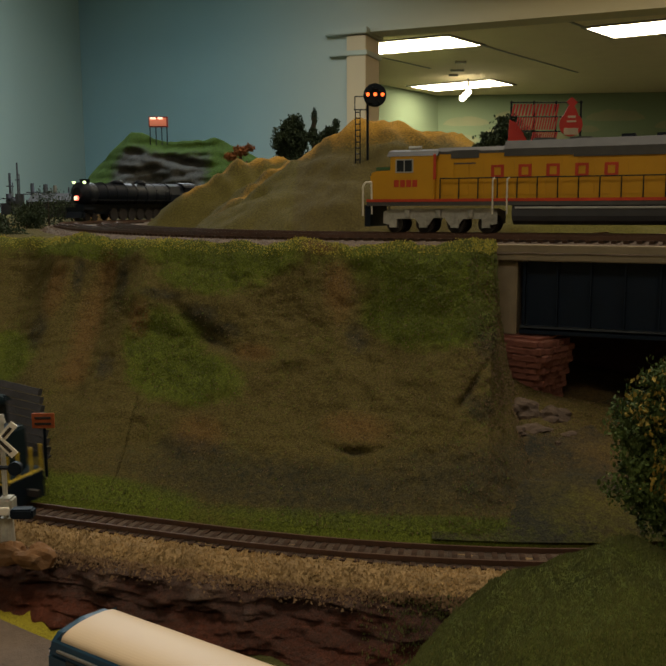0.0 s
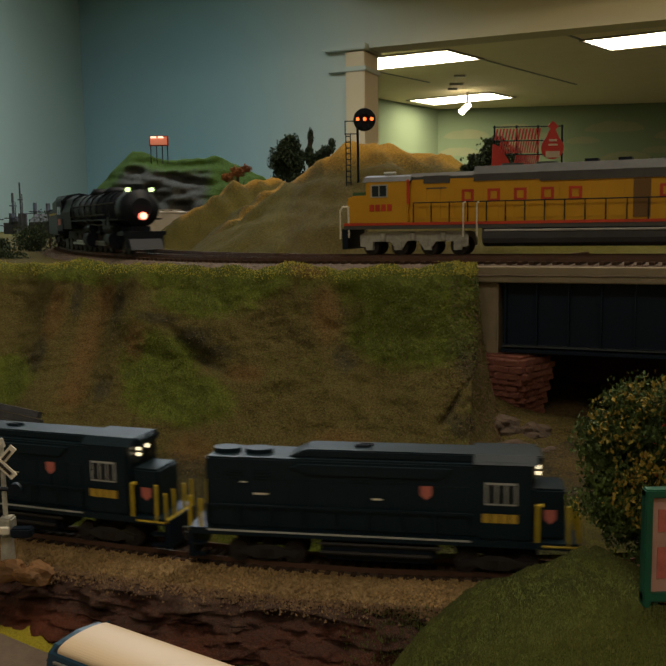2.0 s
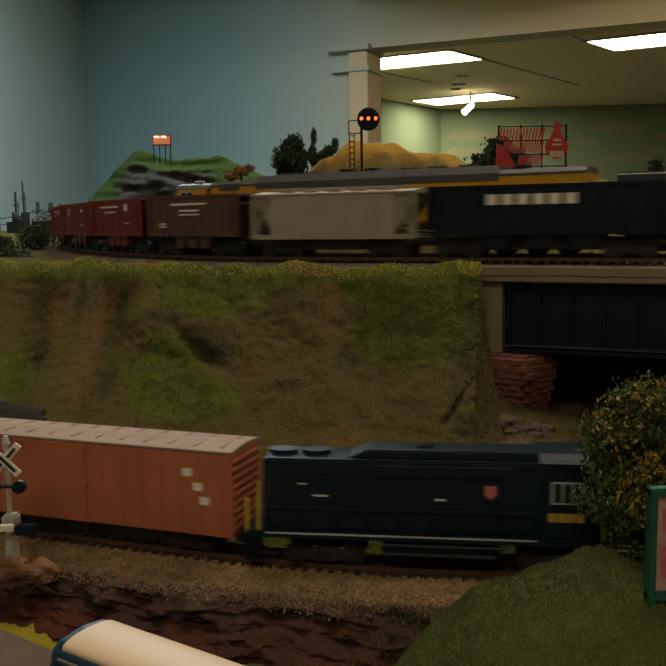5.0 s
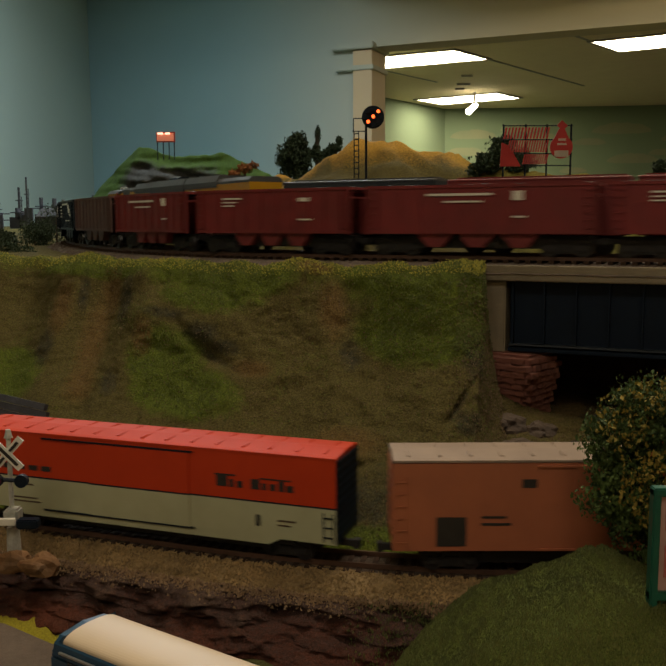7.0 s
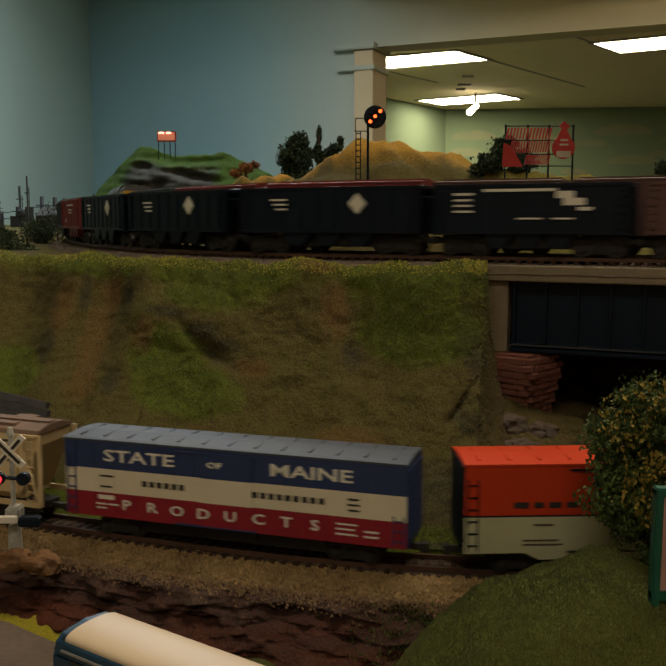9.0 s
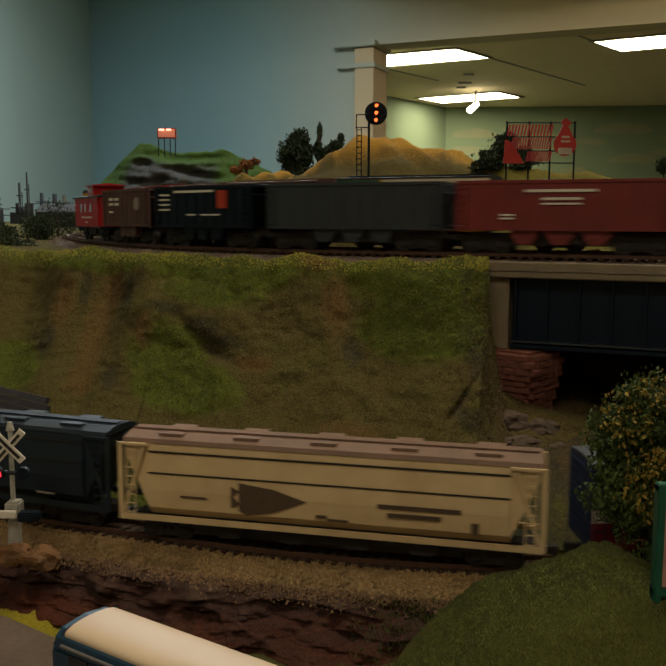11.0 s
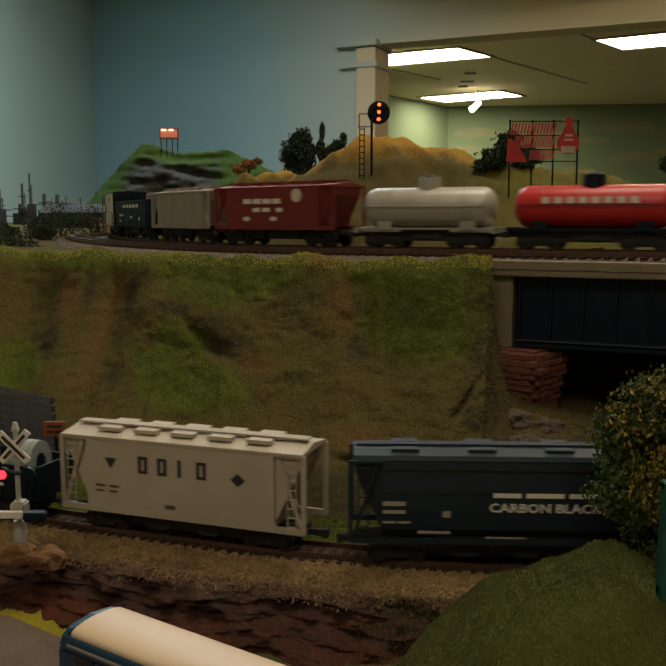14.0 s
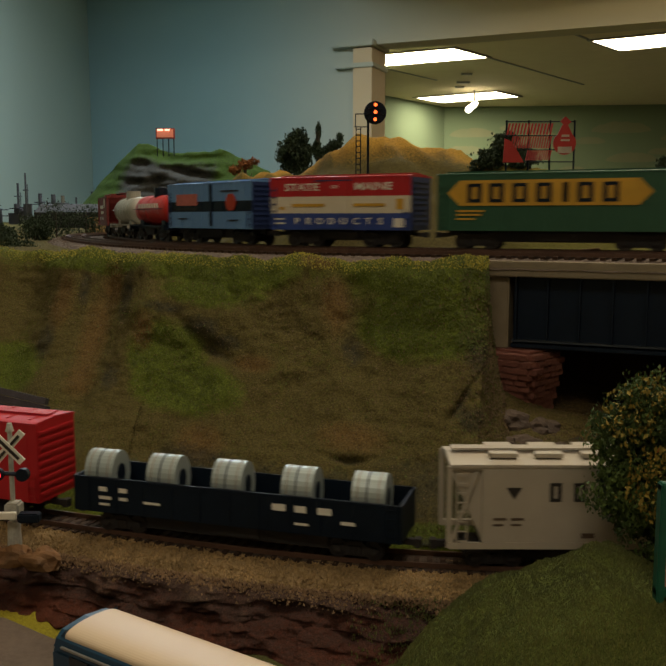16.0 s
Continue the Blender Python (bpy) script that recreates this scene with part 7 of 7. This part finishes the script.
for k in range(34):
    x = -1.62 + k * 0.026 + random.uniform(-0.01, 0.01)
    y = 3.6 + random.uniform(-0.1, 0.3)
    h = random.choice((0.04, 0.06, 0.08, 0.10, 0.13, 0.16)) * random.uniform(0.8, 1.1)
    r = random.uniform(0.004, 0.012)
    w = root("refinery_tower", "far dark steel refinery column with pipes", "tower", "far works")
    tb0 = bmesh.new()
    cyl(tb0, (x, y, 1.22), (x, y, 1.25 + h), r, 10, r * 0.8)
    part("column", tb0, M_FARPALE if k in (9, 21) else M_FARGREY, w)
    part("platform", boxes((x - r * 2, x + r * 2, y - r * 2, y + r * 2, 1.25 + h * 0.6, 1.25 + h * 0.6 + 0.004)), M_FARGREY, w)
    part("base_block", boxes((x - r * 3, x + 0.02, y, y + 0.01, 1.22, 1.25 + h * 0.3)), M_FARGREY, w)
    part("pipe", tubes([((x + r * 1.6, y, 1.22), (x + r * 1.6, y, 1.24 + h * 0.8)), ((x, y, 1.24 + h * 0.35), (x + 0.05, y, 1.24 + h * 0.35))], 0.002), M_FARGREY, w)
bm = bmesh.new()
extrude_x(bm, [(2.4, 1.22), (2.4, 1.262), (2.46, 1.285), (2.52, 1.262), (2.52, 1.22)], -0.80, -0.62)
thing("far_shed", bm, mat("dark_roofing", (0.03, 0.03, 0.033), 0.8, scale=40), "long dark pitched-roof shed by the curve", "building")
kiosk = root("tan_shed", "small tan windowless shed beside the curve", "shed")
part("wall", boxes((-0.385, -0.345, 1.42, 1.46, 1.219, 1.246)), mat("tan_card", (0.34, 0.22, 0.10), 0.8, scale=90), kiosk, bevel=0.001)
part("roof", boxes((-0.387, -0.343, 1.418, 1.462, 1.2465, 1.249)), mat("tan_card_roof", (0.40, 0.27, 0.13), 0.8, scale=90), kiosk)

# ---- signals, signs, vehicle ----
sig = root("position_light_signal", "black position-light signal on a mast with a ladder", "signal")
SX, SY, SZ = 0.0375, 0.80, 1.339
part("mast", tubes([((SX - 0.006, SY + 0.002, 1.225), (SX - 0.006, SY + 0.002, SZ + 0.004))], 0.0011, 8), M_BLACK, sig)
part("head", fill(cyl, (SX, SY + 0.002, SZ), (SX, SY - 0.002, SZ), 0.0098, 24), M_BLACK, sig)
bm = bmesh.new()
for k in range(8):
    a = k * math.pi / 4
    x, z = SX + 0.0068 * math.cos(a), SZ + 0.0068 * math.sin(a)
    cyl(bm, (x, SY - 0.002, z), (x, SY - 0.006, z), 0.0019, 10, 0.0021)
cyl(bm, (SX, SY - 0.002, SZ), (SX, SY - 0.004, SZ), 0.0019, 10, 0.0021)
part("lamp_hood", bm, M_BLACK, sig)
part("ladder", tubes([((SX - 0.0165, SY, 1.225), (SX - 0.0165, SY, SZ - 0.012)), ((SX - 0.0125, SY, 1.225), (SX - 0.0125, SY, SZ - 0.012))] + [((SX - 0.0165, SY, z), (SX - 0.0125, SY, z)) for z in np.arange(1.23, SZ - 0.012, 0.005)], 0.0005, 5), M_BLACK, sig)
part("cage", tubes([((SX - 0.017, SY, SZ - 0.012), (SX - 0.017, SY, SZ - 0.001)), ((SX - 0.008, SY, SZ - 0.001), (SX - 0.017, SY, SZ - 0.001)), ((SX - 0.006, SY, SZ - 0.012), (SX - 0.018, SY, SZ - 0.012))], 0.0005, 5), M_BLACK, sig)
bm = bmesh.new()
for x in (-0.0062, 0, 0.0062):
    cyl(bm, (x, -0.0062, 0), (x, -0.0066, 0), 0.0015, 10)
lights = part("lamp_row", bm, M_SIGAMB, sig, "row of three lit amber lamps")
lights.location = (SX, SY, SZ)

sw = root("red_billboard", "red skeleton-letter billboard with a round emblem on posts", "billboard")
M_SIGN = mat("billboard_red", (0.45, 0.03, 0.025), 0.55, color2=(0.36, 0.03, 0.025), scale=120)
M_SIGNW = mat("billboard_white", (0.55, 0.48, 0.38), 0.6, scale=120)
YS = 0.66
random.seed(2)
for row, (z0, z1, x0, x1, n) in enumerate(((1.3075, 1.3155, 0.1255, 0.1585, 7), (1.298, 1.3065, 0.1285, 0.1575, 8), (1.2895, 1.2965, 0.1395, 0.1575, 6))):
    for k in range(n):
        a = x0 + (x1 - x0) * k / n
        w = (x1 - x0) / n * 0.78
        s = 0.0016
        bm = bmesh.new()
        prism(bm, [(a, z0), (a + w * 0.36, z0), (a + w * 0.36 + s, z1), (a + s, z1)], YS - 0.0006, YS + 0.0004)
        prism(bm, [(a + w * 0.64, z0), (a + w, z0), (a + w + s, z1), (a + w * 0.64 + s, z1)], YS - 0.0006, YS + 0.0004)
        part("letter_bar", bm, M_SIGN, sw)
bm = bmesh.new()
prism(bm, [(0.1235, 1.288), (0.1385, 1.288), (0.134, 1.296), (0.129, 1.303), (0.1245, 1.305)], YS, YS + 0.001)
part("paint_splash", bm, M_SIGN, sw)
bm = bmesh.new()
cyl(bm, (0.1675, YS - 0.0008, 1.3015), (0.1675, YS + 0.0004, 1.3015), 0.0082, 24)
prism(bm, [(0.161, 1.305), (0.1655, 1.3145), (0.1695, 1.3145), (0.174, 1.305)], YS - 0.0007, YS + 0.0003)
part("emblem_disc", bm, M_SIGN, sw)
part("emblem_cap", fill(prism, [(0.164, 1.317), (0.1675, 1.3205), (0.172, 1.3165), (0.168, 1.313)], YS - 0.0006, YS + 0.0004), M_SIGN, sw)
part("emblem_band", boxes((0.1625, 0.1725, YS - 0.0012, YS - 0.0006, 1.2945, 1.299), (0.165, 0.1705, YS - 0.0012, YS - 0.0006, 1.306, 1.3075), (0.1645, 0.171, YS - 0.0012, YS - 0.0006, 1.303, 1.3042)), M_SIGNW, sw)
for x in (0.126, 0.142, 0.1575, 0.175):
    part("post", tubes([((x, YS + 0.002, 1.262), (x, YS + 0.002, 1.318))], 0.0007, 6), M_BLACK, sw)
part("frame_rail", tubes([((0.125, YS + 0.002, z), (0.176, YS + 0.002, z)) for z in (1.2885, 1.297, 1.307, 1.317)], 0.00045, 5), M_BLACK, sw)

xs_ = root("crossing_signal", "silver crossing signal with white crossbuck, red lamp and gate arm", "signal")
CX, CY = -0.1345, 0.372
part("base", fill(cyl, (CX, CY, 1.104), (CX, CY, 1.121), 0.0032, 16, 0.0026), M_SILVER, xs_)
part("mast", tubes([((CX, CY, 1.11), (CX, CY, 1.160))], 0.0011, 8), M_SILVER, xs_)
part("finial", fill(cyl, (CX, CY, 1.160), (CX, CY, 1.1635), 0.0018, 12, 0.0010), M_SILVER, xs_)
for s in (1, -1):
    bm = bmesh.new()
    box(bm, -0.0085, 0.0085, -0.0006, 0.0002, -0.0016, 0.0016)
    ob = part("crossbuck_blade", bm, M_WHITEL, xs_)
    ob.matrix_basis = pose(CX - 0.0003, CY - 0.0016 - 0.0005 * s, 1.1535, 0, 48 * s, 8)
    bm = bmesh.new()
    box(bm, -0.0065, 0.0065, -0.0011, -0.0006, -0.0006, 0.0006)
    ob = part("crossbuck_text_bar", bm, M_DKTEXT, xs_)
    ob.matrix_basis = pose(CX - 0.0003, CY - 0.0016 - 0.0005 * s, 1.1535, 0, 48 * s, 8)
part("lamp_bar", tubes([((CX - 0.007, CY - 0.001, 1.1425), (CX + 0.007, CY - 0.001, 1.1415))], 0.0009), M_BLACK, xs_)
for dx in (-0.0052, 0.0055):
    part("lamp_housing", fill(cyl, (CX + dx, CY - 0.001, 1.142), (CX + dx, CY - 0.0035, 1.142), 0.0028, 16), M_BLACK, xs_)
part("red_lamp", fill(cyl, (CX - 0.0052, CY - 0.0036, 1.142), (CX - 0.0052, CY - 0.0040, 1.142), 0.0019, 16), M_SIGRED, xs_)
part("gate_box", boxes((CX - 0.0022, CX + 0.004, CY - 0.005, CY + 0.002, 1.1245, 1.1300)), M_SILVER, xs_, bevel=0.0008)
part("gate_arm", boxes((CX - 0.03, CX + 0.004, CY - 0.0085, CY - 0.0065, 1.1245, 1.1275)), M_WHITEL, xs_, bevel=0.0003)
part("arm_stripe", boxes((CX - 0.012, CX - 0.006, CY - 0.0088, CY - 0.0062, 1.1244, 1.1276), (CX - 0.026, CX - 0.019, CY - 0.0088, CY - 0.0062, 1.1244, 1.1276)), M_REDTRIM, xs_)
part("counterweight", boxes((CX + 0.0045, CX + 0.0135, CY - 0.009, CY - 0.004, 1.123, 1.127)), M_BLACK, xs_, bevel=0.0006)

osn = root("orange_sign", "small orange square sign on a post", "sign")
part("panel", boxes((-0.1505, -0.1395, 0.4545, 0.4555, 1.137, 1.1445)), mat("orange_sign_paint", (0.36, 0.085, 0.02), 0.6, scale=200), osn)
part("text_bar", boxes((-0.149, -0.141, 0.4538, 0.4544, 1.1418, 1.1428), (-0.149, -0.141, 0.4538, 0.4544, 1.1388, 1.1398)), M_DKTEXT, osn)
part("post", tubes([((-0.145, 0.456, 1.106), (-0.145, 0.456, 1.14))], 0.0008), M_BLACK, osn)

# grey plank retaining wall at the foot of the cliff
M_PLANK = mat("weathered_grey_plank", (0.075, 0.075, 0.085), 0.85, color2=(0.045, 0.045, 0.05), scale=200, bump=0.5)
rw = root("retaining_wall", "weathered grey plank retaining wall against the cliff", "retaining wall")
for k in range(9):
    bm = bmesh.new()
    box(bm, -0.045, 0.045, -0.0015, 0.0015, -0.0018, 0.0018)
    ob = part("plank", bm, M_PLANK, rw)
    ob.matrix_basis = pose(-0.188 - 0.0008 * k, 0.487 + 0.0012 * k, 1.122 + k * 0.0041, -18, 6, -24)

bus = root("toy_bus", "dark blue bus with a cream roof beside the rock cut", "bus")
BL, BW, BH = 0.130, 0.0285, 0.0305
M_BUSBLUE = mat("deep_blue_paint", (0.012, 0.045, 0.085), 0.3, scale=60, spec=0.5)
M_BUSROOF = mat("cream_roof_paint", (0.54, 0.42, 0.28), 0.45, color2=(0.50, 0.385, 0.26), scale=30, amount=0.1)
part("body", boxes((0, BL, 0, BW, 0.004, 0.0235)), M_BUSBLUE, bus, bevel=0.0022)
bm = bmesh.new()
extrude_x(bm, [(-0.0002, 0.0225), (0.0006, 0.0268), (0.0036, 0.0292), (0.0142, 0.0305), (0.0249, 0.0292), (0.0279, 0.0268), (0.0287, 0.0225)], 0.0035, BL)
part("upper_body", bm, M_BUSBLUE, bus)
bm = bmesh.new()
arc = [(0.01425 - 0.0129 * math.cos(k * math.pi / 24), 0.0274 + 0.0039 * math.sin(k * math.pi / 24) ** 0.75) for k in range(25)]
extrude_x(bm, arc, 0.0078, BL - 0.002)
for f in bm.faces:
    f.smooth = len(f.verts) == 4
part("roof", bm, M_BUSROOF, bus, "cream painted roof")
bm = bmesh.new()
prism(bm, [(0.0005, 0.0225), (0.0078, 0.0302), (0.0078, 0.0225)], 0.0015, BW - 0.0015)
part("roof_front", bm, M_BUSBLUE, bus)
part("windshield", fill(prism, [(0.0000, 0.0170), (0.0022, 0.0245), (0.0030, 0.0245), (0.0012, 0.0170)], 0.003, BW - 0.003), M_GLASS, bus)
for k in range(9):
    part("window", boxes((0.012 + k * 0.0122, 0.0218 + k * 0.0122, -0.0006, 0.0006, 0.0165, 0.0222)), M_GLASS, bus)
part("drip_rail", boxes((0.008, BL - 0.002, -0.0012, -0.0002, 0.0245, 0.0252), (0.008, BL - 0.002, BW, BW + 0.0010, 0.0245, 0.0252)), M_STEEL, bus)
part("trim_strip", boxes((0.003, BL, -0.0005, 0.0002, 0.0138, 0.0148)), M_STEEL, bus)
part("headlight", fill(lambda b: [cyl(b, (-0.0010, y, 0.009), (0.0006, y, 0.009), 0.0016, 12) for y in (0.004, 0.0245)]), M_STEEL, bus)
part("bumper", boxes((-0.0018, -0.0004, 0.001, BW - 0.001, 0.0040, 0.0062)), M_STEEL, bus)
part("marker_lamp", fill(lambda b: [cyl(b, (0.0016, y, 0.0262), (0.0030, y, 0.0262), 0.0007, 8) for y in (0.004, 0.0245)]), M_LEMON, bus)
for x in (0.022, 0.105):
    for y in (0.0, BW - 0.004):
        bm = bmesh.new()
        cyl(bm, (x, y, 0.0052), (x, y + 0.004, 0.0052), 0.0052, 18)
        wh = part("wheel", bm, M_BLACK, bus)
        part("hub", fill(cyl, (x, y - 0.0003, 0.0052), (x, y + 0.0043, 0.0052), 0.0024, 12), M_STEEL, wh)
bus.matrix_basis = pose(-0.0925, 0.2850, GROUND + 0.0022, 0, 0, -34) @ Matrix.Scale(0.88, 4)

board = root("notice_board", "green framed notice board with a pink poster", "notice board")
M_BGREEN = mat("glossy_green_frame", (0.01, 0.10, 0.06), 0.4, scale=90)
part("frame", boxes((0.0960, 0.0985, 0.2695, 0.2735, 1.1245, 1.1685), (0.150, 0.1525, 0.2695, 0.2735, 1.1245, 1.1685), (0.0960, 0.1525, 0.2694, 0.2736, 1.166, 1.1687), (0.0960, 0.1525, 0.2694, 0.2736, 1.1328, 1.1356)), M_BGREEN, board, bevel=0.0004)
part("poster", boxes((0.0985, 0.150, 0.2712, 0.2722, 1.1352, 1.1662)), mat("pink_poster", (0.50, 0.30, 0.25), 0.6, scale=60), board)
part("poster_bar", boxes((0.1005, 0.120, 0.2708, 0.2711, 1.155, 1.162), (0.1005, 0.115, 0.2708, 0.2711, 1.140, 1.150)), M_PINK, board)
part("lattice", tubes([((0.0965 + k * 0.006, 0.2715, 1.125), (0.1015 + k * 0.006, 0.2715, 1.133)) for k in range(9)] + [((0.0965, 0.2715, 1.1255), (0.152, 0.2715, 1.1255))], 0.0006), M_BGREEN, board)
part("leg", boxes((0.0964, 0.0982, 0.2700, 0.2730, 1.10, 1.126), (0.1503, 0.1521, 0.2700, 0.2730, 1.10, 1.126)), M_BGREEN, board)

board.location = (0.004, 0, 0)
bm = bmesh.new()
box(bm, -0.014, 0.014, -0.001, 0.001, -0.0008, 0.0008)
plank = thing("loose_plank", bm, M_ORROCK, "short bare wooden plank lying beside the track", "plank")
plank.matrix_basis = pose(0.163, 0.598, 1.2265, 0, -6, -12)

# ---- loose cover ----
def scatter(name, pts, size, material, label, category, seed, tall=1.0):
    """Very many small lumps as one object."""
    rng = np.random.default_rng(seed)
    tet = np.array(((1, 0, -0.5), (-0.5, 0.87, -0.5), (-0.5, -0.87, -0.5), (0, 0, 0.9))) * ((1, 1, 1) if tall == 1 else (0.55, 0.55, tall))
    n = len(pts)
    ang = rng.uniform(0, 6.28, n)
    s = size * rng.uniform(0.5, 1.5, (n, 1, 1))
    rot = np.stack([np.stack([np.cos(ang), -np.sin(ang), 0 * ang], -1), np.stack([np.sin(ang), np.cos(ang), 0 * ang], -1), np.stack([0 * ang, 0 * ang, 1 + 0 * ang], -1)], 1)
    v = (np.einsum("nij,kj->nki", rot, tet) + rng.uniform(-0.3, 0.3, (n, 4, 3))) * s + np.array(pts)[:, None, :]
    base = np.arange(n)[:, None, None] * 4
    f = (np.array(((0, 1, 3), (1, 2, 3), (2, 0, 3), (0, 2, 1)))[None] + base).reshape(-1, 3)
    me = bpy.data.meshes.new(name)
    me.from_pydata(v.reshape(-1, 3).tolist(), [], f.tolist())
    me.materials.append(material)
    return tagged(new(name, me), label, category, kind="stuff")


rng = np.random.default_rng(6)
M_FOAM = leaf_mat("green_foam", (0.095, 0.115, 0.014), (0.055, 0.072, 0.011))
M_FOAMD = leaf_mat("olive_foam", (0.125, 0.135, 0.032), (0.058, 0.068, 0.018))
M_FOAMY = leaf_mat("lit_edge_foam", (0.36, 0.30, 0.035), (0.22, 0.21, 0.026))
M_EARTHC = leaf_mat("earth_crumb", (0.13, 0.085, 0.040), (0.075, 0.048, 0.024))
flat = HILL_P.reshape(-1, 3)
green = HILL_C.reshape(-1, 3)[:, 0]
pick = rng.choice(len(flat), 30000, p=green ** 3 / (green ** 3).sum())
scatter("grass_foam", flat[pick] + rng.normal(0, 0.0004, (30000, 3)), 0.00050, M_FOAM, "fine green foam grass on the hillside", "grass", 1)
pick = rng.choice(len(flat), 16000)
scatter("earth_crumbs", flat[pick] + rng.normal(0, 0.0003, (16000, 3)), 0.00045, M_EARTHC, "fine brown earth crumbs on the hillside", "earth", 2)
edge = HILL_P[:14, :375].reshape(-1, 3)
pick = rng.choice(len(edge), 15000)
# the bright yellow paints light from behind catching the rim of the bank
scatter("edge_grass", edge[pick] + rng.normal(0, 0.0006, (15000, 3)), 0.00042, M_FOAMY, "yellow-green foam grass along the bank's edge, painted as backlit", "grass", 3)
pts = []
for _ in range(14000):
    s, o = rng.uniform(-0.32, 0.40), rng.uniform(0.0095, 0.031)
    p = LOW.at(s, o)
    pts.append((p[0], p[1], LOW.height(s) - 0.0026 - max(0.0, o - 0.0165) * 0.5 + rng.uniform(0, 0.0004)))
scatter("ballast_stones", pts, 0.00062, M_STONE, "loose tan ballast stones", "ballast", 4)
pts = []
while len(pts) < 45000:
    x, y = rng.uniform(0.015, 0.20), rng.uniform(0.21, 0.36)
    z = fore_height(x, y)
    if z > GROUND + 0.002 and y < low_y(x) - 0.040:
        pts.append((x, y, z + fbm((x, y, 0), 60, 4) * 0.0012 + fbm((x, y, 3), 34, 4) * 0.0065 * min(1.0, (z - GROUND) / 0.01)))
for _ in range(30000):
    # the grass thins out over the end of the rock face
    q = CUT_P[rng.integers(0, 88), rng.integers(190, 390)]
    if rng.uniform() < (q[0] - 0.004) / 0.05:
        pts.append(tuple(q + rng.normal(0, 0.0008, 3)))
scatter("mound_grass", pts, 0.00055, M_FOAMD, "fine green foam grass on the mound", "grass", 5, 1.3)
pts = []
for _ in range(9000):
    q = CUT_P[int(abs(rng.normal(0, 7))) % 88, rng.integers(34, 390)]
    pts.append(tuple(q + rng.normal(0, 0.0006, 3)))
scatter("bank_gravel", pts, 0.00062, leaf_mat("bank_gravel", (0.24, 0.15, 0.075), (0.12, 0.075, 0.04)), "brown gravel spilling over the rock face", "gravel", 9)
pts = []
for _ in range(7000):
    s, o = rng.uniform(-0.7, 0.3), rng.uniform(0.012, 0.030)
    p = FRONT.at(s, o)
    pts.append((p[0], p[1], RAIL_UP - 0.0040 - max(0.0, o - 0.022) * 0.5))
scatter("upper_ballast_stones", pts, 0.0006, M_BALLAST2, "loose grey-brown ballast stones", "ballast", 7)

# wooden ties, each one a piece of its track
TIE = mesh_of(boxes((-0.0014, 0.0014, -0.0148, 0.0148, -0.0036, -0.0019)), "tie", M_TIE)
TIE_LOW = mesh_of(boxes((-0.0011, 0.0011, -0.0112, 0.0112, -0.0036, -0.0019)), "tie", M_TIE)
for tk, track, s0, s1 in TRACKS:
    for s in np.arange(s0, s1, 0.0066 if track is not LOW else 0.0054):
        p, d = track.at(s), track.at(s + 0.002) - track.at(s - 0.002)
        ob = new("tie", TIE if track is not LOW else TIE_LOW)
        ob.parent = tk
        ob.matrix_basis = pose(p[0], p[1], track.height(s), -track.bank, 0, math.degrees(math.atan2(d[1], d[0])) + random.uniform(-1, 1))

# ---- what moves ----
LOWER_RUN = ((0, -0.034), (0.5, 0.037), (1, 0.098), (1.5, 0.158), (2, 0.222), (3, 0.344), (4, 0.469), (6.5, 0.769), (7, 0.827), (8, 0.943), (9, 1.055), (11.5, 1.333), (12.5, 1.427), (14.5, 1.596), (16, 1.727))
FRONT_RUN = ((0, -0.72), (0.5, -0.60), (1, -0.475), (1.5, -0.335), (2, -0.185), (2.5, -0.037), (3, 0.118), (3.5, 0.268), (4, 0.414), (6.5, 1.127), (7, 1.27), (8, 1.55), (8.5, 1.683), (9, 1.815), (11.5, 2.49), (12.5, 2.718), (13.3, 2.898), (16, 3.45))
BACK_RUN = ((0, 0.004), (1.5, 0.003), (2, -0.004), (2.5, -0.021), (4, -0.085), (6.5, -0.347), (7, -0.41), (11.5, -0.99), (12.5, -1.15), (13, -1.239), (13.5, -1.339), (14.5, -1.535), (15.5, -1.745), (16, -1.855))


def run_at(rows, t):
    """A smooth reading of the run between its rows."""
    T, V = [r[0] for r in rows], [r[1] for r in rows]
    n = len(T)
    k = max(0, min(n - 2, int(np.searchsorted(T, t, "right")) - 1))
    slope = lambda i: (V[min(n - 1, i + 1)] - V[max(0, i - 1)]) / (T[min(n - 1, i + 1)] - T[max(0, i - 1)])
    h = T[k + 1] - T[k]
    u = (t - T[k]) / h
    return ((2 * u ** 3 - 3 * u ** 2 + 1) * V[k] + (u ** 3 - 2 * u ** 2 + u) * h * slope(k) + (3 * u ** 2 - 2 * u ** 3) * V[k + 1] + (u ** 3 - u ** 2) * h * slope(k + 1))


def motions():
    times = [k * 0.25 for k in range(65)]
    for cars, track, run, sign in ((LOWER_CARS, LOW, LOWER_RUN, -1), (FRONT_CARS, FRONT, FRONT_RUN, -1), (BACK_CARS, BACK, BACK_RUN, 1)):
        for thing_, behind, length in cars:
            walk(thing_, [(t, track.ride(run_at(run, t) + sign * behind, length)) for t in times])
    turn = lambda a: pose(SX, SY, SZ, 0, -a, 0)
    walk(lights, [(0, turn(0)), (5.2, turn(0)), (5.3, turn(45)), (10.2, turn(45)), (10.3, turn(88)), (16, turn(88))])


motions()
